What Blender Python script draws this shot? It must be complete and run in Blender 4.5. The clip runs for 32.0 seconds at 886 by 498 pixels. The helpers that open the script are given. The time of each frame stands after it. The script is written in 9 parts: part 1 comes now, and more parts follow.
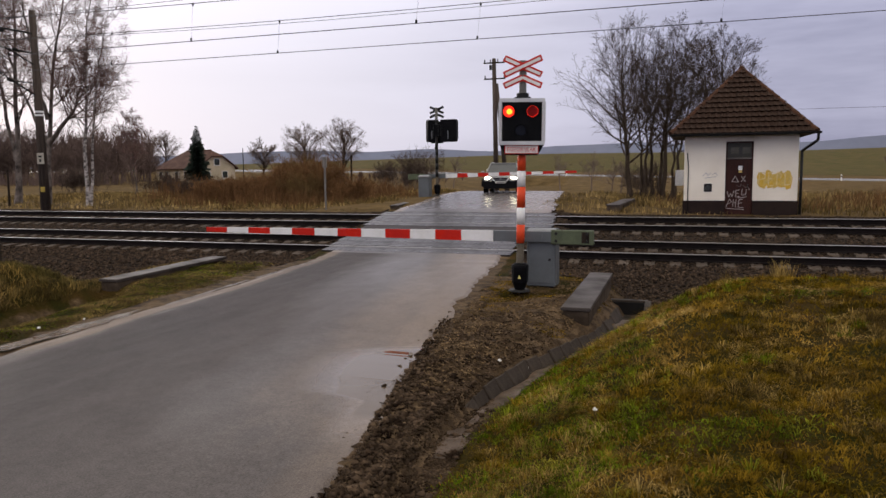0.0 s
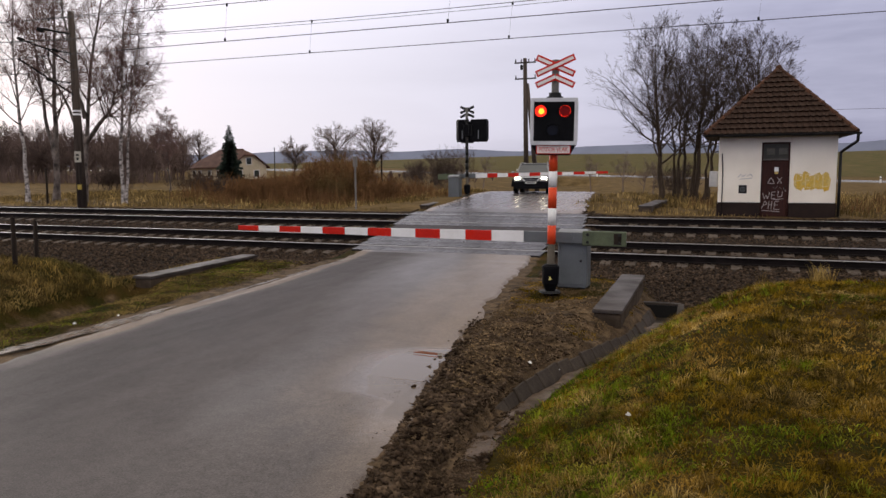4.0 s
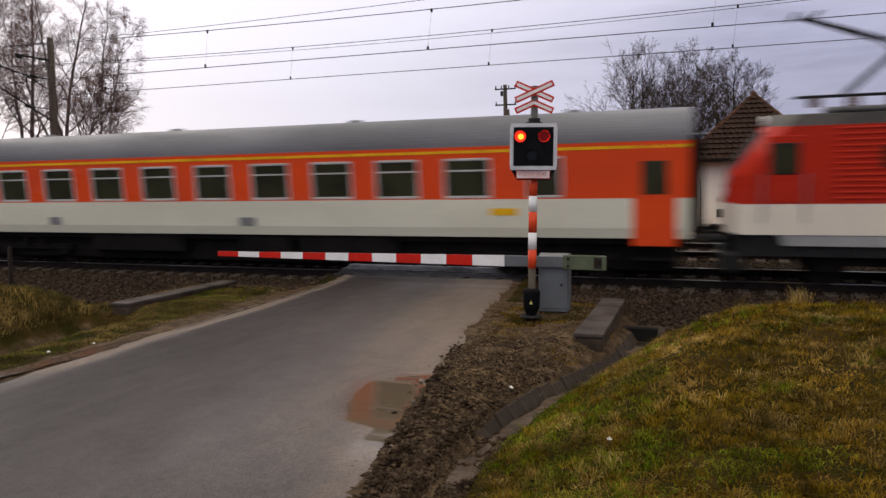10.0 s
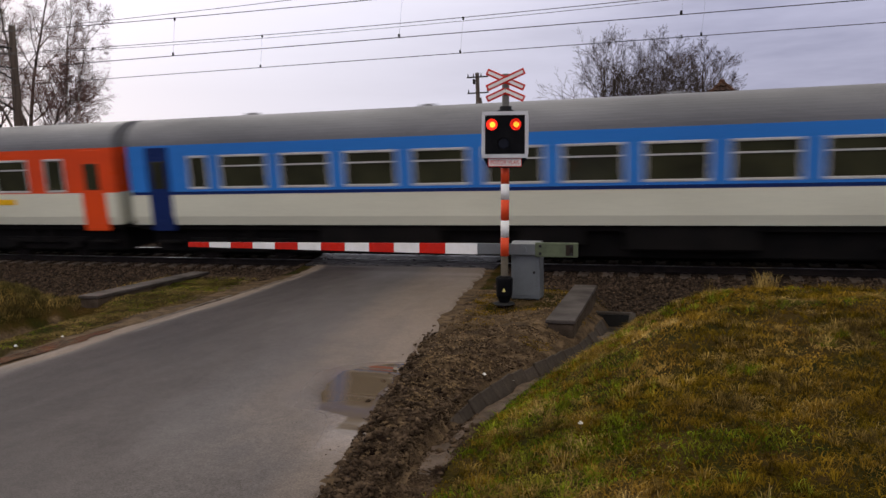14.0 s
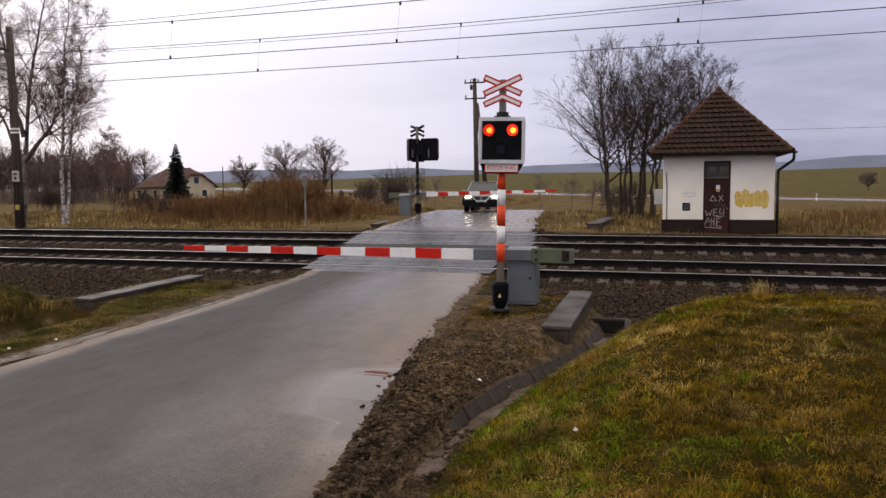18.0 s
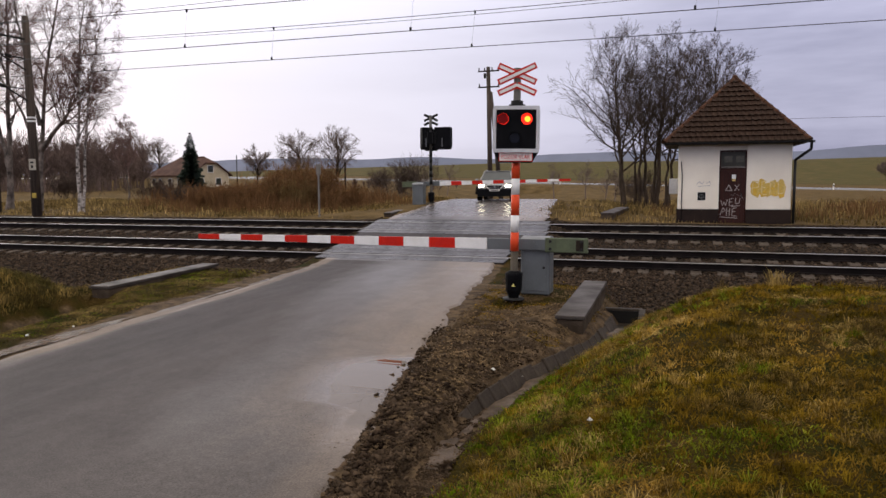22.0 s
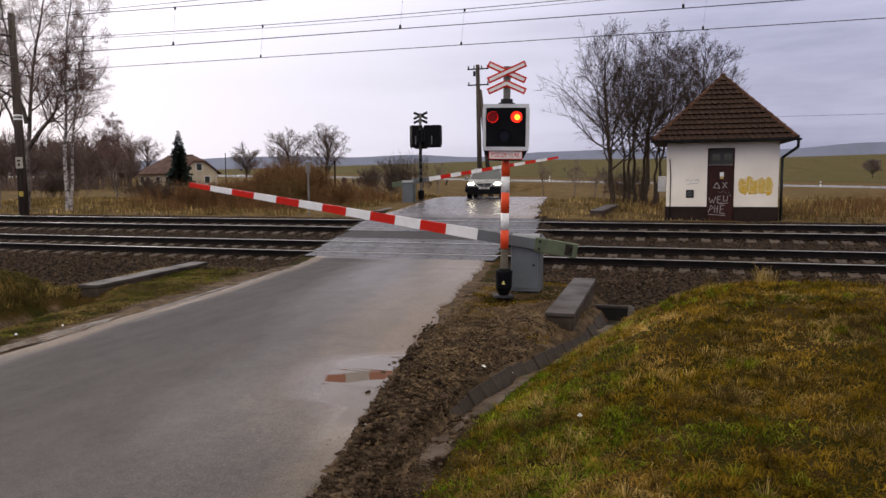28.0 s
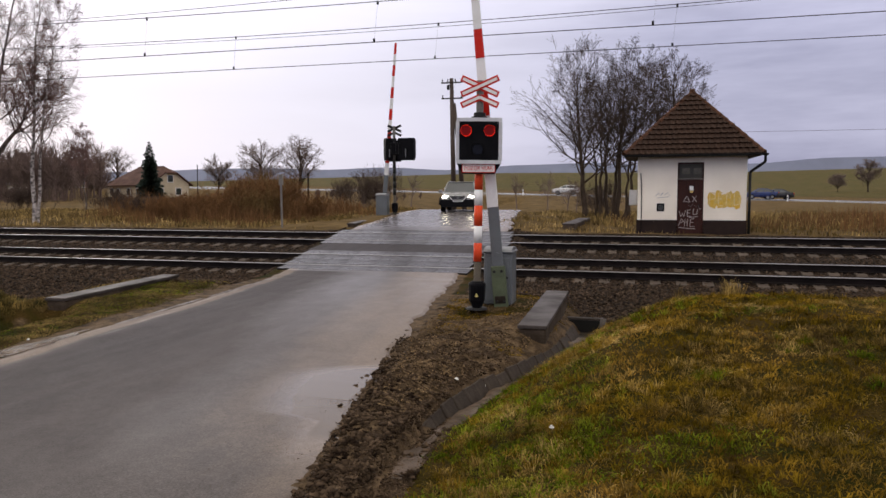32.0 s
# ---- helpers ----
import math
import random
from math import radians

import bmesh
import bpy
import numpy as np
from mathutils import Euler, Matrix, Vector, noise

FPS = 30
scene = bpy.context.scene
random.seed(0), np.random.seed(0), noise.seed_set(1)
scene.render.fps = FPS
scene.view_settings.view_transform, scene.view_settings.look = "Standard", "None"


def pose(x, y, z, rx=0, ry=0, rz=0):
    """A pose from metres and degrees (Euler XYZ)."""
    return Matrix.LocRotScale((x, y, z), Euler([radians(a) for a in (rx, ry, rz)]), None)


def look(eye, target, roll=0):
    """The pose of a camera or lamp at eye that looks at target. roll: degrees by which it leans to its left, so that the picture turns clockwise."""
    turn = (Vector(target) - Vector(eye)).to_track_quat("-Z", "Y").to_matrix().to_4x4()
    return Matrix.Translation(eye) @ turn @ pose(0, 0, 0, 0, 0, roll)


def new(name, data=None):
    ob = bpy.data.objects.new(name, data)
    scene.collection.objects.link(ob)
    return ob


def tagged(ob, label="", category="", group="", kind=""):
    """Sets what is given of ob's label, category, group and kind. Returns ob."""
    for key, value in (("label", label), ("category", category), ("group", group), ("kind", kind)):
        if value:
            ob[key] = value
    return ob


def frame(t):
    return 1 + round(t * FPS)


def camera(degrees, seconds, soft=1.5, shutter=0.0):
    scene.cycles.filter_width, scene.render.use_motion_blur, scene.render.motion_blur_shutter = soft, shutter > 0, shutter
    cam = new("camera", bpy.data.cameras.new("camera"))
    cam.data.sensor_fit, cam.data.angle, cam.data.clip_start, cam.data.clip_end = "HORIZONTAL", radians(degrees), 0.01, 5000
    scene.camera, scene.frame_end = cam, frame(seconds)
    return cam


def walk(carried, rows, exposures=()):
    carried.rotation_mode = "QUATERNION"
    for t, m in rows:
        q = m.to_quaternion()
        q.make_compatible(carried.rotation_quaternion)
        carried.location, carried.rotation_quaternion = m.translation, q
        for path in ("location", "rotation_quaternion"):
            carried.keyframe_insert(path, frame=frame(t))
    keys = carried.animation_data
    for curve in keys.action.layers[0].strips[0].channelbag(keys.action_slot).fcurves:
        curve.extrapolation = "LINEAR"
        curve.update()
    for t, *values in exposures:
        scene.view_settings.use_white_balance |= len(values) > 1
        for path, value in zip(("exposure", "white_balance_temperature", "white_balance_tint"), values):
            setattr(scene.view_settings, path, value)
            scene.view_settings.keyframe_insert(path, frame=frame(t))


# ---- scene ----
# Camera held in the hand, standing on the grass mound beside the road. x runs along the track, y away from it, z up from the near rail.
cam = camera(62.0, 32.0, soft=1.5, shutter=0.36)
ROWS = [
    (0.0, 0.034, -0.035, 2.148, 18.880, -6.214, 0.653),
    (0.5, 0.005, -0.027, 2.147, 19.565, -6.614, 0.164),
    (1.0, -0.012, 0.028, 2.157, 20.927, -7.542, 0.639),
    (1.5, -0.007, 0.012, 2.150, 21.782, -8.106, 0.262),
    (2.0, -0.010, 0.017, 2.154, 22.323, -7.941, 0.077),
    (2.5, 0.005, 0.005, 2.157, 20.307, -6.726, 0.134),
    (3.0, 0.007, -0.006, 2.156, 20.570, -6.389, -0.134),
    (3.5, -0.000, -0.000, 2.150, 20.898, -6.146, 0.221),
    (5.5, -0.013, 0.039, 2.143, 21.675, -6.668, 0.315),
    (6.0, -0.009, 0.023, 2.145, 20.845, -6.402, 0.535),
    (6.5, -0.009, 0.029, 2.150, 20.505, -5.863, 0.546),
    (7.0, -0.009, 0.029, 2.143, 20.806, -5.821, 0.392),
    (7.5, -0.005, 0.023, 2.147, 20.365, -5.501, 0.324),
    (8.0, 0.010, 0.014, 2.147, 20.130, -5.389, 0.616),
    (8.5, 0.001, 0.012, 2.147, 20.365, -4.787, 0.592),
    (9.0, 0.010, 0.005, 2.144, 20.008, -4.761, 0.761),
    (9.5, 0.003, 0.031, 2.140, 19.694, -4.556, 0.805),
    (10.0, 0.007, 0.033, 2.139, 19.736, -4.258, 0.564),
    (10.5, 0.011, 0.040, 2.141, 19.442, -4.172, 0.954),
    (11.0, 0.013, 0.040, 2.143, 19.127, -4.416, 1.091),
    (11.5, 0.004, 0.032, 2.139, 19.188, -4.679, 1.280),
    (12.0, 0.014, 0.036, 2.140, 18.689, -4.923, 1.678),
    (12.5, 0.030, 0.019, 2.142, 17.865, -4.797, 2.098),
    (13.0, 0.042, 0.020, 2.140, 17.676, -4.746, 1.783),
    (13.5, 0.023, 0.016, 2.134, 17.504, -4.792, 1.151),
    (14.0, 0.034, 0.020, 2.137, 17.680, -5.165, 0.965),
    (14.5, 0.019, 0.028, 2.137, 17.882, -5.124, 0.672),
    (16.5, -0.012, 0.107, 2.140, 17.022, -5.170, 0.515),
    (17.0, 0.035, -0.004, 2.139, 17.169, -5.270, 0.603),
    (17.5, 0.030, 0.015, 2.134, 17.658, -5.159, 0.458),
    (18.0, 0.033, 0.028, 2.138, 17.417, -4.774, 0.527),
    (18.5, 0.027, 0.033, 2.140, 17.781, -4.823, 0.591),
    (19.0, 0.028, 0.027, 2.144, 17.931, -4.810, 0.613),
    (19.5, 0.015, 0.031, 2.149, 18.152, -4.871, 0.727),
    (20.0, 0.026, 0.022, 2.139, 18.298, -5.245, 0.632),
    (20.5, 0.019, 0.033, 2.134, 18.102, -5.323, 0.523),
    (21.0, 0.021, 0.018, 2.140, 18.154, -5.547, 0.535),
    (21.5, 0.021, 0.034, 2.142, 18.013, -5.567, 0.463),
    (22.0, 0.014, 0.036, 2.138, 18.424, -5.615, 0.431),
    (22.5, 0.011, 0.046, 2.138, 18.347, -6.012, 0.423),
    (23.0, 0.007, 0.034, 2.139, 18.430, -5.984, 0.344),
    (23.5, 0.015, 0.041, 2.135, 18.410, -5.746, -0.020),
    (24.0, 0.008, 0.041, 2.133, 18.162, -5.950, -0.003),
    (24.5, 0.008, 0.047, 2.137, 18.364, -6.263, 0.050),
    (25.0, 0.002, 0.052, 2.132, 18.503, -6.518, 0.662),
    (25.5, 0.008, 0.054, 2.129, 18.377, -6.770, 0.229),
    (27.5, 0.022, 0.016, 2.140, 18.816, -6.745, 0.214),
    (28.0, 0.016, -0.004, 2.141, 17.615, -5.785, 0.489),
    (28.5, 0.009, 0.017, 2.148, 18.112, -5.916, 0.711),
    (29.0, 0.026, 0.003, 2.146, 17.495, -5.425, 0.562),
    (29.5, 0.023, -0.004, 2.148, 17.650, -5.061, -0.043),
    (30.0, 0.029, -0.005, 2.148, 16.725, -4.873, -0.324),
    (30.5, 0.028, -0.020, 2.142, 16.339, -5.261, -0.193),
    (31.0, 0.022, -0.017, 2.147, 16.391, -5.230, 0.181),
    (31.5, 0.026, 0.006, 2.150, 16.303, -5.037, 0.191),
    (32.0, 0.035, -0.023, 2.143, 15.608, -4.813, 0.256),
]
EXPOSURES = [(0.0, -0.08), (2.0, -0.1), (6.0, 0.0), (9.0, -0.02), (10.5, -0.1), (15.0, -0.1), (17.0, 0.04), (20.0, 0.08), (24.0, 0.03), (28.0, 0.06), (32.0, 0.06)]
walk(cam, [(t, pose(x, y, z, 90 + pitch, roll, yaw)) for t, x, y, z, yaw, pitch, roll in ROWS], EXPOSURES)

# ---- light: overcast late afternoon, brighter low in the west ----
SUN_AZ, SUN_EL = radians(-58), radians(16)
world = bpy.data.worlds.new("overcast_sky")
scene.world = world
world.use_nodes = True
wn, wl = world.node_tree.nodes, world.node_tree.links
wn.clear()
w_out, w_bg = wn.new("ShaderNodeOutputWorld"), wn.new("ShaderNodeBackground")
w_sky = wn.new("ShaderNodeTexSky")
w_sky.sky_type, w_sky.sun_disc = "NISHITA", False
w_sky.sun_elevation, w_sky.sun_rotation = SUN_EL, SUN_AZ
w_sky.air_density, w_sky.dust_density, w_sky.ozone_density = 1.0, 3.0, 2.0
w_co = wn.new("ShaderNodeTexCoord")
w_map = wn.new("ShaderNodeMapping")
w_map.inputs["Scale"].default_value = (1.0, 1.0, 6.0)
w_n1 = wn.new("ShaderNodeTexNoise")
w_n1.inputs["Scale"].default_value, w_n1.inputs["Detail"].default_value, w_n1.inputs["Roughness"].default_value = 1.9, 6.0, 0.58
w_ramp = wn.new("ShaderNodeValToRGB")
w_ramp.color_ramp.elements[0].position, w_ramp.color_ramp.elements[0].color = 0.36, (0.34, 0.34, 0.48, 1)
w_ramp.color_ramp.elements[1].position, w_ramp.color_ramp.elements[1].color = 0.62, (0.56, 0.555, 0.73, 1)
# the thin part of the cloud, round the sun
w_dot = wn.new("ShaderNodeVectorMath")
w_dot.operation = "DOT_PRODUCT"
w_dot.inputs[1].default_value = (math.sin(SUN_AZ) * math.cos(SUN_EL), math.cos(SUN_AZ) * math.cos(SUN_EL), math.sin(SUN_EL))
w_rng = wn.new("ShaderNodeMapRange")
w_rng.interpolation_type = "SMOOTHSTEP"
for key, value in (("From Min", 0.45), ("From Max", 0.97), ("To Min", 0.0), ("To Max", 0.95)):
    w_rng.inputs[key].default_value = value
w_glow = wn.new("ShaderNodeMix")
w_glow.data_type = "RGBA"
w_glow.inputs[7].default_value = (0.95, 0.915, 1.04, 1)
w_mix = wn.new("ShaderNodeMix")
w_mix.data_type = "RGBA"
w_mix.inputs[0].default_value = 0.93
w_scale = wn.new("ShaderNodeVectorMath")
w_scale.operation = "SCALE"
w_scale.inputs["Scale"].default_value = 0.10
wl.new(w_co.outputs["Generated"], w_map.inputs["Vector"])
wl.new(w_map.outputs["Vector"], w_n1.inputs["Vector"])
wl.new(w_n1.outputs["Fac"], w_ramp.inputs["Fac"])
wl.new(w_co.outputs["Generated"], w_dot.inputs[0])
wl.new(w_dot.outputs["Value"], w_rng.inputs["Value"])
wl.new(w_rng.outputs["Result"], w_glow.inputs[0])
wl.new(w_ramp.outputs["Color"], w_glow.inputs[6])
wl.new(w_sky.outputs["Color"], w_scale.inputs[0])
wl.new(w_scale.outputs["Vector"], w_mix.inputs[6])
wl.new(w_glow.outputs[2], w_mix.inputs[7])
w_warm, w_zf, w_z = wn.new("ShaderNodeMix"), wn.new("ShaderNodeMapRange"), wn.new("ShaderNodeSeparateXYZ")
w_warm.data_type = "RGBA"
w_warm.inputs[7].default_value = (0.635, 0.585, 0.50, 1)
for key, value in (("From Min", 0.2), ("From Max", 0.75), ("To Min", 0.0), ("To Max", 0.85)):
    w_zf.inputs[key].default_value = value
wl.new(w_co.outputs["Generated"], w_z.inputs[0])
wl.new(w_z.outputs["Z"], w_zf.inputs["Value"])
wl.new(w_zf.outputs["Result"], w_warm.inputs[0])
wl.new(w_mix.outputs[2], w_warm.inputs[6])
wl.new(w_warm.outputs[2], w_bg.inputs["Color"])
# an overcast sky is brighter overhead than at the horizon
w_sep, w_up = wn.new("ShaderNodeSeparateXYZ"), wn.new("ShaderNodeMapRange")
for key, value in (("From Min", 0.12), ("From Max", 0.9), ("To Min", 1.0), ("To Max", 2.2)):
    w_up.inputs[key].default_value = value
wl.new(w_co.outputs["Generated"], w_sep.inputs[0])
wl.new(w_sep.outputs["Z"], w_up.inputs["Value"])
# unseen sky behind the camera, brightened to lift the faces turned to it
w_back_fill, w_mul = wn.new("ShaderNodeMapRange"), wn.new("ShaderNodeMath")
w_back_fill.interpolation_type = "SMOOTHSTEP"
for key, value in (("From Min", 0.15), ("From Max", -0.85), ("To Min", 1.0), ("To Max", 1.5)):
    w_back_fill.inputs[key].default_value = value
w_mul.operation = "MULTIPLY"
wl.new(w_sep.outputs["Y"], w_back_fill.inputs["Value"])
wl.new(w_up.outputs["Result"], w_mul.inputs[0])
wl.new(w_back_fill.outputs["Result"], w_mul.inputs[1])
wl.new(w_mul.outputs["Value"], w_bg.inputs["Strength"])
wl.new(w_bg.outputs["Background"], w_out.inputs["Surface"])
sun_data = bpy.data.lights.new("sun", "SUN")
sun_data.energy, sun_data.angle, sun_data.color = 0.7, radians(35), (1.0, 0.93, 0.86)
sun = new("sun", sun_data)
sun.matrix_world = look((0, 0, 30), (-math.sin(SUN_AZ) * math.cos(SUN_EL) * 10, -math.cos(SUN_AZ) * math.cos(SUN_EL) * 10, 30 - math.sin(SUN_EL) * 10))

# ---- tools ----
class Geo:
    """Collects vertices and faces of one mesh."""

    def __init__(self):
        self.v, self.f, self.n = [], [], 0

    def add(self, verts, faces):
        self.v.extend(tuple(map(float, p)) for p in verts)
        self.f.extend(tuple(i + self.n for i in face) for face in faces)
        self.n += len(verts)
        return self

    def box(self, x0, x1, y0, y1, z0, z1, c=0.0):
        """A box with chamfered edges of width c."""
        if c <= 0:
            v = [(x, y, z) for x in (x0, x1) for y in (y0, y1) for z in (z0, z1)]
            return self.add(v, [(0, 1, 3, 2), (4, 6, 7, 5), (0, 4, 5, 1), (2, 3, 7, 6), (0, 2, 6, 4), (1, 5, 7, 3)])
        lo, hi = (x0, y0, z0), (x1, y1, z1)
        c = min(c, *((h - l) * 0.45 for l, h in zip(lo, hi)))
        v, idx = [], {}
        for corner in range(8):
            side = [(corner >> a) & 1 for a in range(3)]
            for face in range(3):
                p = [(hi[a] if side[a] else lo[a]) if a == face else ((hi[a] - c) if side[a] else (lo[a] + c)) for a in range(3)]
                idx[(tuple(side), face)] = len(v)
                v.append(p)
        f = []
        for a in range(3):
            b, d = (a + 1) % 3, (a + 2) % 3
            for s in (0, 1):
                loop = []
                for sb, sd in ((0, 0), (1, 0), (1, 1), (0, 1)):
                    side = [0, 0, 0]
                    side[a], side[b], side[d] = s, sb, sd
                    loop.append(idx[(tuple(side), a)])
                f.append(tuple(loop if s else loop[::-1]))
            for sb in (0, 1):
                for sd in (0, 1):
                    e = []
                    for s in (0, 1):
                        side = [0, 0, 0]
                        side[a], side[b], side[d] = s, sb, sd
                        e.append((idx[(tuple(side), b)], idx[(tuple(side), d)]))
                    q = (e[0][0], e[1][0], e[1][1], e[0][1])
                    f.append(q if sb == sd else q[::-1])
        for corner in range(8):
            side = tuple((corner >> a) & 1 for a in range(3))
            t = tuple(idx[(side, a)] for a in range(3))
            f.append(t if sum(side) % 2 else t[::-1])
        return self.add(v, f)

    def cyl(self, p0, p1, r0, r1=None, n=12, caps=True):
        r1 = r0 if r1 is None else r1
        p0, p1 = Vector(p0), Vector(p1)
        d = (p1 - p0).normalized()
        u = d.orthogonal().normalized()
        w = d.cross(u)
        v = []
        for p, r in ((p0, r0), (p1, r1)):
            v += [p + (u * math.cos(2 * math.pi * i / n) + w * math.sin(2 * math.pi * i / n)) * r for i in range(n)]
        f = [(i, (i + 1) % n, n + (i + 1) % n, n + i) for i in range(n)]
        if caps:
            f += [tuple(range(n))[::-1], tuple(range(n, 2 * n))]
        return self.add(v, f)

    def prism(self, pts, axis, a, b):
        """A polygon drawn in the two other axes (in cyclic order), pushed from a to b along the axis."""
        k = "xyz".index(axis)
        v = []
        for s in (a, b):
            for p in pts:
                q = [0, 0, 0]
                q[k], q[(k + 1) % 3], q[(k + 2) % 3] = s, p[0], p[1]
                v.append(q)
        n = len(pts)
        f = [(i, (i + 1) % n, n + (i + 1) % n, n + i) for i in range(n)]
        return self.add(v, f + [tuple(range(n))[::-1], tuple(range(n, 2 * n))])

    def ball(self, p, r, n=8, squash=(1, 1, 1)):
        v, f = [], []
        m = max(4, n // 2 + 1)
        for j in range(m + 1):
            a = math.pi * j / m
            for i in range(n):
                b = 2 * math.pi * i / n
                v.append((p[0] + r * squash[0] * math.sin(a) * math.cos(b), p[1] + r * squash[1] * math.sin(a) * math.sin(b), p[2] + r * squash[2] * math.cos(a)))
        for j in range(m):
            for i in range(n):
                f.append((j * n + i, (j + 1) * n + i, (j + 1) * n + (i + 1) % n, j * n + (i + 1) % n))
        return self.add(v, f)

    def line(self, pts, r, n=5):
        for a, b in zip(pts[:-1], pts[1:]):
            self.cyl(a, b, r, r, n)
        return self

    def mesh(self, name, material, smooth=False):
        me = bpy.data.meshes.new(name)
        me.from_pydata(self.v, [], self.f)
        me.materials.append(material)
        if smooth:
            me.polygons.foreach_set("use_smooth", [True] * len(me.polygons))
        me.update()
        return me


def np_mesh(name, v, f, material, smooth=False):
    """A mesh from arrays: vertices n x 3, faces m x 3 or m x 4."""
    me = bpy.data.meshes.new(name)
    v, f = np.asarray(v, np.float32), np.asarray(f, np.int32)
    k = f.shape[1]
    me.vertices.add(len(v))
    me.vertices.foreach_set("co", v.ravel())
    me.loops.add(f.size)
    me.loops.foreach_set("vertex_index", f.ravel())
    me.polygons.add(len(f))
    me.polygons.foreach_set("loop_start", np.arange(0, f.size, k, dtype=np.int32))
    me.polygons.foreach_set("loop_total", np.full(len(f), k, np.int32))
    if smooth:
        me.polygons.foreach_set("use_smooth", np.ones(len(f), bool))
    me.materials.append(material)
    me.update(calc_edges=True)
    me.validate()
    return me


def part(name, geo, material, parent, label="", smooth=False):
    ob = new(name, geo if isinstance(geo, bpy.types.Mesh) else geo.mesh(name, material, smooth))
    ob.parent = parent
    return tagged(ob, label)


def thing(name, m, label, category, group="", kind=""):
    ob = new(name)
    ob.empty_display_size = 0.2
    ob.matrix_world = m
    return tagged(ob, label, category, group, kind)


def single(name, geo, material, label, category, group="", kind="", smooth=False):
    ob = new(name, geo if isinstance(geo, bpy.types.Mesh) else geo.mesh(name, material, smooth))
    return tagged(ob, label, category, group, kind)


def lettering(text, size, material, parent, m, depth=0.002, name="lettering"):
    cu = bpy.data.curves.new(name, "FONT")
    cu.body, cu.size, cu.extrude, cu.align_x, cu.align_y = text, size, depth, "CENTER", "CENTER"
    tmp = new("tmp", cu)
    bpy.context.view_layer.update()
    me = bpy.data.meshes.new_from_object(tmp.evaluated_get(bpy.context.evaluated_depsgraph_get()))
    bpy.data.objects.remove(tmp)
    me.materials.clear()
    me.materials.append(material)
    ob = new(name, me)
    ob.parent, ob.matrix_local = parent, m
    return ob


def smooth01(a, b, x):
    t = np.clip((np.asarray(x, float) - a) / (b - a), 0, 1)
    return t * t * (3 - 2 * t)


def mat(name, a, b=None, big=2.0, fine=45.0, rough=0.6, rvar=0.12, metal=0.0, bump=0.25, dist=0.01, spec=0.3, grain=0.25, stretch=(1, 1, 1), vary=0.0, glow=0.0, island=0.0):
    """A surface of two colours mixed at a large scale, with fine grain, uneven gloss and relief. vary: each object a little lighter or darker."""
    m = bpy.data.materials.new(name)
    m.use_nodes = True
    nt = m.node_tree
    bs = nt.nodes["Principled BSDF"]
    b = b or tuple(min(1, c * 0.75) for c in a)
    co, mp = nt.nodes.new("ShaderNodeTexCoord"), nt.nodes.new("ShaderNodeMapping")
    mp.inputs["Scale"].default_value = stretch
    nt.links.new(co.outputs["Object"], mp.inputs["Vector"])
    n1, n2 = nt.nodes.new("ShaderNodeTexNoise"), nt.nodes.new("ShaderNodeTexNoise")
    for n, s, d in ((n1, big, 5), (n2, fine, 4)):
        n.inputs["Scale"].default_value, n.inputs["Detail"].default_value = s, d
        nt.links.new(mp.outputs["Vector"], n.inputs["Vector"])
    ramp = nt.nodes.new("ShaderNodeValToRGB")
    ramp.color_ramp.elements[0].position, ramp.color_ramp.elements[0].color = 0.36, (*a, 1)
    ramp.color_ramp.elements[1].position, ramp.color_ramp.elements[1].color = 0.66, (*b, 1)
    nt.links.new(n1.outputs["Fac"], ramp.inputs["Fac"])
    gr = nt.nodes.new("ShaderNodeMapRange")
    for key, value in (("From Min", 0.3), ("From Max", 0.7), ("To Min", 1 - grain), ("To Max", 1 + grain)):
        gr.inputs[key].default_value = value
    nt.links.new(n2.outputs["Fac"], gr.inputs["Value"])
    mul = nt.nodes.new("ShaderNodeVectorMath")
    mul.operation = "SCALE"
    nt.links.new(ramp.outputs["Color"], mul.inputs[0])
    last = gr.outputs["Result"]
    if vary:
        oi, vr, vm = nt.nodes.new("ShaderNodeObjectInfo"), nt.nodes.new("ShaderNodeMapRange"), nt.nodes.new("ShaderNodeMath")
        vr.inputs["To Min"].default_value, vr.inputs["To Max"].default_value = 1 - vary, 1 + vary
        vm.operation = "MULTIPLY"
        nt.links.new(oi.outputs["Random"], vr.inputs["Value"])
        nt.links.new(vr.outputs["Result"], vm.inputs[0])
        nt.links.new(last, vm.inputs[1])
        last = vm.outputs["Value"]
    if island:
        ge, vr, vm = nt.nodes.new("ShaderNodeNewGeometry"), nt.nodes.new("ShaderNodeMapRange"), nt.nodes.new("ShaderNodeMath")
        vr.inputs["To Min"].default_value, vr.inputs["To Max"].default_value = 1 - island, 1 + island
        vm.operation = "MULTIPLY"
        nt.links.new(ge.outputs["Random Per Island"], vr.inputs["Value"])
        nt.links.new(vr.outputs["Result"], vm.inputs[0])
        nt.links.new(last, vm.inputs[1])
        last = vm.outputs["Value"]
    nt.links.new(last, mul.inputs["Scale"])
    nt.links.new(mul.outputs["Vector"], bs.inputs["Base Color"])
    rr = nt.nodes.new("ShaderNodeMapRange")
    for key, value in (("From Min", 0.3), ("From Max", 0.7), ("To Min", max(0.02, rough - rvar)), ("To Max", min(1, rough + rvar))):
        rr.inputs[key].default_value = value
    nt.links.new(n1.outputs["Fac"], rr.inputs["Value"])
    nt.links.new(rr.outputs["Result"], bs.inputs["Roughness"])
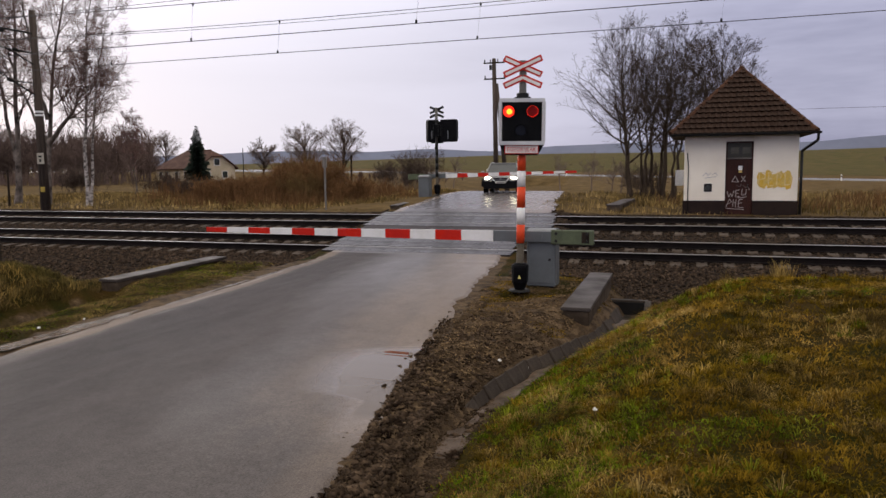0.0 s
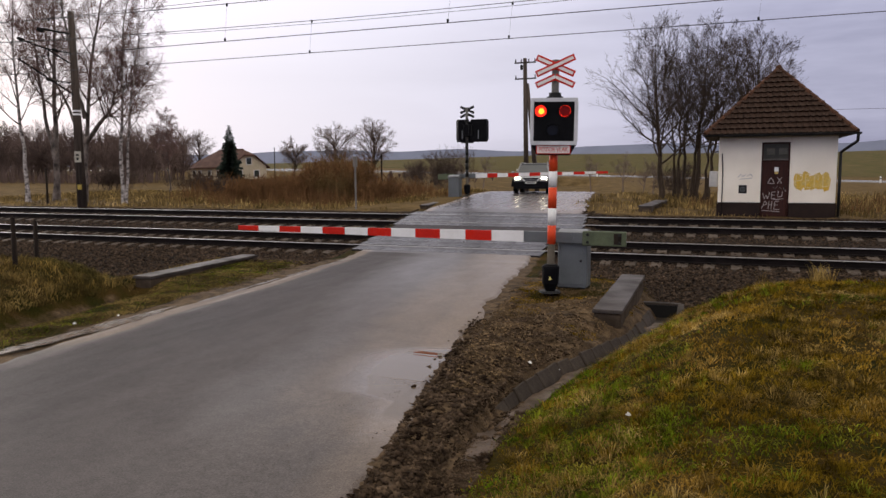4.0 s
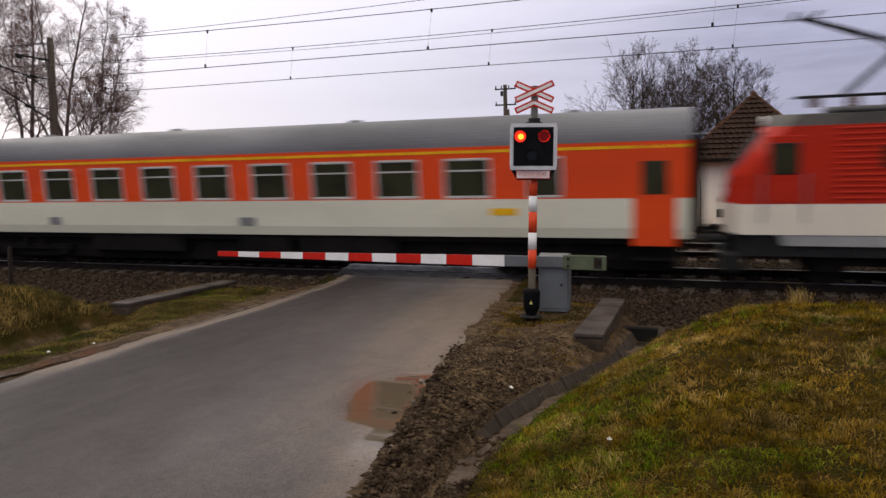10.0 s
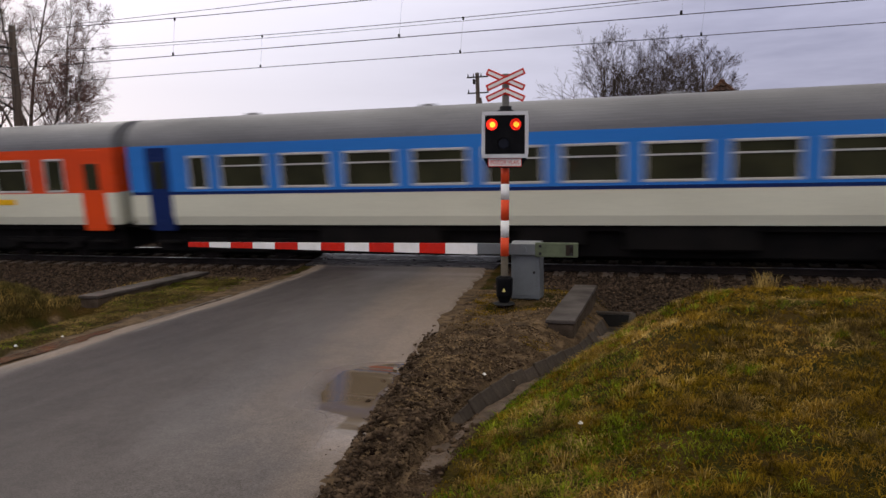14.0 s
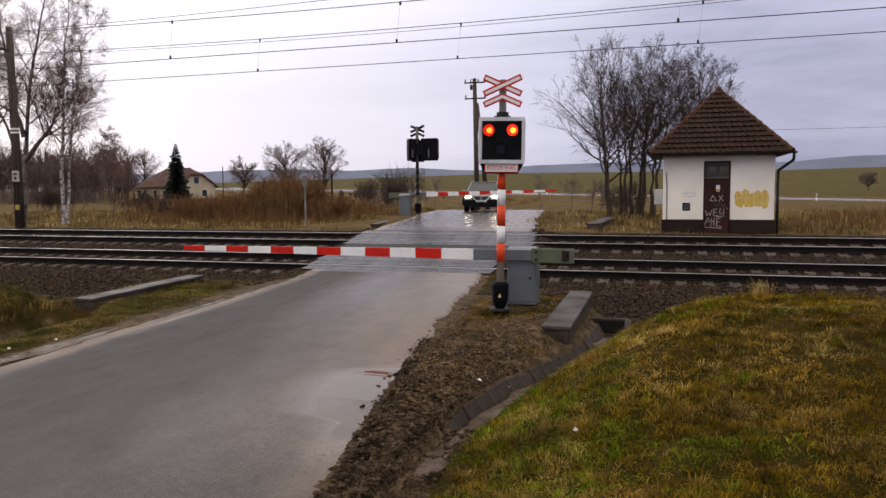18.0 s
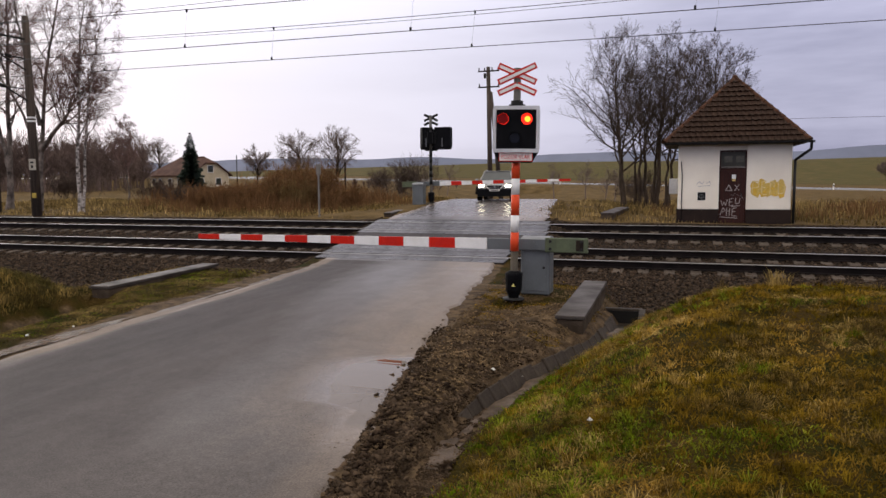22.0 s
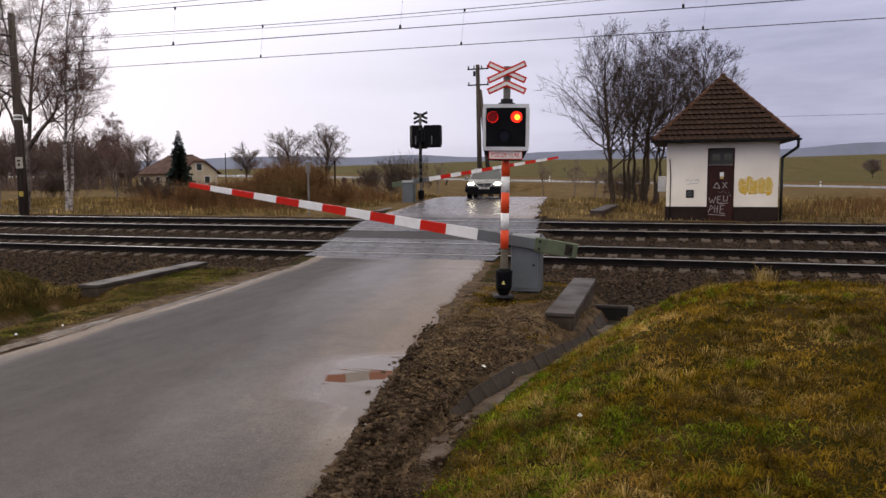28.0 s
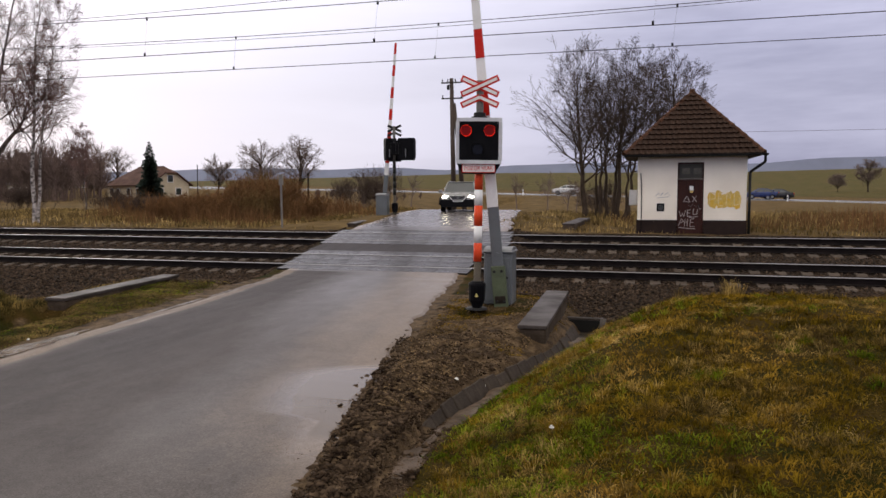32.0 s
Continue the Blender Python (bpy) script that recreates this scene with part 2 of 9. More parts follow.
    bs.inputs["Metallic"].default_value, bs.inputs["Specular IOR Level"].default_value = metal, spec
    if bump:
        bp = nt.nodes.new("ShaderNodeBump")
        bp.inputs["Strength"].default_value, bp.inputs["Distance"].default_value = bump, dist
        nt.links.new(n2.outputs["Fac"], bp.inputs["Height"])
        nt.links.new(bp.outputs["Normal"], bs.inputs["Normal"])
    if glow:
        bs.inputs["Emission Color"].default_value, bs.inputs["Emission Strength"].default_value = (*a, 1), glow
    return m


def glass(name, tint=(0.02, 0.025, 0.025), rough=0.05):
    """Dark glass seen from outside."""
    return mat(name, tint, tuple(c * 1.5 for c in tint), big=0.8, rough=rough, rvar=0.03, bump=0.0, spec=0.6, grain=0.1)


# ---- materials ----
CONCRETE = mat("weathered_concrete", (0.20, 0.18, 0.155), (0.12, 0.105, 0.09), spec=0.25, big=1.5, fine=70, rough=0.7, bump=0.3, dist=0.006)
CONCRETE_WET = mat("wet_concrete", (0.075, 0.062, 0.055), (0.034, 0.028, 0.024), big=1.6, fine=60, spec=0.12, rough=0.5, rvar=0.1, bump=0.15, dist=0.004)
CONCRETE_DARK = mat("muddy_concrete", (0.040, 0.031, 0.024), (0.017, 0.0125, 0.009), spec=0.12, big=2.5, fine=40, rough=0.55, bump=0.4, dist=0.01, vary=0.15)
SLEEPER_MAT = mat("sleeper_concrete", (0.082, 0.064, 0.050), (0.034, 0.026, 0.020), spec=0.08, big=1.2, fine=50, rough=0.65, bump=0.3, vary=0.2)
RAIL_HEAD = mat("worn_steel", (0.30, 0.29, 0.29), (0.19, 0.18, 0.18), big=1.0, rough=0.34, rvar=0.06, metal=1.0, bump=0.05, stretch=(0.2, 6, 6), grain=0.1)
RAIL_RUST = mat("rusty_rail", (0.014, 0.010, 0.009), (0.008, 0.0065, 0.006), spec=0.1, big=3, fine=80, rough=0.85, bump=0.3, dist=0.004)
RUBBER = mat("crossing_panel_rubber", (0.030, 0.026, 0.0275), (0.017, 0.015, 0.016), big=1.5, fine=90, rough=0.34, rvar=0.14, spec=0.18, bump=0.25, dist=0.004, vary=0.3)
WHITE_PAINT = mat("white_paint", (0.78, 0.77, 0.74), (0.70, 0.69, 0.65), big=4, fine=60, rough=0.35, bump=0.05, grain=0.06, spec=0.12)
RED_PAINT = mat("signal_red_paint", (0.54, 0.022, 0.012), (0.46, 0.018, 0.011), big=4, fine=60, rough=0.32, bump=0.05, grain=0.1, spec=0.12)
RED_REFLEX = mat("orange_red_film", (0.68, 0.075, 0.022), (0.60, 0.06, 0.02), big=5, fine=60, rough=0.3, bump=0.03, grain=0.08, spec=0.12)
GREY_STEEL = mat("galvanised_steel", (0.22, 0.225, 0.23), (0.17, 0.175, 0.18), big=3, fine=50, rough=0.42, metal=0.35, bump=0.08, grain=0.12)
GREY_PAINT = mat("grey_box_paint", (0.125, 0.135, 0.138), (0.10, 0.108, 0.11), big=2, fine=60, rough=0.4, bump=0.08, grain=0.1)
GREEN_PAINT = mat("olive_counterweight_paint", (0.10, 0.12, 0.065), (0.075, 0.09, 0.05), big=4, fine=60, rough=0.45, bump=0.1, grain=0.15)
BLACK_PLASTIC = mat("black_plastic", (0.004, 0.004, 0.0045), (0.007, 0.007, 0.008), big=4, rough=0.5, bump=0.05, spec=0.05)
BLACK_METAL = mat("black_metal", (0.011, 0.011, 0.011), (0.02, 0.019, 0.017), big=4, rough=0.55, bump=0.1, spec=0.18)
PLASTER = mat("cream_plaster", (0.90, 0.825, 0.68), (0.80, 0.725, 0.59), big=0.9, fine=110, rough=0.85, bump=0.2, dist=0.004, grain=0.05)
PLINTH = mat("dark_brown_plinth_paint", (0.018, 0.011, 0.009), (0.03, 0.019, 0.014), spec=0.12, big=1.6, fine=60, rough=0.7, bump=0.2)
DOOR_BROWN = mat("maroon_door_paint", (0.044, 0.015, 0.010), (0.032, 0.012, 0.009), spec=0.15, big=2.0, fine=40, rough=0.55, bump=0.15, stretch=(3, 3, 0.6))
ROOF_TILE = mat("brown_roof_tile", (0.037, 0.0205, 0.0135), (0.028, 0.0165, 0.0118), spec=0.08, big=1.0, fine=60, rough=0.7, bump=0.3, dist=0.006, vary=0.13)
WOOD_DARK = mat("dark_wood", (0.032, 0.023, 0.016), (0.016, 0.012, 0.009), spec=0.1, big=2, fine=60, rough=0.75, bump=0.3, stretch=(6, 6, 0.5))
WOOD_POLE = mat("weathered_pole_wood", (0.085, 0.064, 0.050), (0.045, 0.036, 0.03), spec=0.1, big=2, fine=40, rough=0.85, bump=0.35, stretch=(6, 6, 0.4))
BARK = mat("grey_brown_bark", (0.070, 0.050, 0.035), (0.035, 0.026, 0.019), spec=0.05, big=3, fine=35, rough=0.9, bump=0.5, dist=0.02, stretch=(3, 3, 0.8))
TWIG = mat("twig_bark", (0.085, 0.062, 0.05), (0.05, 0.037, 0.03), spec=0.05, big=1.0, rough=0.9, bump=0.0)
BIRCH_BARK = mat("birch_bark", (0.50, 0.45, 0.41), (0.035, 0.027, 0.022), big=3.4, fine=25, rough=0.8, bump=0.3, stretch=(1.6, 1.6, 2.2))
DARK_BIRCH = mat("dark_birch_bark", (0.19, 0.155, 0.13), (0.028, 0.022, 0.018), big=2.2, fine=25, rough=0.85, bump=0.4, stretch=(1.6, 1.6, 1.2))
BIRCH_TWIG = mat("birch_twigs", (0.20, 0.125, 0.108), (0.13, 0.078, 0.068), spec=0.05, big=0.8, rough=0.9, bump=0.0)
SHRUB_RED = mat("reddish_brown_scrub", (0.20, 0.108, 0.046), (0.11, 0.058, 0.027), spec=0.02, big=0.35, fine=3, rough=0.95, bump=0.0, grain=0.35)
SHRUB_GREY = mat("grey_scrub", (0.10, 0.074, 0.058), (0.06, 0.044, 0.036), spec=0.02, big=0.3, fine=3, rough=0.95, bump=0.0, grain=0.3)
SHRUB_OLIVE = mat("olive_brown_scrub", (0.21, 0.14, 0.058), (0.14, 0.09, 0.04), spec=0.02, big=0.4, fine=3, rough=0.95, bump=0.0, grain=0.3)
WOOD_GREY = mat("grey_wood_twigs", (0.17, 0.122, 0.102), (0.085, 0.06, 0.05), spec=0.02, big=0.12, fine=2, rough=0.95, bump=0.0, grain=0.3)
FIELD_TWIG = mat("pale_field_twigs", (0.20, 0.155, 0.135), (0.14, 0.105, 0.09), spec=0.02, big=0.5, rough=0.95, bump=0.0)
SPRUCE = mat("spruce_needles", (0.016, 0.028, 0.018), (0.01, 0.018, 0.012), big=2, fine=10, rough=0.85, bump=0.0)


def grass_mat(name, tones, big, patch):
    """Blades: tones drift at a large scale, patches run dark and light, each blade differs a little."""
    m = mat(name, tones[0], tones[-1], big=big, fine=patch, spec=0.02, rough=0.9, bump=0.0, grain=0.72, island=0.65)
    ramp = next(n for n in m.node_tree.nodes if n.type == "VALTORGB")
    ramp.color_ramp.elements[0].position, ramp.color_ramp.elements[1].position = 0.34, 0.68
    e = ramp.color_ramp.elements.new(0.52)
    e.color = (*tones[1], 1)
    # broad dark and light areas
    nt = m.node_tree
    wide, rg, mul = nt.nodes.new("ShaderNodeTexNoise"), nt.nodes.new("ShaderNodeMapRange"), nt.nodes.new("ShaderNodeVectorMath")
    wide.inputs["Scale"].default_value, wide.inputs["Detail"].default_value = 0.75, 4
    for key, value in (("From Min", 0.34), ("From Max", 0.66), ("To Min", 0.52), ("To Max", 1.36)):
        rg.inputs[key].default_value = value
    mul.operation = "SCALE"
    co = next(n for n in nt.nodes if n.type == "TEX_COORD")
    bs = nt.nodes["Principled BSDF"]
    last = bs.inputs["Base Color"].links[0].from_socket
    nt.links.new(co.outputs["Object"], wide.inputs["Vector"])
    nt.links.new(wide.outputs["Fac"], rg.inputs["Value"])
    nt.links.new(rg.outputs["Result"], mul.inputs["Scale"])
    nt.links.new(last, mul.inputs[0])
    nt.links.new(mul.outputs["Vector"], bs.inputs["Base Color"])
    # light comes through the blades
    tr, mx, out = nt.nodes.new("ShaderNodeBsdfTranslucent"), nt.nodes.new("ShaderNodeMixShader"), nt.nodes["Material Output"]
    mx.inputs[0].default_value = 0.42
    nt.links.new(mul.outputs["Vector"], tr.inputs["Color"])
    nt.links.new(bs.outputs["BSDF"], mx.inputs[1])
    nt.links.new(tr.outputs["BSDF"], mx.inputs[2])
    nt.links.new(mx.outputs["Shader"], out.inputs["Surface"])
    return m


GREEN_GRASS = grass_mat("green_grass_blades", ((0.086, 0.134, 0.005), (0.136, 0.163, 0.010), (0.195, 0.172, 0.024)), 1.6, 6.5)
DRY_GRASS = grass_mat("dry_grass_blades", ((0.16, 0.105, 0.026), (0.26, 0.175, 0.05), (0.38, 0.27, 0.095)), 1.2, 4.0)
FAR_GRASS = grass_mat("brown_far_grass", ((0.10, 0.080, 0.024), (0.155, 0.11, 0.038), (0.24, 0.165, 0.065)), 0.5, 1.6)
FIELD_STRAW = grass_mat("straw_field_grass", ((0.14, 0.098, 0.034), (0.22, 0.155, 0.06), (0.32, 0.23, 0.10)), 0.35, 1.4)
OLIVE_GRASS = grass_mat("olive_grass_blades", ((0.105, 0.073, 0.005), (0.170, 0.105, 0.010), (0.24, 0.142, 0.026)), 1.4, 6.0)
BALLAST_STONE = mat("ballast_stone", (0.068, 0.046, 0.030), (0.029, 0.0195, 0.013), spec=0.04, big=9, fine=60, rough=0.8, bump=0.2, grain=0.3, island=0.75)
ROAD_GRIT = mat("road_grit", (0.11, 0.08, 0.057), (0.07, 0.052, 0.04), spec=0.1, big=12, rough=0.85, bump=0.0, grain=0.2, island=0.4)
GRAVEL_STONE = mat("pale_gravel", (0.175, 0.118, 0.062), (0.065, 0.043, 0.023), spec=0.04, big=12, fine=60, rough=0.8, bump=0.2, grain=0.3, island=0.6)
MUD_CLOD = mat("mud_clods", (0.090, 0.061, 0.038), (0.016, 0.0098, 0.006), spec=0.03, big=5, fine=40, rough=0.8, rvar=0.15, bump=0.6, dist=0.02, island=0.5)
SCRAP = mat("white_litter", (0.75, 0.74, 0.7), (0.65, 0.64, 0.6), rough=0.6)
DARK_GLASS = glass("dark_window_glass")

# ---- the lie of the land ----
CANT = 0.098                      # the tracks lie on a curve: both tilt up away from the camera


def rail_z(y):
    return CANT * (y - 18.85)


def road_x(y):
    """Middle of the road."""
    return -5.36 - 0.146 * (np.asarray(y, float) - 6.5)


def right_edge(y):
    """Half width of the asphalt on the side of the drain."""
    return np.interp(y, (4.0, 4.6, 6.1, 7.7, 9.2), (2.78, 2.73, 2.62, 2.52, 2.42))


def road_z(y):
    y = np.asarray(y, float)
    deck = rail_z(np.clip(y, 17.6, 25.8))
    z = np.where(y < 17.6, -0.10 - 0.022 * smooth01(12, 17.6, y), deck)
    z = np.where(y > 25.8, rail_z(25.8) + 0.20 * smooth01(25.8, 36, y), z)
    return z - 0.9 * smooth01(38, 62, y)


def road_dip(x, y):
    """How far the edge of the road by the drain has sunk."""
    t = (np.asarray(x, float) - road_x(y)) / 2.5
    k = np.clip((t - 0.2) / 0.4, 0, 1)
    return np.interp(y, (6.0, 6.4, 8.6, 8.95, 9.4, 10.6), (0.0, 0.006, 0.068, 0.07, 0.06, 0.0)) * k * k * (3 - 2 * k)


def hash_noise(x, y, s, seed=0.0):
    """Smooth value noise on arrays, -1 to 1."""
    x, y = np.asarray(x, float) * s + seed * 7.13, np.asarray(y, float) * s - seed * 3.7
    xi, yi = np.floor(x), np.floor(y)
    fx, fy = x - xi, y - yi
    fx, fy = fx * fx * (3 - 2 * fx), fy * fy * (3 - 2 * fy)

    def h(i, j):
        return np.modf(np.sin(i * 127.1 + j * 311.7 + seed * 17.0) * 43758.5453)[0]

    a = h(xi, yi) * (1 - fx) + h(xi + 1, yi) * fx
    b = h(xi, yi + 1) * (1 - fx) + h(xi + 1, yi + 1) * fx
    return a * (1 - fy) + b * fy


def ditch_x(y):
    return np.interp(y, (-12, 5, 5.9, 7.2, 8, 9, 10, 11.4, 12.4, 13.7, 15), (-1.9, -1.92, -2.0, -2.03, -1.95, -1.8, -1.53, -1.2, -1.13, -1.1, -1.1))


def ground_z(x, y):
    x, y = np.asarray(x, float), np.asarray(y, float)
    d = x - road_x(y)
    ad = np.abs(d)
    # near side: verge, the drain on the right, the mounds, the track ditch
    z = np.full(np.broadcast(x, y).shape, -0.13)
    u = x - ditch_x(y)
    zd = np.interp(y, (-12, 2, 4, 6, 7.5, 9, 13.1, 13.7, 14.4), (-0.15, -0.16, -0.22, -0.31, -0.40, -0.46, -0.54, -0.72, -0.72))
    right = d > 0
    lip = np.minimum(-0.13, zd + 0.2)
    bank = np.where(u < 0, zd + (lip - zd) * smooth01(-0.10, -0.24, u) + (-0.13 - lip) * smooth01(-0.2, -0.72, u), zd)
    # the bank beside the road bulges a little
    bank = bank + np.where(u < 0, 0.03 * np.exp(-((u + 0.95) / 0.35) ** 2) * smooth01(15, 11, y) * smooth01(6.5, 9.0, y), 0)
    top = 0.31 + 0.435 * np.exp(-((y - 9.6) / 2.9) ** 2) - 0.05 * smooth01(0, -10, y)
    top = top + (-0.62 - top) * smooth01(9.9, 14.3, y)
    mound = zd + (top - zd) * smooth01(0.06, 2.5, u) ** (0.74 - 0.13 * smooth01(6.0, 9.0, y))
    z = np.where(right, np.where(u < 0, bank, mound), z)
    # left: grass strip, ditch, mound
    v = -(d + 2.45)
    dl = -0.13 + (-0.42) * np.exp(-((v - 2.55) / 0.55) ** 2) * smooth01(12.2, 11.0, y)
    ml = 0.46 * smooth01(2.8, 4.6, v) * smooth01(13.4, 10.6, y) * smooth01(3.0, 7.0, y)
    tl = -0.55 * smooth01(3.1, 3.6, v) * smooth01(11.2, 13.0, y)
    z = np.where(~right, dl + ml + tl, z)
    # track bed: shoulder, top, far side
    away = smooth01(2.75 + 0.95 * ((y > 21.3) & right), 3.4 + 0.95 * ((y > 21.3) & right), ad)
    bed = rail_z(np.clip(y, 17.5, 25.7)) - 0.205
    shoulder = smooth01(15.3, 17.6, y)
    z = z * (1 - shoulder) + bed * shoulder
    z = np.where(y > 17.6, bed, z)
    z = z * away + (1 - away) * np.where((y > 13.5) & (y < 44), road_z(y) - 0.05, z)
    # beyond the tracks
    far = 0.07 + np.clip((15 - x) * 0.0243, -0.7, 2.2)
    land = 0.44 + (far - 0.44) * smooth01(30, 112, y)
    land = land + smooth01(125, 430, y) * (9 + 0.02 * np.clip(x, -300, 500)) - 8 * smooth01(470, 900, y)
    land = land - 1.55 * np.exp(-((x + 69) / 15) ** 2 - ((y - 90) / 13) ** 2)
    emb = smooth01(8.5, 3.3, ad) * smooth01(26, 30, y) * smooth01(80, 50, y)
    land = land * (1 - emb) + (road_z(y) - 0.05) * emb
    z = z + (land - z) * smooth01(25.8, 27.4, y)
    z = np.where(y < -15, z * (1 - smooth01(-15, -60, y)) + 0.2 * smooth01(-15, -60, y), z)
    # unevenness, none on the bed and under the road
    rough = smooth01(2.4, 3.4, ad) * (1 - smooth01(15.0, 16.5, y) * smooth01(27.0, 25.8, y))
    wob = 0.035 * hash_noise(x, y, 0.9, 1) + 0.026 * hash_noise(x, y, 2.6, 2) + 0.012 * hash_noise(x, y, 5.3, 22)
    lump = (0.035 * hash_noise(x, y, 3.2, 13) + 0.075 * np.abs(hash_noise(x, y, 5.3, 3)) - 0.02 + 0.03 * hash_noise(x, y, 8.3, 23) + 0.012 * hash_noise(x, y, 13.0, 14)) * smooth01(-0.2, -0.5, u) * smooth01(2.3, 2.6, d) * smooth01(14.5, 12, y)
    z = z + wob * rough + lump
    # a hollow round the foot of the signal
    z = z - 0.16 * np.exp(-((x + 3.0) / 0.38) ** 2 - ((y - 12.8) / 0.5) ** 2)
    # the sheet stays under the road
    z = np.where((ad < 2.6 + 1.1 * ((y > 25.0) & (y < 50) & right)) & (y < 92), np.minimum(z, road_z(y) - 0.045 - 1.25 * road_dip(x, y)), z)
    return z


def graded(a, b, step, far, growth=1.16):
    """Even steps from a to b, then growing steps out to the far limits on both sides."""
    mid = list(np.arange(a, b + 1e-6, step))
    s, lo, hi = step, [], []
    p = a
    while p > far[0]:
        s *= growth
        p -= s
        lo.append(p)
    s, p = step, b
    while p < far[1]:
        s *= growth
        p += s
        hi.append(p)
    return np.array(lo[::-1] + mid + hi)


def attribute(me, name, values):
    me.attributes.new(name, "FLOAT", "POINT").data.foreach_set("value", np.asarray(values, np.float32).ravel())


def sheet(name, xs, ys, zfun, material):
    gx, gy = np.meshgrid(xs, ys)
    v = np.stack([gx.ravel(), gy.ravel(), zfun(gx, gy).ravel()], 1)
    n, m = len(xs), len(ys)
    i = (np.arange(m - 1)[:, None] * n + np.arange(n - 1)[None, :]).ravel()
    f = np.stack([i, i + 1, i + n + 1, i + n], 1)
    return np_mesh(name, v, f, material, True), v


def ground_material():
    m = bpy.data.materials.new("soil_grass_field")
    m.use_nodes = True
    nt, bs = m.node_tree, m.node_tree.nodes["Principled BSDF"]
    co = nt.nodes.new("ShaderNodeTexCoord")

    def noise_at(scale, detail=5):
        n = nt.nodes.new("ShaderNodeTexNoise")
        n.inputs["Scale"].default_value, n.inputs["Detail"].default_value = scale, detail
        nt.links.new(co.outputs["Object"], n.inputs["Vector"])
        return n.outputs["Fac"]

    def ramp(fac, stops):
        r = nt.nodes.new("ShaderNodeValToRGB")
        while len(r.color_ramp.elements) < len(stops):
            r.color_ramp.elements.new(0.5)
        for e, (p, c) in zip(r.color_ramp.elements, stops):
            e.position, e.color = p, (*c, 1)
        nt.links.new(fac, r.inputs["Fac"])
        return r.outputs["Color"]

    def blend(fac, a, b):
        x = nt.nodes.new("ShaderNodeMix")
        x.data_type = "RGBA"
        nt.links.new(fac, x.inputs[0])
        nt.links.new(a, x.inputs[6])
        nt.links.new(b, x.inputs[7])
        return x.outputs[2]

    def mask(name):
        at, ad, ra = nt.nodes.new("ShaderNodeAttribute"), nt.nodes.new("ShaderNodeMath"), nt.nodes.new("ShaderNodeMapRange")
        at.attribute_name = name
        ad.operation = "ADD"
        nt.links.new(at.outputs["Fac"], ad.inputs[0])
        off = nt.nodes.new("ShaderNodeMath")
        off.operation = "MULTIPLY_ADD"
        off.inputs[1].default_value, off.inputs[2].default_value = 0.7, -0.35
        nt.links.new(mid, off.inputs[0])
        nt.links.new(off.outputs[0], ad.inputs[1])
        ra.inputs["From Min"].default_value, ra.inputs["From Max"].default_value = 0.4, 0.6
        nt.links.new(ad.outputs[0], ra.inputs["Value"])
        return ra.outputs["Result"]

    large, mid, fine = noise_at(0.25), noise_at(2.2), noise_at(28.0)
    grass = ramp(mid, [(0.3, (0.014, 0.015, 0.0015)), (0.5, (0.026, 0.019, 0.003)), (0.68, (0.046, 0.027, 0.007))])
    mud = ramp(noise_at(5.0), [(0.3, (0.025, 0.0158, 0.0086)), (0.5, (0.070, 0.046, 0.0245)), (0.7, (0.13, 0.088, 0.050))])
    dry = ramp(noise_at(0.9), [(0.3, (0.058, 0.038, 0.014)), (0.5, (0.095, 0.062, 0.024)), (0.7, (0.14, 0.095, 0.042))])
    green = ramp(large, [(0.35, (0.060, 0.055, 0.016)), (0.6, (0.085, 0.066, 0.024)), (0.75, (0.12, 0.083, 0.036))])
    stones = nt.nodes.new("ShaderNodeTexVoronoi")
    stones.inputs["Scale"].default_value = 16.0
    nt.links.new(co.outputs["Object"], stones.inputs["Vector"])
    stone = ramp(stones.outputs["Distance"], [(0.1, (0.062, 0.043, 0.03)), (0.45, (0.03, 0.021, 0.015)), (0.75, (0.005, 0.004, 0.003))])
    col = blend(mask("mud"), grass, mud)
    col = blend(mask("dry"), col, dry)
    col = blend(mask("field"), col, green)
    bed = mask("ballast")
    col = blend(bed, col, stone)
    gr, mul = nt.nodes.new("ShaderNodeMapRange"), nt.nodes.new("ShaderNodeVectorMath")
    for key, value in (("From Min", 0.3), ("From Max", 0.7), ("To Min", 0.65), ("To Max", 1.35)):
        gr.inputs[key].default_value = value
    nt.links.new(fine, gr.inputs["Value"])
    mul.operation = "SCALE"
    nt.links.new(col, mul.inputs[0])
    nt.links.new(gr.outputs["Result"], mul.inputs["Scale"])
    nt.links.new(mul.outputs["Vector"], bs.inputs["Base Color"])
    rr = nt.nodes.new("ShaderNodeMapRange")
    bs.inputs["Specular IOR Level"].default_value = 0.05
    rr.inputs["To Min"].default_value, rr.inputs["To Max"].default_value = 0.95, 0.7
    nt.links.new(mask("mud"), rr.inputs["Value"])
    nt.links.new(rr.outputs["Result"], bs.inputs["Roughness"])
    hm = nt.nodes.new("ShaderNodeMix")
    nt.links.new(bed, hm.inputs[0])
    nt.links.new(fine, hm.inputs[2])
    inv = nt.nodes.new("ShaderNodeMath")
    inv.operation = "SUBTRACT"
    inv.inputs[0].default_value = 1.0
    nt.links.new(stones.outputs["Distance"], inv.inputs[1])
    nt.links.new(inv.outputs[0], hm.inputs[3])
    bp = nt.nodes.new("ShaderNodeBump")
    bp.inputs["Strength"].default_value, bp.inputs["Distance"].default_value = 0.6, 0.05
    nt.links.new(hm.outputs[0], bp.inputs["Height"])
    nt.links.new(bp.outputs["Normal"], bs.inputs["Normal"])
    return m


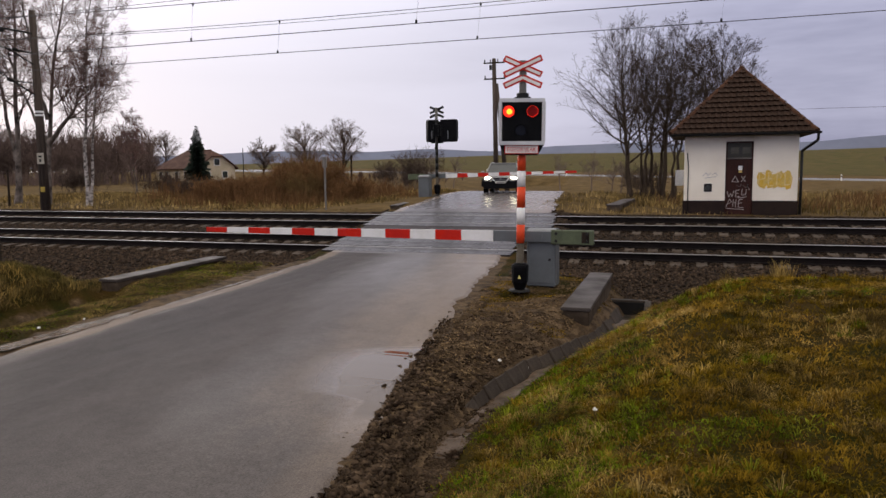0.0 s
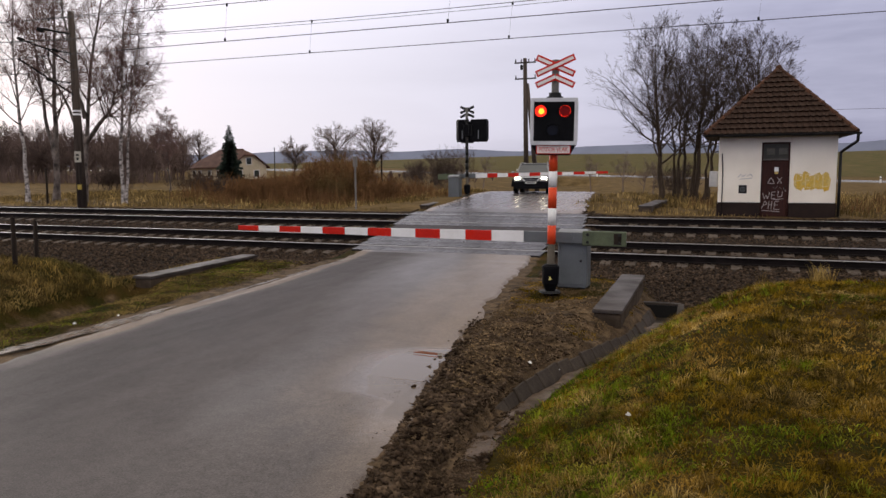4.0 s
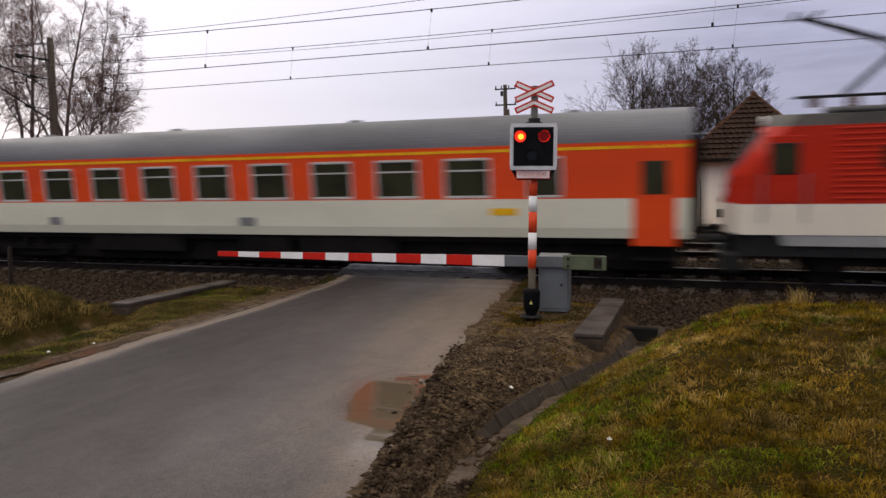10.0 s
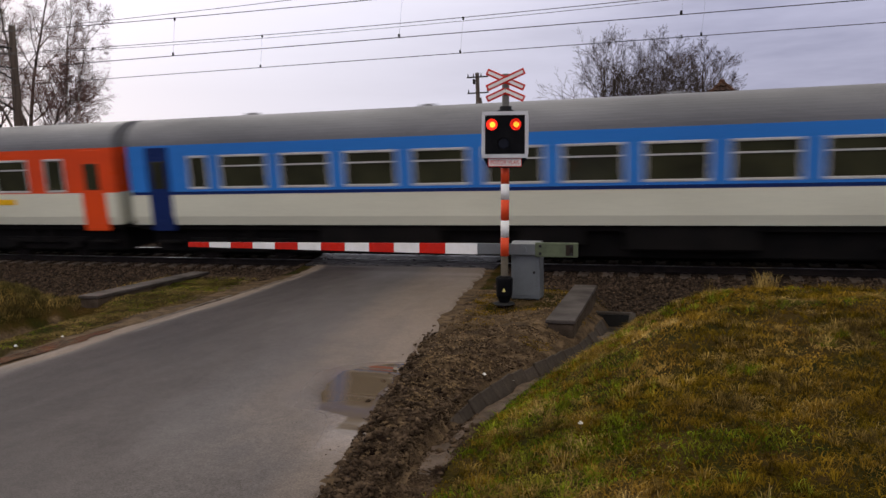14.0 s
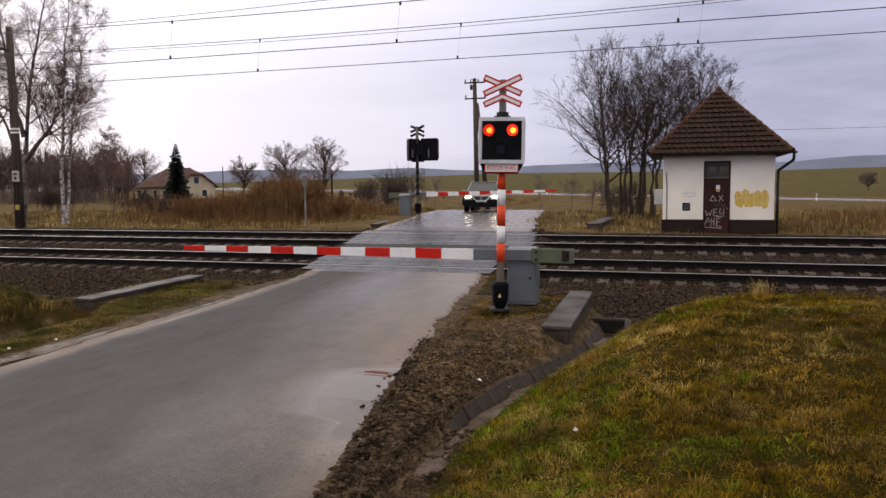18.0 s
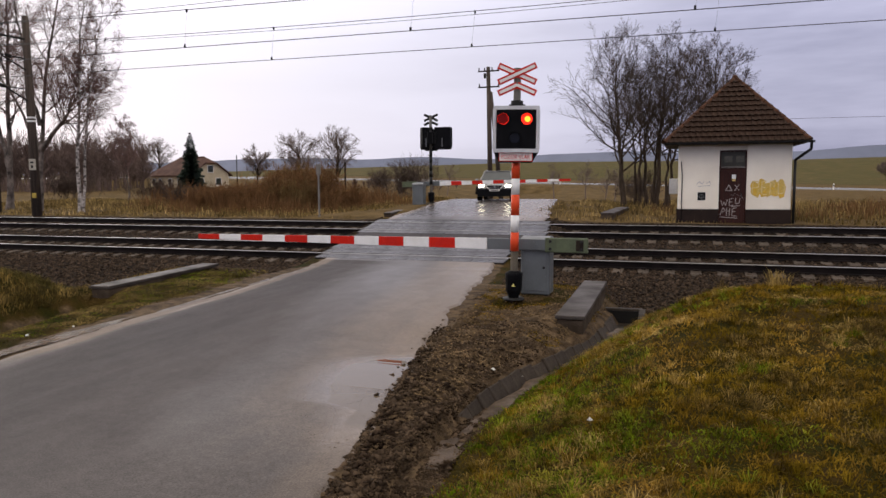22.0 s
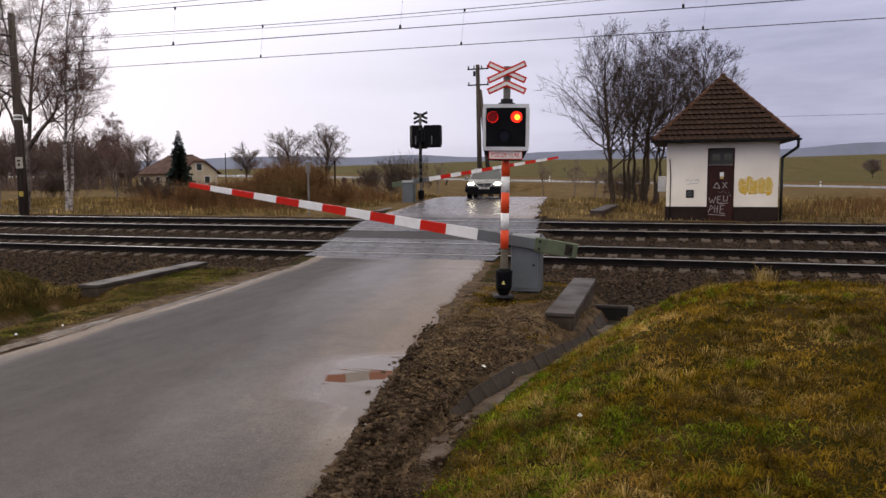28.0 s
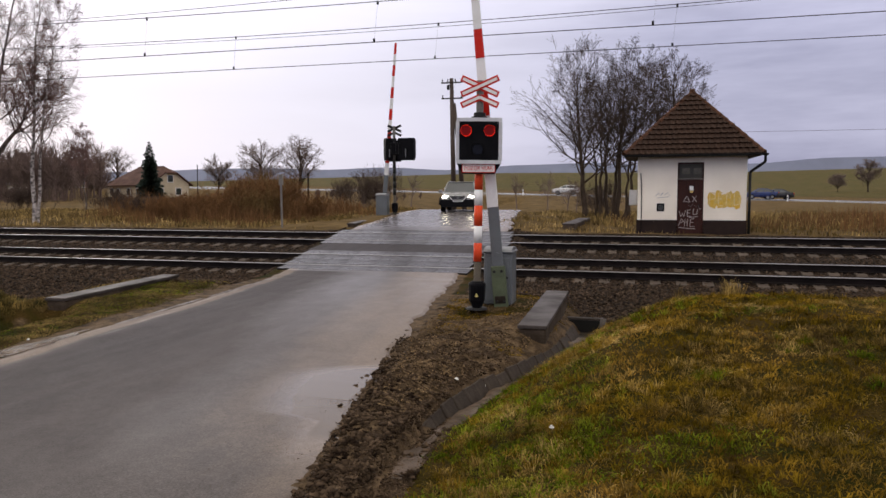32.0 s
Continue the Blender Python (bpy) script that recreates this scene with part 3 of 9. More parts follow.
def build_ground():
    xs = graded(-15.0, 5.0, 0.2, (-2600, 2600), 1.13)
    xs = np.concatenate([xs[xs < -4.75], np.arange(-4.7, -0.6, 0.07), xs[xs > -0.58]])
    ys = graded(1.5, 17.8, 0.16, (-900, 2600), 1.12)
    ys = np.concatenate([ys[ys < 3.45], np.arange(3.5, 14.0, 0.075), ys[ys > 14.02]])
    xs = np.unique(np.concatenate([xs[(xs < -130) | ((xs > -22) & (xs < 12)) | (xs > 110)], np.arange(-130, -22, 3.0), np.arange(12.5, 110, 3.0)]))
    ys = np.unique(np.concatenate([ys[(ys < 30) | (ys > 520)], np.arange(30, 160, 2.5), np.arange(160, 520, 9.0)]))
    me, v = sheet("ground", xs, ys, ground_z, ground_material())
    x, y = v[:, 0], v[:, 1]
    d, u = x - road_x(y), x - ditch_x(y)
    near = 1 - smooth01(14.3, 15.6, y)
    mud = smooth01(0.26, 0.04, u) * smooth01(1.9, 2.3, d) * smooth01(16, 14.5, y)
    mud = np.maximum(mud, 0.85 * smooth01(0.35, 0.05, np.abs(d) - 2.45) * smooth01(27, 14, y))
    mud = np.maximum(mud, 0.55 * smooth01(0.9, 0.2, np.abs(-(d + 2.45) - 2.55)) * smooth01(12.0, 11.0, y) * (d < 0))
    mud = np.maximum(mud, 0.95 * smooth01(1.0, 0.5, -d - 2.5) * smooth01(18, 15, y) * (d < -2))
    grassy = smooth01(1.15, 0.75, np.abs(u + 1.35)) * smooth01(12.0, 13.0, y) * smooth01(15.5, 14.5, y) * 0.6
    attribute(me, "mud", np.clip(mud - grassy, 0, 1))
    bal = smooth01(14.9, 15.7, y) * smooth01(27.0, 26.2, y) * smooth01(2.6, 3.1, np.abs(d))
    attribute(me, "ballast", bal)
    far = smooth01(26.0, 27.0, y)
    attribute(me, "dry", far * (1 - smooth01(125, 190, y)))
    attribute(me, "field", far * smooth01(125, 190, y))
    ob = new("ground", me)
    tagged(ob, "rough grassy ground with muddy verges, ballast bed and fields", "ground", kind="structure")


def road_material():
    m = bpy.data.materials.new("wet_asphalt")
    m.use_nodes = True
    nt, bs = m.node_tree, m.node_tree.nodes["Principled BSDF"]
    co = nt.nodes.new("ShaderNodeTexCoord")

    def noise_at(scale, detail=5, stretch=(1, 1, 1)):
        n, mp = nt.nodes.new("ShaderNodeTexNoise"), nt.nodes.new("ShaderNodeMapping")
        mp.inputs["Scale"].default_value = stretch
        n.inputs["Scale"].default_value, n.inputs["Detail"].default_value = scale, detail
        nt.links.new(co.outputs["Object"], mp.inputs["Vector"])
        nt.links.new(mp.outputs["Vector"], n.inputs["Vector"])
        return n.outputs["Fac"]

    def rng(value, a, b, c, d):
        r = nt.nodes.new("ShaderNodeMapRange")
        for key, val in (("From Min", a), ("From Max", b), ("To Min", c), ("To Max", d)):
            r.inputs[key].default_value = val
        nt.links.new(value, r.inputs["Value"])
        return r.outputs["Result"]

    big, fine, patch = noise_at(0.75, 7, (1, 0.5, 1)), noise_at(60.0, 5), noise_at(2.6, 8, (1, 0.7, 1))
    streak, speck = noise_at(5.0, 6, (1, 0.12, 1)), noise_at(14.0, 6)
    ramp = nt.nodes.new("ShaderNodeValToRGB")
    ramp.color_ramp.elements[0].position, ramp.color_ramp.elements[0].color = 0.3, (0.0285, 0.0234, 0.0242, 1)
    ramp.color_ramp.elements[1].position, ramp.color_ramp.elements[1].color = 0.7, (0.0355, 0.029, 0.0296, 1)
    nt.links.new(big, ramp.inputs["Fac"])
    # one mask for edge dirt and for sky sheen put into the colour
    at, sm = nt.nodes.new("ShaderNodeAttribute"), nt.nodes.new("ShaderNodeMath")
    at.attribute_name = "dirt_and_sheen"
    sm.operation = "ADD"
    nt.links.new(at.outputs["Fac"], sm.inputs[0])
    nt.links.new(rng(patch, 0.3, 0.7, -0.05, 0.05), sm.inputs[1])
    dirt_and_sheen = rng(sm.outputs[0], 0.1, 0.92, 0.0, 1.0)
    mx = nt.nodes.new("ShaderNodeMix")
    mx.data_type = "RGBA"
    mx.inputs[7].default_value = (0.088, 0.077, 0.073, 1)
    nt.links.new(rng(dirt_and_sheen, 0.0, 0.5, 0.0, 1.0), mx.inputs[0])
    nt.links.new(ramp.outputs["Color"], mx.inputs[6])
    tan = nt.nodes.new("ShaderNodeMix")
    tan.data_type = "RGBA"
    tan.inputs[7].default_value = (0.165, 0.130, 0.104, 1)
    nt.links.new(rng(dirt_and_sheen, 0.55, 0.95, 0.0, 1.0), tan.inputs[0])
    nt.links.new(mx.outputs[2], tan.inputs[6])
    mul = nt.nodes.new("ShaderNodeVectorMath")
    mul.operation = "SCALE"
    nt.links.new(tan.outputs[2], mul.inputs[0])
    grit = rng(fine, 0.3, 0.7, 0.7, 1.3)
    for extra in (rng(streak, 0.3, 0.7, 0.97, 1.03), rng(speck, 0.35, 0.65, 0.9, 1.1)):
        pm = nt.nodes.new("ShaderNodeMath")
        pm.operation = "MULTIPLY"
        nt.links.new(grit, pm.inputs[0])
        nt.links.new(extra, pm.inputs[1])
        grit = pm.outputs[0]
    nt.links.new(grit, mul.inputs["Scale"])
    wt, ws = nt.nodes.new("ShaderNodeAttribute"), nt.nodes.new("ShaderNodeMath")
    wt.attribute_name = "wet"
    ws.operation = "ADD"
    nt.links.new(wt.outputs["Fac"], ws.inputs[0])
    nt.links.new(rng(patch, 0.3, 0.7, -0.02, 0.02), ws.inputs[1])
    wet = rng(ws.outputs[0], 0.3, 0.85, 0.0, 1.0)
    rm = nt.nodes.new("ShaderNodeMix")
    nt.links.new(wet, rm.inputs[0])
    nt.links.new(rng(streak, 0.32, 0.68, 0.49, 0.55), rm.inputs[2])
    rm.inputs[3].default_value = 0.025
    nt.links.new(rm.outputs[0], bs.inputs["Roughness"])
    # standing water: murky, and a mirror
    pool = rng(wet, 0.85, 1.0, 0.0, 1.0)
    murk = nt.nodes.new("ShaderNodeMix")
    murk.data_type = "RGBA"
    murk.inputs[7].default_value = (0.100, 0.073, 0.047, 1)
    nt.links.new(pool, murk.inputs[0])
    nt.links.new(mul.outputs["Vector"], murk.inputs[6])
    nt.links.new(murk.outputs[2], bs.inputs["Base Color"])
    gloss = nt.nodes.new("ShaderNodeMath")
    gloss.operation = "ADD"
    nt.links.new(rng(wet, 0.0, 1.0, 0.05, 0.13), gloss.inputs[0])
    nt.links.new(rng(wet, 0.85, 1.0, 0.0, 0.03), gloss.inputs[1])
    nt.links.new(gloss.outputs[0], bs.inputs["Specular IOR Level"])
    bp = nt.nodes.new("ShaderNodeBump")
    bp.inputs["Distance"].default_value = 0.006
    nt.links.new(rng(wet, 0.0, 1.0, 0.35, 0.0), bp.inputs["Strength"])
    nt.links.new(fine, bp.inputs["Height"])
    nt.links.new(bp.outputs["Normal"], bs.inputs["Normal"])
    return m


ROAD = road_material()


def puddle_edge(y):
    """The side of the puddle towards the middle of the road."""
    return np.interp(y, (6.42, 6.55, 7.0, 7.4, 8.15, 8.4, 8.69, 8.9), (-2.9, -3.28, -3.5, -3.65, -3.76, -3.66, -3.4, -2.9)) + 0.03 * hash_noise(y, 0 * y, 3.1, 72) + 0.015 * hash_noise(y, 0 * y, 9.0, 73)


def road_piece(name, y0, y1, label):
    """A stretch of the road: a slab with ragged edges that follows the ground."""
    ys = np.unique(np.concatenate([np.arange(y0, y1, 0.6), np.arange(max(y0, 3), min(y1, 18.2) + 1e-6, 0.14), np.arange(max(y0, 6), min(y1, 9.5), 0.05), [y1]]))
    cols = np.concatenate([[-1.0, -0.97], np.linspace(-0.94, 0.45, 24), np.linspace(0.48, 0.95, 36), [0.97, 1.0]])
    v, dirt_and_sheen, wet = [], [], []
    for y in ys:
        wl = 2.47 + 0.33 * float(smooth01(13, 8.6, y)) + 0.05 * float(hash_noise(0, y, 1.3, 5)) + 0.03 * float(hash_noise(0, y, 4.1, 6))
        wr = float(right_edge(y)) + 0.10 * float(hash_noise(9, y, 1.1, 7)) + 0.06 * float(hash_noise(9, y, 4.3, 8)) + 1.05 * float(smooth01(22.0, 24.9, y)) * float(smooth01(60, 44, y))
        xc, z = float(road_x(y)), float(road_z(y))
        for c in cols:
            w = wr if c > 0 else wl
            edge = abs(c) == 1.0
            dip = float(road_dip(xc + c * w, y))
            v.append((xc + c * w, y, z - 0.02 * c * c * (1 if y < 17 else 0) - dip - (0.055 if edge else 0)))
            # asphalt coloured lighter to the right and further off, for sky sheen
            painted_sheen = 0.2 * float(smooth01(-0.85, 0.35, c))
            # dirt along both edges
            edge_r = (0.34 * float(smooth01(0.1, 0.62, c)) + 0.3 * float(smooth01(0.72, 0.95, c))) * (0.45 + 0.55 * float(smooth01(3.5, 7.0, y)))
            edge_l = 0.85 * float(smooth01(-0.80, -0.90, c)) * float(smooth01(5, 8, y))
            dirt_and_sheen.append(0.05 + 0.10 * float(smooth01(8.5, 13.0, y)) + 0.06 * float(smooth01(4.5, 8.5, y)) + 0.08 * float(smooth01(-0.6, 0.2, c)) + painted_sheen + edge_r + edge_l)
            px, pd = xc + c * w, c * w
            strip = max(0.0, 1 - abs(pd + 2.62) / 0.3) * float(smooth01(5.8, 6.6, y) * smooth01(9.6, 8.2, y)) * 0.4
            rut = 0.5 * math.exp(-((pd + 2.3) / 0.12) ** 2) * float(smooth01(8, 10, y) * smooth01(17.5, 15, y)) + 0.4 * math.exp(-((pd - 2.0) / 0.2) ** 2) * float(smooth01(11, 13, y) * smooth01(16, 15, y))
            sheen = (0.42 * float(smooth01(2.0, 6.0, y)) + 0.12 * float(smooth01(9.0, 17.0, y)) + 0.04 * float(smooth01(24.5, 27.0, y)) - 0.66 * float(smooth01(43, 50, y))) * float(smooth01(-0.45 - 0.55 * smooth01(8.0, 12.5, y), 0.35 - 0.3 * smooth01(8.0, 12.5, y), c) if y < 18 else 1.0)
            gap = max(0.0, float(puddle_edge(np.float64(y))) - px)
            fringe = 0.74 * math.exp(-(gap / 0.95) ** 1.5) * float(smooth01(4.6, 6.6, y) * smooth01(11.6, 8.8, y)) + 0.26 * math.exp(-(gap / 0.12) ** 2)
            wet.append(min(1.0, max(strip, rut, sheen, fringe)))
    n, m = len(cols), len(ys)
    i = (np.arange(m - 1)[:, None] * n + np.arange(n - 1)[None, :]).ravel()
    me = np_mesh(name, v, np.stack([i, i + 1, i + n + 1, i + n], 1), ROAD, True)
    attribute(me, "dirt_and_sheen", dirt_and_sheen)
    attribute(me, "wet", wet)
    return tagged(new(name, me), label, "road", kind="structure")


# ---- tracks ----
def build_track(name, y_mid, label):
    """One track: two rails on fastenings, concrete sleepers; it leans with the curve."""
    t = thing(name, pose(0, y_mid, rail_z(y_mid), math.degrees(math.atan(CANT)), 0, 0), label, "railway track", "tracks", "structure")
    prof = [(-0.075, -0.172), (0.075, -0.172), (0.075, -0.16), (0.012, -0.145), (0.010, -0.045), (0.036, -0.036), (0.036, -0.010), (-0.036, -0.010), (-0.036, -0.036), (-0.010, -0.045), (-0.012, -0.145), (-0.075, -0.16)]
    head = [(-0.036, -0.0100), (0.036, -0.0100), (0.036, -0.006), (0.028, 0.0), (-0.028, 0.0), (-0.036, -0.006)]
    for s in (-0.7535, 0.7535):
        r = part("rail", Geo().prism([(a + s, b) for a, b in prof], "x", -420, 760), RAIL_RUST, t, "dark rusty steel rail")
        part("rail_head", Geo().prism([(a + s, b) for a, b in head], "x", -420, 760), RAIL_HEAD, r, "polished running surface")
    g = Geo()
    pts = [(-1.28, -0.34), (1.28, -0.34), (1.28, -0.215), (1.22, -0.175), (0.42, -0.175), (0.36, -0.205), (-0.36, -0.205), (-0.42, -0.175), (-1.22, -0.175), (-1.28, -0.215)]
    g.prism(pts, "x", -0.125, 0.125)
    me = g.mesh("sleeper", SLEEPER_MAT)
    clip = Geo()
    for s in (-0.7535, 0.7535):
        for e in (-0.105, 0.105):
            clip.box(-0.05, 0.05, s + e - 0.03, s + e + 0.03, -0.178, -0.135, 0.008)
    clip_me = clip.mesh("fastening", RAIL_RUST)
    x = -37.0
    rest, rest_clips = Geo(), Geo()
    while x < 14:
        d = x - float(road_x(y_mid))
        if abs(d) > 2.7:
            o = part("sleeper", me, SLEEPER_MAT, t)
            o.location.x = x
            k = part("fastening", clip_me, RAIL_RUST, o)
        x += 0.61
    for x in list(np.arange(-420, -37, 0.61)) + list(np.arange(14.2, 300, 0.61)):
        rest.prism(pts, "x", x - 0.125, x + 0.125)
    tagged(part("sleepers_far", rest, SLEEPER_MAT, t), kind="stuff")
    return t


def ridged(w):
    """A deck panel with shallow grooves along the rails."""
    top = [(0.0, -0.016), (0.012, -0.004)]
    for q in (w / 3, 2 * w / 3):
        top += [(q - 0.012, -0.004), (q - 0.008, -0.02), (q + 0.008, -0.02), (q + 0.012, -0.004)]
    top += [(w - 0.012, -0.004), (w, -0.016)]
    return Geo().prism([(0.0, -0.12), (w, -0.12)] + top[::-1], "x", 0.004, 0.896)


def build_deck():
    """The crossing deck: rubber panels between and beside the rails, each a piece of its own."""
    deck = thing("crossing_deck", pose(0, 18.85, 0, math.degrees(math.atan(CANT)), 0, 0), "wet dark rubber panels laid between and beside the rails", "level crossing", kind="structure")
    k = math.sqrt(1 + CANT * CANT)
    strips = []
    for a in (0.0, 4.0 * k):
        strips += [(a - 0.62, a - 0.05), (a + 0.115, a + 0.75 - 0.004), (a + 0.75 + 0.004, a + 1.507 - 0.115), (a + 1.557, a + 2.13)]
    meshes = {}
    for s0, s1 in strips:
        w = round(s1 - s0, 3)
        if w not in meshes:
            meshes[w] = ridged(w).mesh("panel", RUBBER)
        ym = 18.85 + (s0 + s1) / 2 / k
        x0 = float(road_x(ym)) - 2.72
        for i in range(6 if ym < 21 else 7):
            o = part("panel", meshes[w], RUBBER, deck)
            o.location = (x0 + i * 0.9, s0, 0)
    # asphalt strip between the two tracks and steel end ramps
    ym0, ym1 = 2.14, 4.0 * k - 0.63
    g = Geo()
    xm = float(road_x(21.6))
    g.box(xm - 2.7, xm + 3.6, ym0, ym1, -0.14, -0.012, 0.01)
    part("middle_strip", g, ROAD, deck, "wet asphalt strip between the tracks")
    return deck


build_ground()
road_piece("road", -60.0, 18.2, "wet grey asphalt road with muddy edges")
road_piece("road_far", 24.985, 52.0, "wet asphalt road beyond the crossing")
# a water-filled rut along the far edge of the road, and the puddle outside it
g = Geo()
lys = np.arange(10.2, 17.5, 0.16)
lx = np.interp(lys, (9.0, 9.54, 12.3, 16.0, 17.5), (-8.38, -8.42, -8.70, -9.02, -9.16)) + 0.012 * hash_noise(lys, 0 * lys, 3.1, 31)
for i in range(len(lys) - 1):
    if float(hash_noise(lys[i], 3.0, 2.7, 33)) > -0.55:
        wa, wb = (0.045 + 0.02 * float(hash_noise(lys[i + k], 1.0, 5.0, 32)) for k in (0, 1))
        za, zb = (float(road_z(lys[i + k])) - 0.012 for k in (0, 1))
        g.add([(lx[i] - wa, lys[i], za), (lx[i] + wa, lys[i], za), (lx[i + 1] + wb, lys[i + 1], zb), (lx[i + 1] - wb, lys[i + 1], zb)], [(0, 1, 2, 3)])
single("wet_rut", g, mat("rut_water", (0.10, 0.078, 0.062), (0.07, 0.054, 0.042), spec=0.06, big=3, fine=30, rough=0.35, rvar=0.1, bump=0.05), "thin water-filled rut along the road edge", "water", kind="structure")
g = Geo()
n = 48
ring = []
for i in range(n):
    a = 2 * math.pi * i / n
    k = 1 + 0.13 * math.sin(3 * a + 1) + 0.13 * math.sin(7 * a) + 0.12 * math.sin(13 * a + 2)
    ring.append((-8.5 + 0.17 * k * math.cos(a) - 0.05 * math.sin(a), 7.9 + 1.65 * k * math.sin(a), -0.112))
g.add([(-8.5, 7.9, -0.112)] + ring, [(0, i + 1, (i + 1) % n + 1) for i in range(n)])
single("puddle", g, mat("slushy_water", (0.075, 0.048, 0.029), (0.040, 0.026, 0.017), big=2.5, fine=14, rough=0.16, rvar=0.08, spec=0.012, bump=0.08, dist=0.004), "shallow muddy puddle beside the road", "puddle", kind="structure")
build_track("track_near", 19.6, "near railway track with rusty rails on concrete sleepers")
build_track("track_far", 23.6, "far railway track with rusty rails on concrete sleepers")
build_deck()
# pale silt washed along the floor of the drain
sy = np.arange(5.6, 13.2, 0.12)
v = []
for y in sy:
    xm = float(ditch_x(y)) + 0.02 + 0.03 * float(hash_noise(y, 0.0, 1.7, 51))
    hw = 0.10 + 0.06 * float(hash_noise(y, 5.0, 2.9, 52))
    for q in (-1.0, -0.5, 0.0, 0.5, 1.0):
        x = xm + q * hw
        v.append((x, y, float(ground_z(x, y)) + 0.014 - 0.012 * q * q))
i = (np.arange(len(sy) - 1)[:, None] * 5 + np.arange(4)[None, :]).ravel()
SILT = mat("pale_silt", (0.098, 0.066, 0.042), (0.042, 0.028, 0.017), spec=0.12, big=3.5, fine=40, rough=0.5, rvar=0.2, bump=0.3, dist=0.006)
tagged(new("silt_bed", np_mesh("silt_bed", v, np.stack([i, i + 1, i + 6, i + 5], 1), SILT, True)), "pale wet silt along the floor of the drain", "silt", kind="structure")

# ---- trackside hut ----
def build_hut():
    X0, X1, Y0, Y1, Z0, ZE = -0.38, 3.28, 27.5, 31.1, 0.365, 3.17
    h = thing("trackside_hut", pose(0, 0, 0), "small cream plastered hut with a brown pyramid tile roof", "hut")
    D0, D1, DT = 0.985, 1.87, 2.97          # the door opening
    w = 0.3
    g = Geo()
    g.box(X0, D0, Y0, Y0 + w, 0.925, ZE, 0.012)
    g.box(D1, X1, Y0, Y0 + w, 0.925, ZE, 0.012)
    g.box(D0, D1, Y0 + 0.004, Y0 + w, DT, ZE)
    part("front_wall", g, PLASTER, h)
    part("side_wall", Geo().box(X0, X0 + w, Y0 + w, Y1, 0.925, ZE, 0.012), PLASTER, h)
    part("side_wall", Geo().box(X1 - w, X1, Y0 + w, Y1, 0.925, ZE, 0.012), PLASTER, h)
    part("back_wall", Geo().box(X0 + w, X1 - w, Y1 - w, Y1, 0.925, ZE, 0.012), PLASTER, h)
    g = Geo()
    g.box(X0 - 0.03, D0 - 0.004, Y0 - 0.035, Y0 + w, Z0 - 0.3, 0.925, 0.012)
    g.box(D1 + 0.004, X1 + 0.03, Y0 - 0.035, Y0 + w, Z0 - 0.3, 0.925, 0.012)
    g.box(X0 - 0.03, X0 + w, Y0 + w, Y1 + 0.03, Z0 - 0.3, 0.925, 0.012)
    g.box(X1 - w, X1 + 0.03, Y0 + w, Y1 + 0.03, Z0 - 0.3, 0.925, 0.012)
    for k in range(4):
        q = Geo().add(g.v[24 * k:24 * k + 24], [tuple(i - 24 * k for i in f) for f in g.f if 24 * k <= f[0] < 24 * k + 24])
        part("plinth", q, PLINTH, h, "dark brown painted plinth")
    part("step", Geo().box(D0 - 0.05, D1 + 0.05, Y0 - 0.35, Y0 + 0.1, Z0 - 0.25, Z0 + 0.03, 0.015), CONCRETE, h)
    # door with a transom above
    door = part("door", Geo().box(D0 + 0.05, D1 - 0.05, Y0 + 0.09, Y0 + 0.135, Z0 + 0.04, 2.36, 0.008), DOOR_BROWN, h, "maroon painted plank door with scrawled white marks")
    g = Geo()
    for i in range(1, 6):
        x = D0 + 0.05 + i * (D1 - D0 - 0.1) / 6
        g.box(x - 0.006, x + 0.006, Y0 + 0.086, Y0 + 0.092, Z0 + 0.06, 2.34)
    part("plank_joint", g, PLINTH, door)
    g = Geo()
    g.box(D0 + 0.002, D0 + 0.05, Y0 + 0.06, Y0 + 0.16, Z0 + 0.03, DT - 0.002, 0.006)
    g.box(D1 - 0.05, D1 - 0.002, Y0 + 0.06, Y0 + 0.16, Z0 + 0.03, DT - 0.002, 0.006)
    g.box(D0 + 0.05, D1 - 0.05, Y0 + 0.06, Y0 + 0.16, DT - 0.05, DT - 0.002, 0.006)
    part("door_frame", g, DOOR_BROWN, h)
    part("transom_bar", Geo().box(D0 + 0.05, D1 - 0.05, Y0 + 0.05, Y0 + 0.16, 2.37, 2.41, 0.006), CONCRETE, h, "pale bar under the transom")
    tr = part("transom", Geo().box(D0 + 0.05, D1 - 0.05, Y0 + 0.09, Y0 + 0.13, 2.41, DT - 0.05, 0.006), mat("transom_board", (0.035, 0.033, 0.024), (0.05, 0.046, 0.034), rough=0.5), h, "dark transom with two small panes")
    pane = Geo().box(-0.13, 0.13, -0.012, 0.0, -0.11, 0.11, 0.004).mesh("pane", mat("dusty_pane", (0.115, 0.105, 0.075), (0.08, 0.075, 0.055), rough=0.2, bump=0))
    for x in (1.27, 1.65):
        o = part("pane", pane, DARK_GLASS, tr)
        o.location = (x, Y0 + 0.088, 2.66)
    part("handle", Geo().box(D1 - 0.16, D1 - 0.13, Y0 + 0.04, Y0 + 0.09, 1.35, 1.5, 0.008), BLACK_METAL, door)
    stk = part("sticker", Geo().box(1.40, 1.53, Y0 + 0.083, Y0 + 0.0905, 1.98, 2.13), WHITE_PAINT, door, "white notice with a yellow foot")
    part("sticker_foot", Geo().box(1.41, 1.52, Y0 + 0.081, Y0 + 0.0905, 1.90, 1.975), mat("yellow_label", (0.62, 0.42, 0.12), rough=0.5), door)
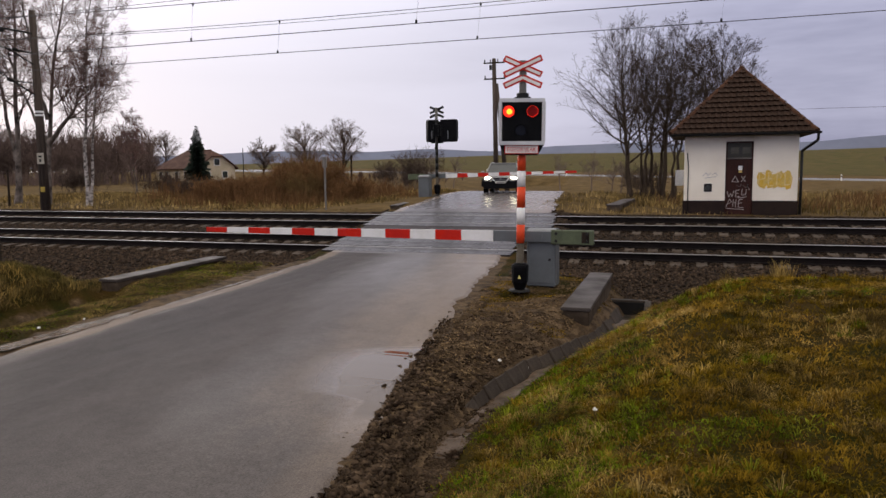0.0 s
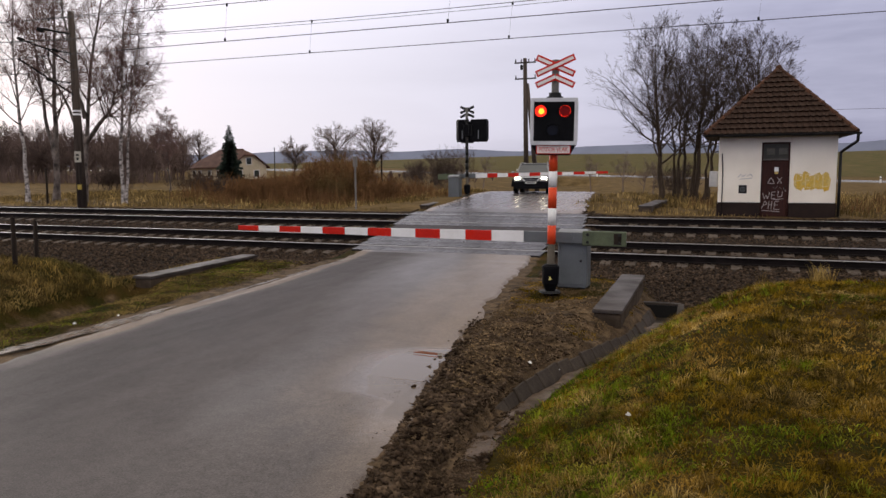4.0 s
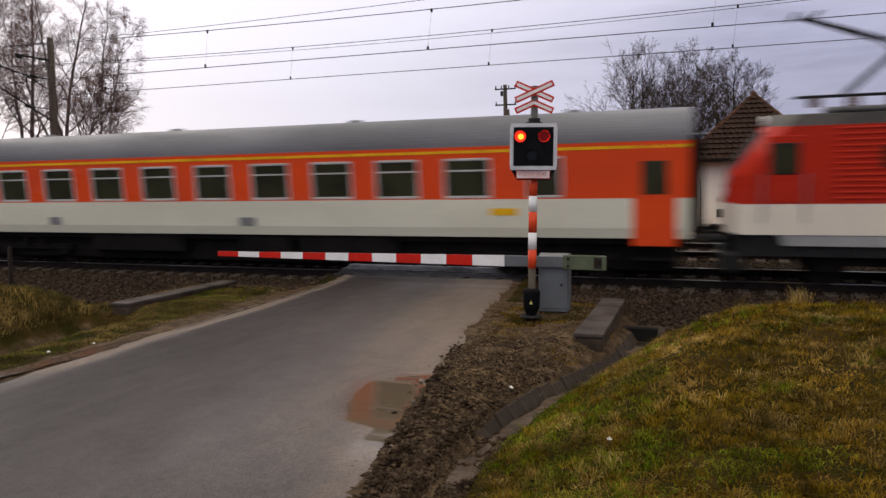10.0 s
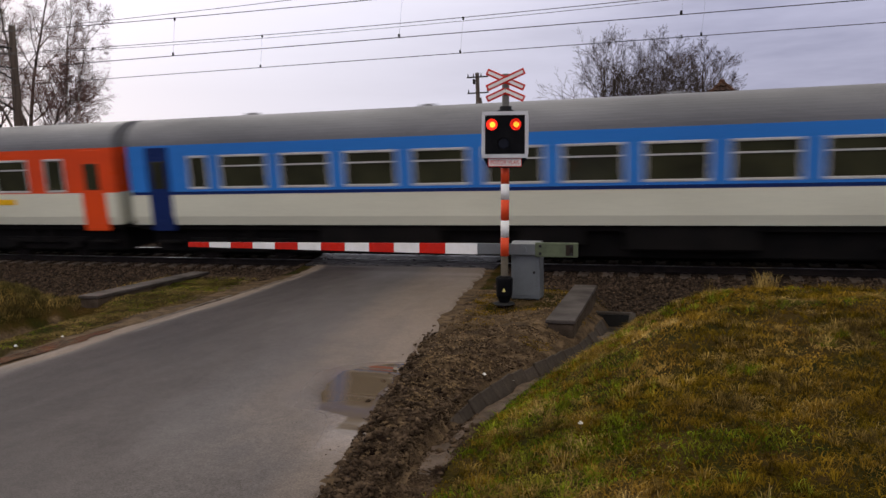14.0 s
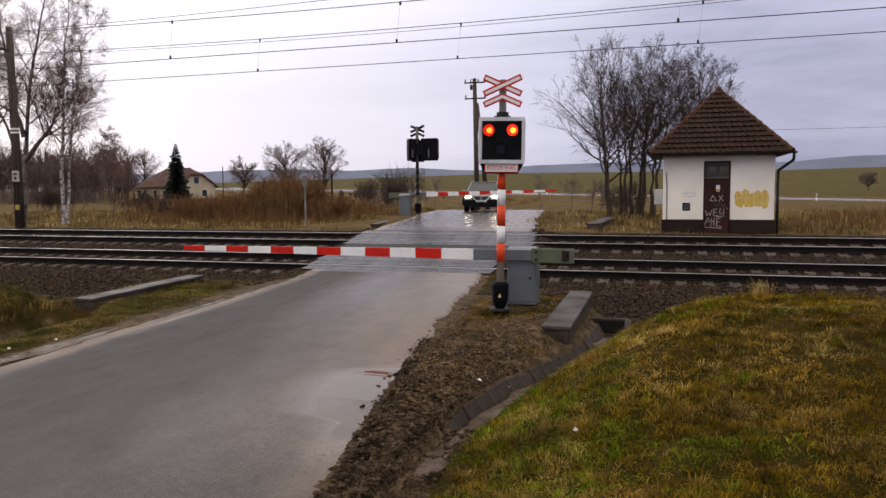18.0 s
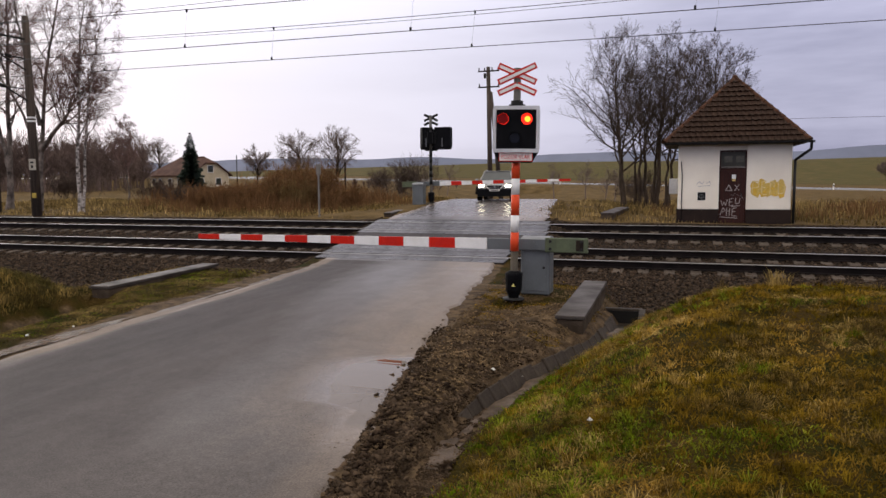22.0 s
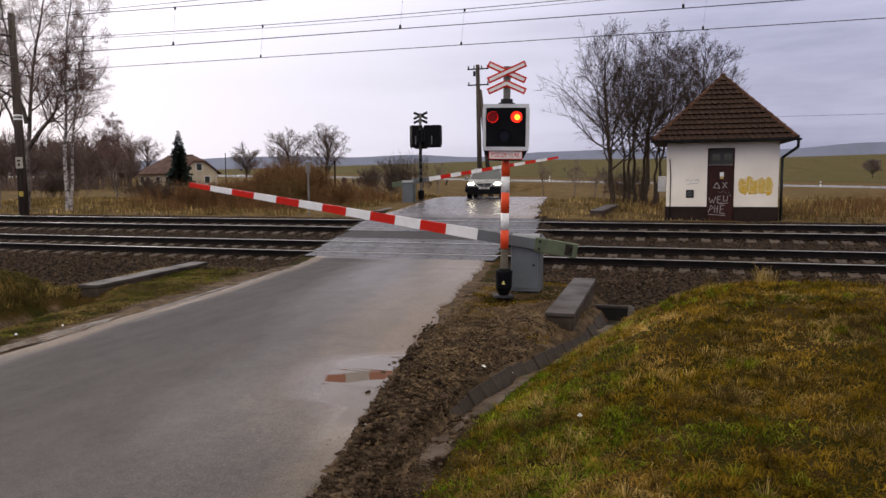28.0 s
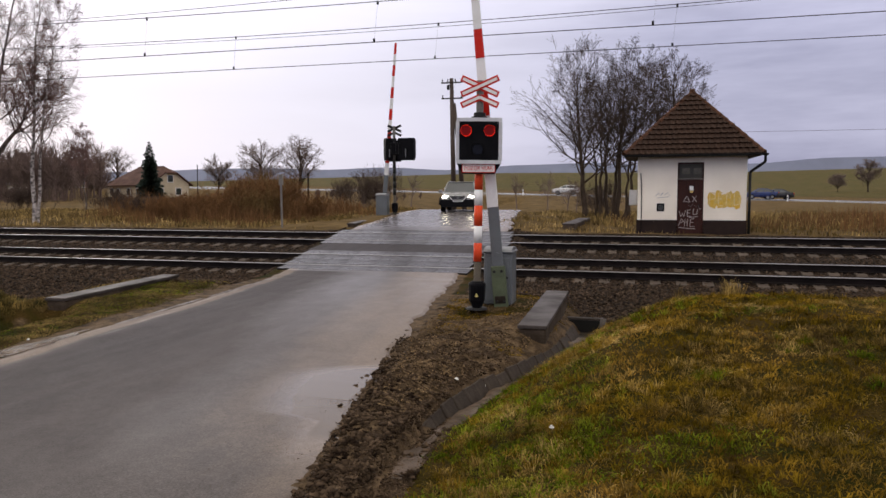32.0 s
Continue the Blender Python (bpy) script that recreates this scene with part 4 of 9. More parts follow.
    # scrawls on the door: strokes of white paint
    chalk = mat("white_spray", (0.40, 0.35, 0.33), (0.26, 0.22, 0.2), big=9, rough=0.7)
    yf = Y0 + 0.084

    def strokes(pts, r=0.012, y=yf):
        g = Geo()
        for line in pts:
            for (a, b), (c, d) in zip(line[:-1], line[1:]):
                n = Vector((c - a, 0, d - b))
                side = Vector((-n.z, 0, n.x)).normalized() * r
                g.add([(a + side.x, y, b + side.z), (a - side.x, y, b - side.z), (c - side.x, y, d - side.z), (c + side.x, y, d + side.z),
                       (a + side.x, y + 0.006, b + side.z), (a - side.x, y + 0.006, b - side.z), (c - side.x, y + 0.006, d - side.z), (c + side.x, y + 0.006, d + side.z)],
                      [(0, 1, 2, 3), (0, 4, 5, 1), (1, 5, 6, 2), (2, 6, 7, 3), (3, 7, 4, 0)])
        return g

    part("scrawl", strokes([[(1.2, 1.58), (1.31, 1.78), (1.42, 1.57), (1.22, 1.59)], [(1.5, 1.78), (1.64, 1.58)], [(1.64, 1.79), (1.5, 1.57)]]), chalk, door)
    part("scrawl", strokes([[(1.06, 1.25), (1.12, 1.05), (1.17, 1.18), (1.22, 1.06), (1.28, 1.27)], [(1.46, 1.3), (1.34, 1.28), (1.34, 1.05), (1.47, 1.07)], [(1.34, 1.18), (1.44, 1.18)], [(1.55, 1.33), (1.53, 1.12), (1.66, 1.14), (1.68, 1.32)], [(1.7, 1.42), (1.78, 1.3)]]), chalk, door)
    part("scrawl", strokes([[(1.04, 0.72), (1.14, 0.98), (1.22, 0.88), (1.1, 0.82)], [(1.27, 0.98), (1.25, 0.7)], [(1.27, 0.86), (1.36, 0.86), (1.36, 0.98), (1.34, 0.7)], [(1.58, 0.98), (1.45, 0.96), (1.43, 0.7), (1.6, 0.69)], [(1.44, 0.84), (1.55, 0.85)], [(1.02, 0.66), (1.62, 0.62)], [(1.4, 1.02), (1.7, 1.06)]]), chalk, door)
    part("scrawl", strokes([[(1.36, 1.46), (1.46, 1.4), (1.52, 1.5)], [(1.56, 1.46), (1.66, 1.38)]], 0.009), mat("grey_spray", (0.16, 0.12, 0.11), rough=0.7), door)
    # yellow letters sprayed on the wall, unreadable
    yel = mat("yellow_spray", (0.66, 0.41, 0.045), (0.60, 0.44, 0.14), big=5, fine=30, rough=0.75, bump=0.05, grain=0.2)
    pale = mat("pale_yellow_spray", (0.70, 0.56, 0.28), (0.66, 0.48, 0.16), big=6, fine=30, rough=0.75, bump=0.05)
    rng = random.Random(4)
    for k0, (cx, cz, wd, hg) in enumerate(((2.15, 1.62, 0.15, 0.29), (2.36, 1.68, 0.15, 0.27), (2.55, 1.60, 0.13, 0.25), (2.74, 1.69, 0.15, 0.26), (2.97, 1.63, 0.16, 0.28), (2.46, 1.5, 0.2, 0.14), (2.8, 1.5, 0.2, 0.13))):
        n = 18
        ring = []
        for i in range(n):
            a = 2 * math.pi * i / n
            k = 1 + 0.22 * rng.uniform(-1, 1)
            ring.append((cx + wd * k * math.cos(a), Y0 - 0.003 - 0.001 * k0, cz + hg * k * math.sin(a)))
        back = [(x, Y0 + 0.001, z) for x, y, z in ring]
        part("yellow_scrawl", Geo().add(ring + back, [tuple(range(n))] + [(i, i + n, (i + 1) % n + n, (i + 1) % n) for i in range(n)]), yel, h, "yellow spray paint on the wall")
    part("yellow_outline", strokes([[(2.05, 1.45), (2.08, 1.9), (2.25, 1.88), (2.26, 1.7), (2.1, 1.66)], [(2.5, 1.9), (2.36, 1.88), (2.36, 1.45), (2.52, 1.44)], [(2.36, 1.68), (2.48, 1.68)], [(2.62, 1.46), (2.64, 1.9), (2.76, 1.86), (2.74, 1.68)], [(2.88, 1.88), (2.88, 1.46), (3.06, 1.5), (3.08, 1.8)]], 0.017, Y0 - 0.016), pale, h)
    part("faint_scrawl", strokes([[(0.25, 1.78), (0.34, 1.9), (0.42, 1.8), (0.5, 1.9)], [(0.55, 1.82), (0.66, 1.9), (0.72, 1.8)], [(0.3, 1.72), (0.7, 1.76)]], 0.008, Y0 - 0.003), mat("faded_spray", (0.42, 0.40, 0.40), rough=0.8), h)
    vent = part("wall_vent", Geo().box(0.29, 0.55, Y0 - 0.02, Y0 + 0.02, 1.24, 1.52, 0.008), BLACK_METAL, h, "dark square wall plate")
    ring = Geo()
    for i in range(12):
        a, b = 2 * math.pi * i / 12, 2 * math.pi * (i + 1) / 12
        ring.cyl((0.42 + 0.075 * math.cos(a), Y0 - 0.024, 1.38 + 0.075 * math.sin(a)), (0.42 + 0.075 * math.cos(b), Y0 - 0.024, 1.38 + 0.075 * math.sin(b)), 0.008, n=5)
    ring.box(0.412, 0.428, Y0 - 0.03, Y0 - 0.02, 1.33, 1.44)
    part("plate_mark", ring, GREY_STEEL, vent)
    part("earth_strip", Geo().line([(-0.24, Y0 - 0.055, Z0), (-0.24, Y0 - 0.055, 1.0), (-0.24, Y0 - 0.02, 1.08), (-0.24, Y0 - 0.02, 2.1), (-0.28, Y0 - 0.02, 2.6)], 0.016, 6), RAIL_RUST, h)
    g = Geo().box(X0 - 0.3, X0 - 0.02, Y0 + 0.35, Y0 + 0.6, 1.45, 2.0, 0.015)
    part("meter_box", g, mat("pale_meter_box", (0.55, 0.54, 0.52), rough=0.4), h, "pale meter box on the side wall")
    # roof: a boarded pyramid under rows of tiles
    ov = 0.47
    ex0, ex1, ey0, ey1, ez = X0 - ov, X1 + ov, Y0 - ov, Y1 + ov, ZE + 0.06
    ax, ay, az = (X0 + X1) / 2 + 0.05, (Y0 + Y1) / 2, 5.62
    roof = part("roof", Geo().add([(ex0, ey0, ez), (ex1, ey0, ez), (ex1, ey1, ez), (ex0, ey1, ez), (ax, ay, az - 0.06), (ex0, ey0, ez - 0.05), (ex1, ey0, ez - 0.05), (ex1, ey1, ez - 0.05), (ex0, ey1, ez - 0.05)],
                                  [(0, 1, 4), (1, 2, 4), (2, 3, 4), (3, 0, 4), (0, 5, 6, 1), (1, 6, 7, 2), (2, 7, 8, 3), (3, 8, 5, 0), (8, 7, 6, 5)]), WOOD_DARK, h, "brown tiled pyramid roof")
    part("soffit", Geo().box(ex0 + 0.03, ex1 - 0.03, ey0 + 0.03, ey1 - 0.03, ZE + 0.002, ZE + 0.012), WOOD_DARK, h)
    rows = 13
    tw = 0.20
    tile = Geo()
    prof = [(-0.1, 0.0), (-0.08, 0.026), (-0.035, 0.034), (0.0, 0.012), (0.04, 0.008), (0.075, 0.014), (0.1, 0.028)]
    n = len(prof)
    lv = []
    for y, lift in ((0.0, 0.06), (0.0, 0.06), (1.0, 0.0)):
        lv += [(x, y, z + lift) for x, z in prof]
    lv[:n] = [(x, 0.03, z - 0.012) for x, z in prof]
    tile.add(lv, [(i, i + 1, n + i + 1, n + i) for i in range(n - 1)] + [(n + i, n + i + 1, 2 * n + i + 1, 2 * n + i) for i in range(n - 1)])
    tile_me = None
    for face, (a, b) in enumerate((((ex0, ey0), (ex1, ey0)), ((ex1, ey0), (ex1, ey1)), ((ex1, ey1), (ex0, ey1)), ((ex0, ey1), (ex0, ey0)))):
        A, B, P = Vector((*a, ez)), Vector((*b, ez)), Vector((ax, ay, az))
        along = (B - A).normalized()
        mid = (A + B) / 2
        up = (P - mid)
        slope = up.length
        up.normalize()
        nor = along.cross(up)
        step = slope / rows
        if tile_me is None:
            for i, p in enumerate(tile.v):
                tile.v[i] = (p[0], p[1] * step * 1.12, p[2])
            tile_me = tile.mesh("roof_tile", ROOF_TILE)
        joined = Geo()
        for r in range(rows):
            half = (B - A).length / 2 * (1 - (r + 0.35) / rows)
            count = max(1, int(round(2 * half / tw)))
            for i in range(count):
                off = (i - (count - 1) / 2) * tw * 1.0
                p = mid + along * off + up * (r * step - 0.04) + nor * 0.012
                m = Matrix((( along.x, up.x, nor.x, p.x), (along.y, up.y, nor.y, p.y), (along.z, up.z, nor.z, p.z), (0, 0, 0, 1)))
                if face == 0:
                    o = part("roof_tile", tile_me, ROOF_TILE, roof)
                    o.matrix_local = m
                else:
                    joined.add([m @ Vector(v) for v in tile.v], tile.f)
        if face:
            tagged(part("roof_tiles", joined, ROOF_TILE, roof), kind="stuff")
    hip = mat("orange_hip_tile", (0.085, 0.038, 0.02), (0.05, 0.026, 0.017), spec=0.1, big=6, fine=60, rough=0.75, vary=0.15)
    for cx, cy in ((ex0, ey0), (ex1, ey0), (ex1, ey1), (ex0, ey1)):
        A, P = Vector((cx, cy, ez + 0.03)), Vector((ax, ay, az))
        k = 12
        for i in range(k):
            part("hip_tile", Geo().cyl(A.lerp(P, i / k), A.lerp(P, (i + 1.08) / k), 0.095, 0.07, 8), hip, roof)
    part("roof_cap", Geo().ball((ax, ay, az + 0.02), 0.11, 8), hip, roof)
    gut = Geo()
    for y, s in ((ey0 - 0.06, 0),):
        prof = [(math.cos(math.pi * i / 6) * 0.07, -math.sin(math.pi * i / 6) * 0.07) for i in range(7)] + [(-0.062, 0.004), (-0.05, -0.04), (0, -0.06), (0.05, -0.04), (0.062, 0.004)]
        gut.prism([(y + a, ez + 0.0 + b) for a, b in prof], "x", ex0 - 0.02, ex1 + 0.12)
    part("gutter", gut, BLACK_METAL, h)
    part("downpipe", Geo().line([(ex1 + 0.03, ey0 - 0.06, ez - 0.02), (ex1 + 0.03, ey0 + 0.02, ez - 0.28), (X1 + 0.09, Y0 - 0.02, ez - 0.62), (X1 + 0.09, Y0 - 0.02, Z0 + 0.1), (X1 + 0.16, Y0 - 0.06, Z0 + 0.02)], 0.048, 10), BLACK_METAL, h, "dark metal downpipe", True)
    return h


# ---- level crossing signals ----
LENS_ON = mat("lit_red_lens", (1.0, 0.022, 0.006), (1.0, 0.012, 0.005), big=14, rough=0.3, bump=0.0, glow=1.5)
LENS_CORE = mat("lit_lamp_core", (1.0, 0.30, 0.02), (1.0, 0.07, 0.008), big=30, rough=0.3, bump=0.0, glow=3.0)
LENS_GLASS = mat("dim_red_lens", (0.05, 0.004, 0.004), (0.03, 0.003, 0.003), big=10, spec=0.15, rough=0.2, bump=0.0)
LENS_DIM = mat("dimly_lit_red_lens", (0.24, 0.005, 0.005), (0.15, 0.004, 0.004), big=12, rough=0.3, bump=0.0, spec=0.1, glow=0.08)
LENS_BLUE = mat("dark_blue_lens", (0.006, 0.008, 0.016), (0.005, 0.006, 0.011), spec=0.15, rough=0.2, bump=0.0)
FRAME_WHITE = mat("dulled_white_frame", (0.56, 0.56, 0.56), (0.44, 0.44, 0.45), big=3, fine=50, rough=0.4, bump=0.05, grain=0.1)
DIMMING_DISCS = []


def crossbuck(parent, y, z, near=True):
    """Two crossed boards over a second, half cross: white with red edges."""
    for k, (dz, arms) in enumerate(((0.0, ((-1, 1), (1, 1))), (-0.195, ((-1, 0), (1, 0))))):
        for j, (s, full) in enumerate(arms):
            a = math.radians(24) * s
            c, sn = math.cos(a), math.sin(a)
            x0, x1 = (-0.37, 0.37) if full else ((-0.37, 0.0) if s > 0 else (0.0, 0.37))
            yy = y - 0.012 * j
            board, inner = Geo(), Geo()
            board.box(x0, x1, yy, yy + 0.01, -0.058, 0.058, 0.004)
            inner.box(x0 + (0.03 if x0 < 0 else -0.0), x1 - (0.03 if x1 > 0 else 0.0), yy - 0.003, yy + 0.002, -0.026, 0.026)
            for gg in (board, inner):
                gg.v = [(x * c - zz * sn, py, z + dz + x * sn + zz * c) for x, py, zz in gg.v]
            b = part("cross_arm", board, RED_PAINT if near else BLACK_METAL, parent, "red-edged white warning board")
            part("arm_face", inner, WHITE_PAINT if near else BLACK_METAL, b)


def build_signal(name, m, near=True):
    """A post with the warning cross, the lamp panel with its plate, the striped lower post and the bell."""
    s = thing(name, m, "level crossing warning signal on a red and white striped post" if near else "level crossing signal seen from behind, on a striped post", "crossing signal", "crossing signals")
    part("post_foot", Geo().cyl((0, 0, -0.3), (0, 0, 0.892), 0.068, n=16), mat("bare_post_" + name, (0.12, 0.10, 0.07), (0.08, 0.07, 0.05), rough=0.6), s)
    for i, (z, top) in enumerate(((0.892, 1.237), (1.237, 1.55), (1.55, 1.93), (1.93, 2.22), (2.22, 2.58))):
        part("post_band", Geo().cyl((0, 0, z), (0, 0, top), 0.077, n=18), (RED_REFLEX, WHITE_PAINT)[i % 2] if near else BLACK_METAL, s, ("red band", "white band")[i % 2] if near else "dark back of the post", True)
    part("upper_post", Geo().cyl((0, 0, 2.58), (0, 0, 4.2), 0.066, n=16), mat("grey_post_" + name, (0.10, 0.095, 0.085), (0.07, 0.066, 0.06), rough=0.55), s, "", True)
    part("collar", Geo().cyl((0, 0, 3.55), (0, 0, 3.62), 0.11, n=16).cyl((0, 0, 3.51), (0, 0, 3.55), 0.15, n=16), BLACK_METAL, s)
    crossbuck(s, -0.085, 4.09, near)
    # lamp panel: bowed black board in a white frame
    px, pz0, pz1, hw = 0.0, 2.70, 3.505, 0.41
    board = Geo()
    n = 8
    front = [(px - hw + 2 * hw * i / n, -0.20 + 0.03 * (2 * i / n - 1) ** 2) for i in range(n + 1)]
    board.prism(front + [(px + hw, -0.10), (px - hw, -0.10)], "z", pz0, pz1)
    pan = part("lamp_panel", board, BLACK_PLASTIC, s, "black lamp board in a rounded white frame")
    fr = Geo()
    t = 0.055
    for i in range(n):
        (xa, ya), (xb, yb) = front[i], front[i + 1]
        for z0, z1 in ((pz1 - t, pz1 + 0.012), (pz0 - 0.012, pz0 + t)):
            fr.add([(xa, ya - 0.012, z0), (xb, yb - 0.012, z0), (xb, yb - 0.012, z1), (xa, ya - 0.012, z1), (xa, ya + 0.03, z0), (xb, yb + 0.03, z0), (xb, yb + 0.03, z1), (xa, ya + 0.03, z1)],
                   [(0, 1, 2, 3), (0, 4, 5, 1), (3, 2, 6, 7)])
    fr.box(-hw - 0.012, -hw + t, -0.188, -0.1, pz0 + t - 0.01, pz1 - t + 0.01, 0.012)
    fr.box(hw - t, hw + 0.012, -0.188, -0.1, pz0 + t - 0.01, pz1 - t + 0.01, 0.012)
    part("frame", fr, FRAME_WHITE, pan)
    part("housing", Geo().prism([(-0.12, pz0 + 0.06), (-0.12, pz1 - 0.06), (0.16, pz1 - 0.12), (0.16, pz0 + 0.14)], "x", -0.34, 0.34), BLACK_PLASTIC, s, "black lamp housings")
    rib = Geo()
    for x in (-0.26, -0.12, 0.12, 0.26):
        rib.box(x - 0.012, x + 0.012, 0.16, 0.185, pz0 + 0.15, pz1 - 0.14, 0.004)
    part("cooling_rib", rib, BLACK_METAL, s)
    for k, (x, zz, r) in enumerate(((-0.235, 3.285, 0.1), (0.19, 3.285, 0.1), (-0.02, 2.95, 0.095))):
        yf = -0.20
        hood = Geo()
        m2 = 14
        for i in range(m2):
            a, b = math.radians(-30) + math.radians(240) * i / m2, math.radians(-30) + math.radians(240) * (i + 1) / m2
            q = []
            for rr in (r + 0.004, r + 0.014):
                for ang in (a, b):
                    for yy in (yf + 0.02, yf - 0.10 * (0.35 + 0.65 * max(0, math.sin((a + b) / 2)))):
                        q.append((x + rr * math.cos(ang), yy, zz + rr * math.sin(ang)))
            hood.add(q, [(0, 1, 3, 2), (4, 6, 7, 5), (1, 5, 7, 3), (0, 2, 6, 4)])
        lamp = part("lamp", hood, BLACK_PLASTIC, s, "hooded red signal lamp" if k < 2 else "hooded dark signal lamp")
        if k < 2:
            part("lens", Geo().cyl((x, yf + 0.028, zz), (x, yf - 0.012, zz), r, n=22), LENS_ON if near else LENS_GLASS, lamp, "red lens")
            if near:
                part("lens_core", Geo().cyl((x + 0.012, yf, zz - 0.004), (x + 0.012, yf - 0.0145, zz - 0.004), r * 0.62, r * 0.52, 9), LENS_CORE, lamp, "bright orange core of the lamp")
            if near:
                # added disc, faintly glowing, covers the lit lens to make the lamp look dim
                sh = part("dimming_disc", Geo().cyl((0, 0, 0), (0, -0.006, 0), r * 0.96, n=22), LENS_DIM, lamp, "added dim red disc that covers the lens while the lamp is dim")
                DIMMING_DISCS.append((sh, x, yf - 0.019, zz))
        else:
            part("lens", Geo().cyl((x, yf + 0.028, zz), (x, yf - 0.012, zz), r, n=22), LENS_BLUE, lamp, "unlit blue-black lens")
    plate = part("sign_plate", Geo().add(
        [(-0.29, -0.15, 2.505), (0.29, -0.15, 2.505), (0.405, -0.15, 2.70), (-0.405, -0.15, 2.70), (-0.29, -0.11, 2.505), (0.29, -0.11, 2.505), (0.405, -0.11, 2.70), (-0.405, -0.11, 2.70)],
        [(0, 1, 2, 3), (7, 6, 5, 4), (0, 4, 5, 1), (1, 5, 6, 2), (2, 6, 7, 3), (3, 7, 4, 0)]), BLACK_PLASTIC, s, "plate below the lamps")
    part("plate_border", Geo().box(-0.305, 0.305, -0.158, -0.149, 2.528, 2.69, 0.01), RED_PAINT, plate)
    part("plate_face", Geo().box(-0.293, 0.293, -0.162, -0.15, 2.54, 2.678, 0.006), mat("plate_white_" + name, (0.74, 0.68, 0.62), (0.64, 0.57, 0.52), rough=0.4), plate)
    if near:
        lettering("POZOR VLAK", 0.092, RED_PAINT, plate, pose(0, -0.1635, 2.609, 90, 0, 0) @ Matrix.Diagonal((0.93, 1.2, 1, 1)))
    # warning bell and its cabinet at the foot
    bell = part("bell_box", Geo().cyl((0.0, -0.03, 0.03), (0.0, -0.03, 0.17), 0.09, 0.15, 14).cyl((0.0, -0.03, 0.17), (0.0, -0.03, 0.45), 0.15, 0.158, 14).cyl((0, -0.03, 0.45), (0, -0.03, 0.49), 0.165, 0.155, 14).cyl((0, -0.03, 0.49), (0, -0.03, 0.525), 0.15, 0.10, 14), BLACK_PLASTIC, s, "black bell housing", False)
    part("bell_foot", Geo().cyl((0, -0.03, 0.0), (0, -0.03, 0.03), 0.205, 0.19, 14), BLACK_METAL, bell)
    part("bell_stem", Geo().cyl((-0.035, -0.12, -0.36), (-0.03, -0.1, 0.0), 0.018, n=8).cyl((0.035, -0.12, -0.36), (0.03, -0.1, 0.0), 0.018, n=8), mat("rusty_stem_" + name, (0.07, 0.035, 0.02), (0.03, 0.016, 0.01), rough=0.8, spec=0.1), bell, "two rusty cable pipes")
    part("bell_mark", Geo().add([(-0.03, -0.192, 0.25), (0.03, -0.192, 0.25), (0.0, -0.193, 0.32), (-0.03, -0.15, 0.25), (0.03, -0.15, 0.25), (0.0, -0.15, 0.32)], [(0, 1, 2), (0, 3, 4, 1), (1, 4, 5, 2), (2, 5, 3, 0)]), mat("yellow_mark_" + name, (0.75, 0.62, 0.2), rough=0.5), bell, "small yellow triangle mark")
    part("footing", Geo().box(-0.16, 0.3, -0.06, 0.3, -0.4, -0.03, 0.03), CONCRETE_DARK, s)
    return s


# ---- barriers ----
BOOMS = []


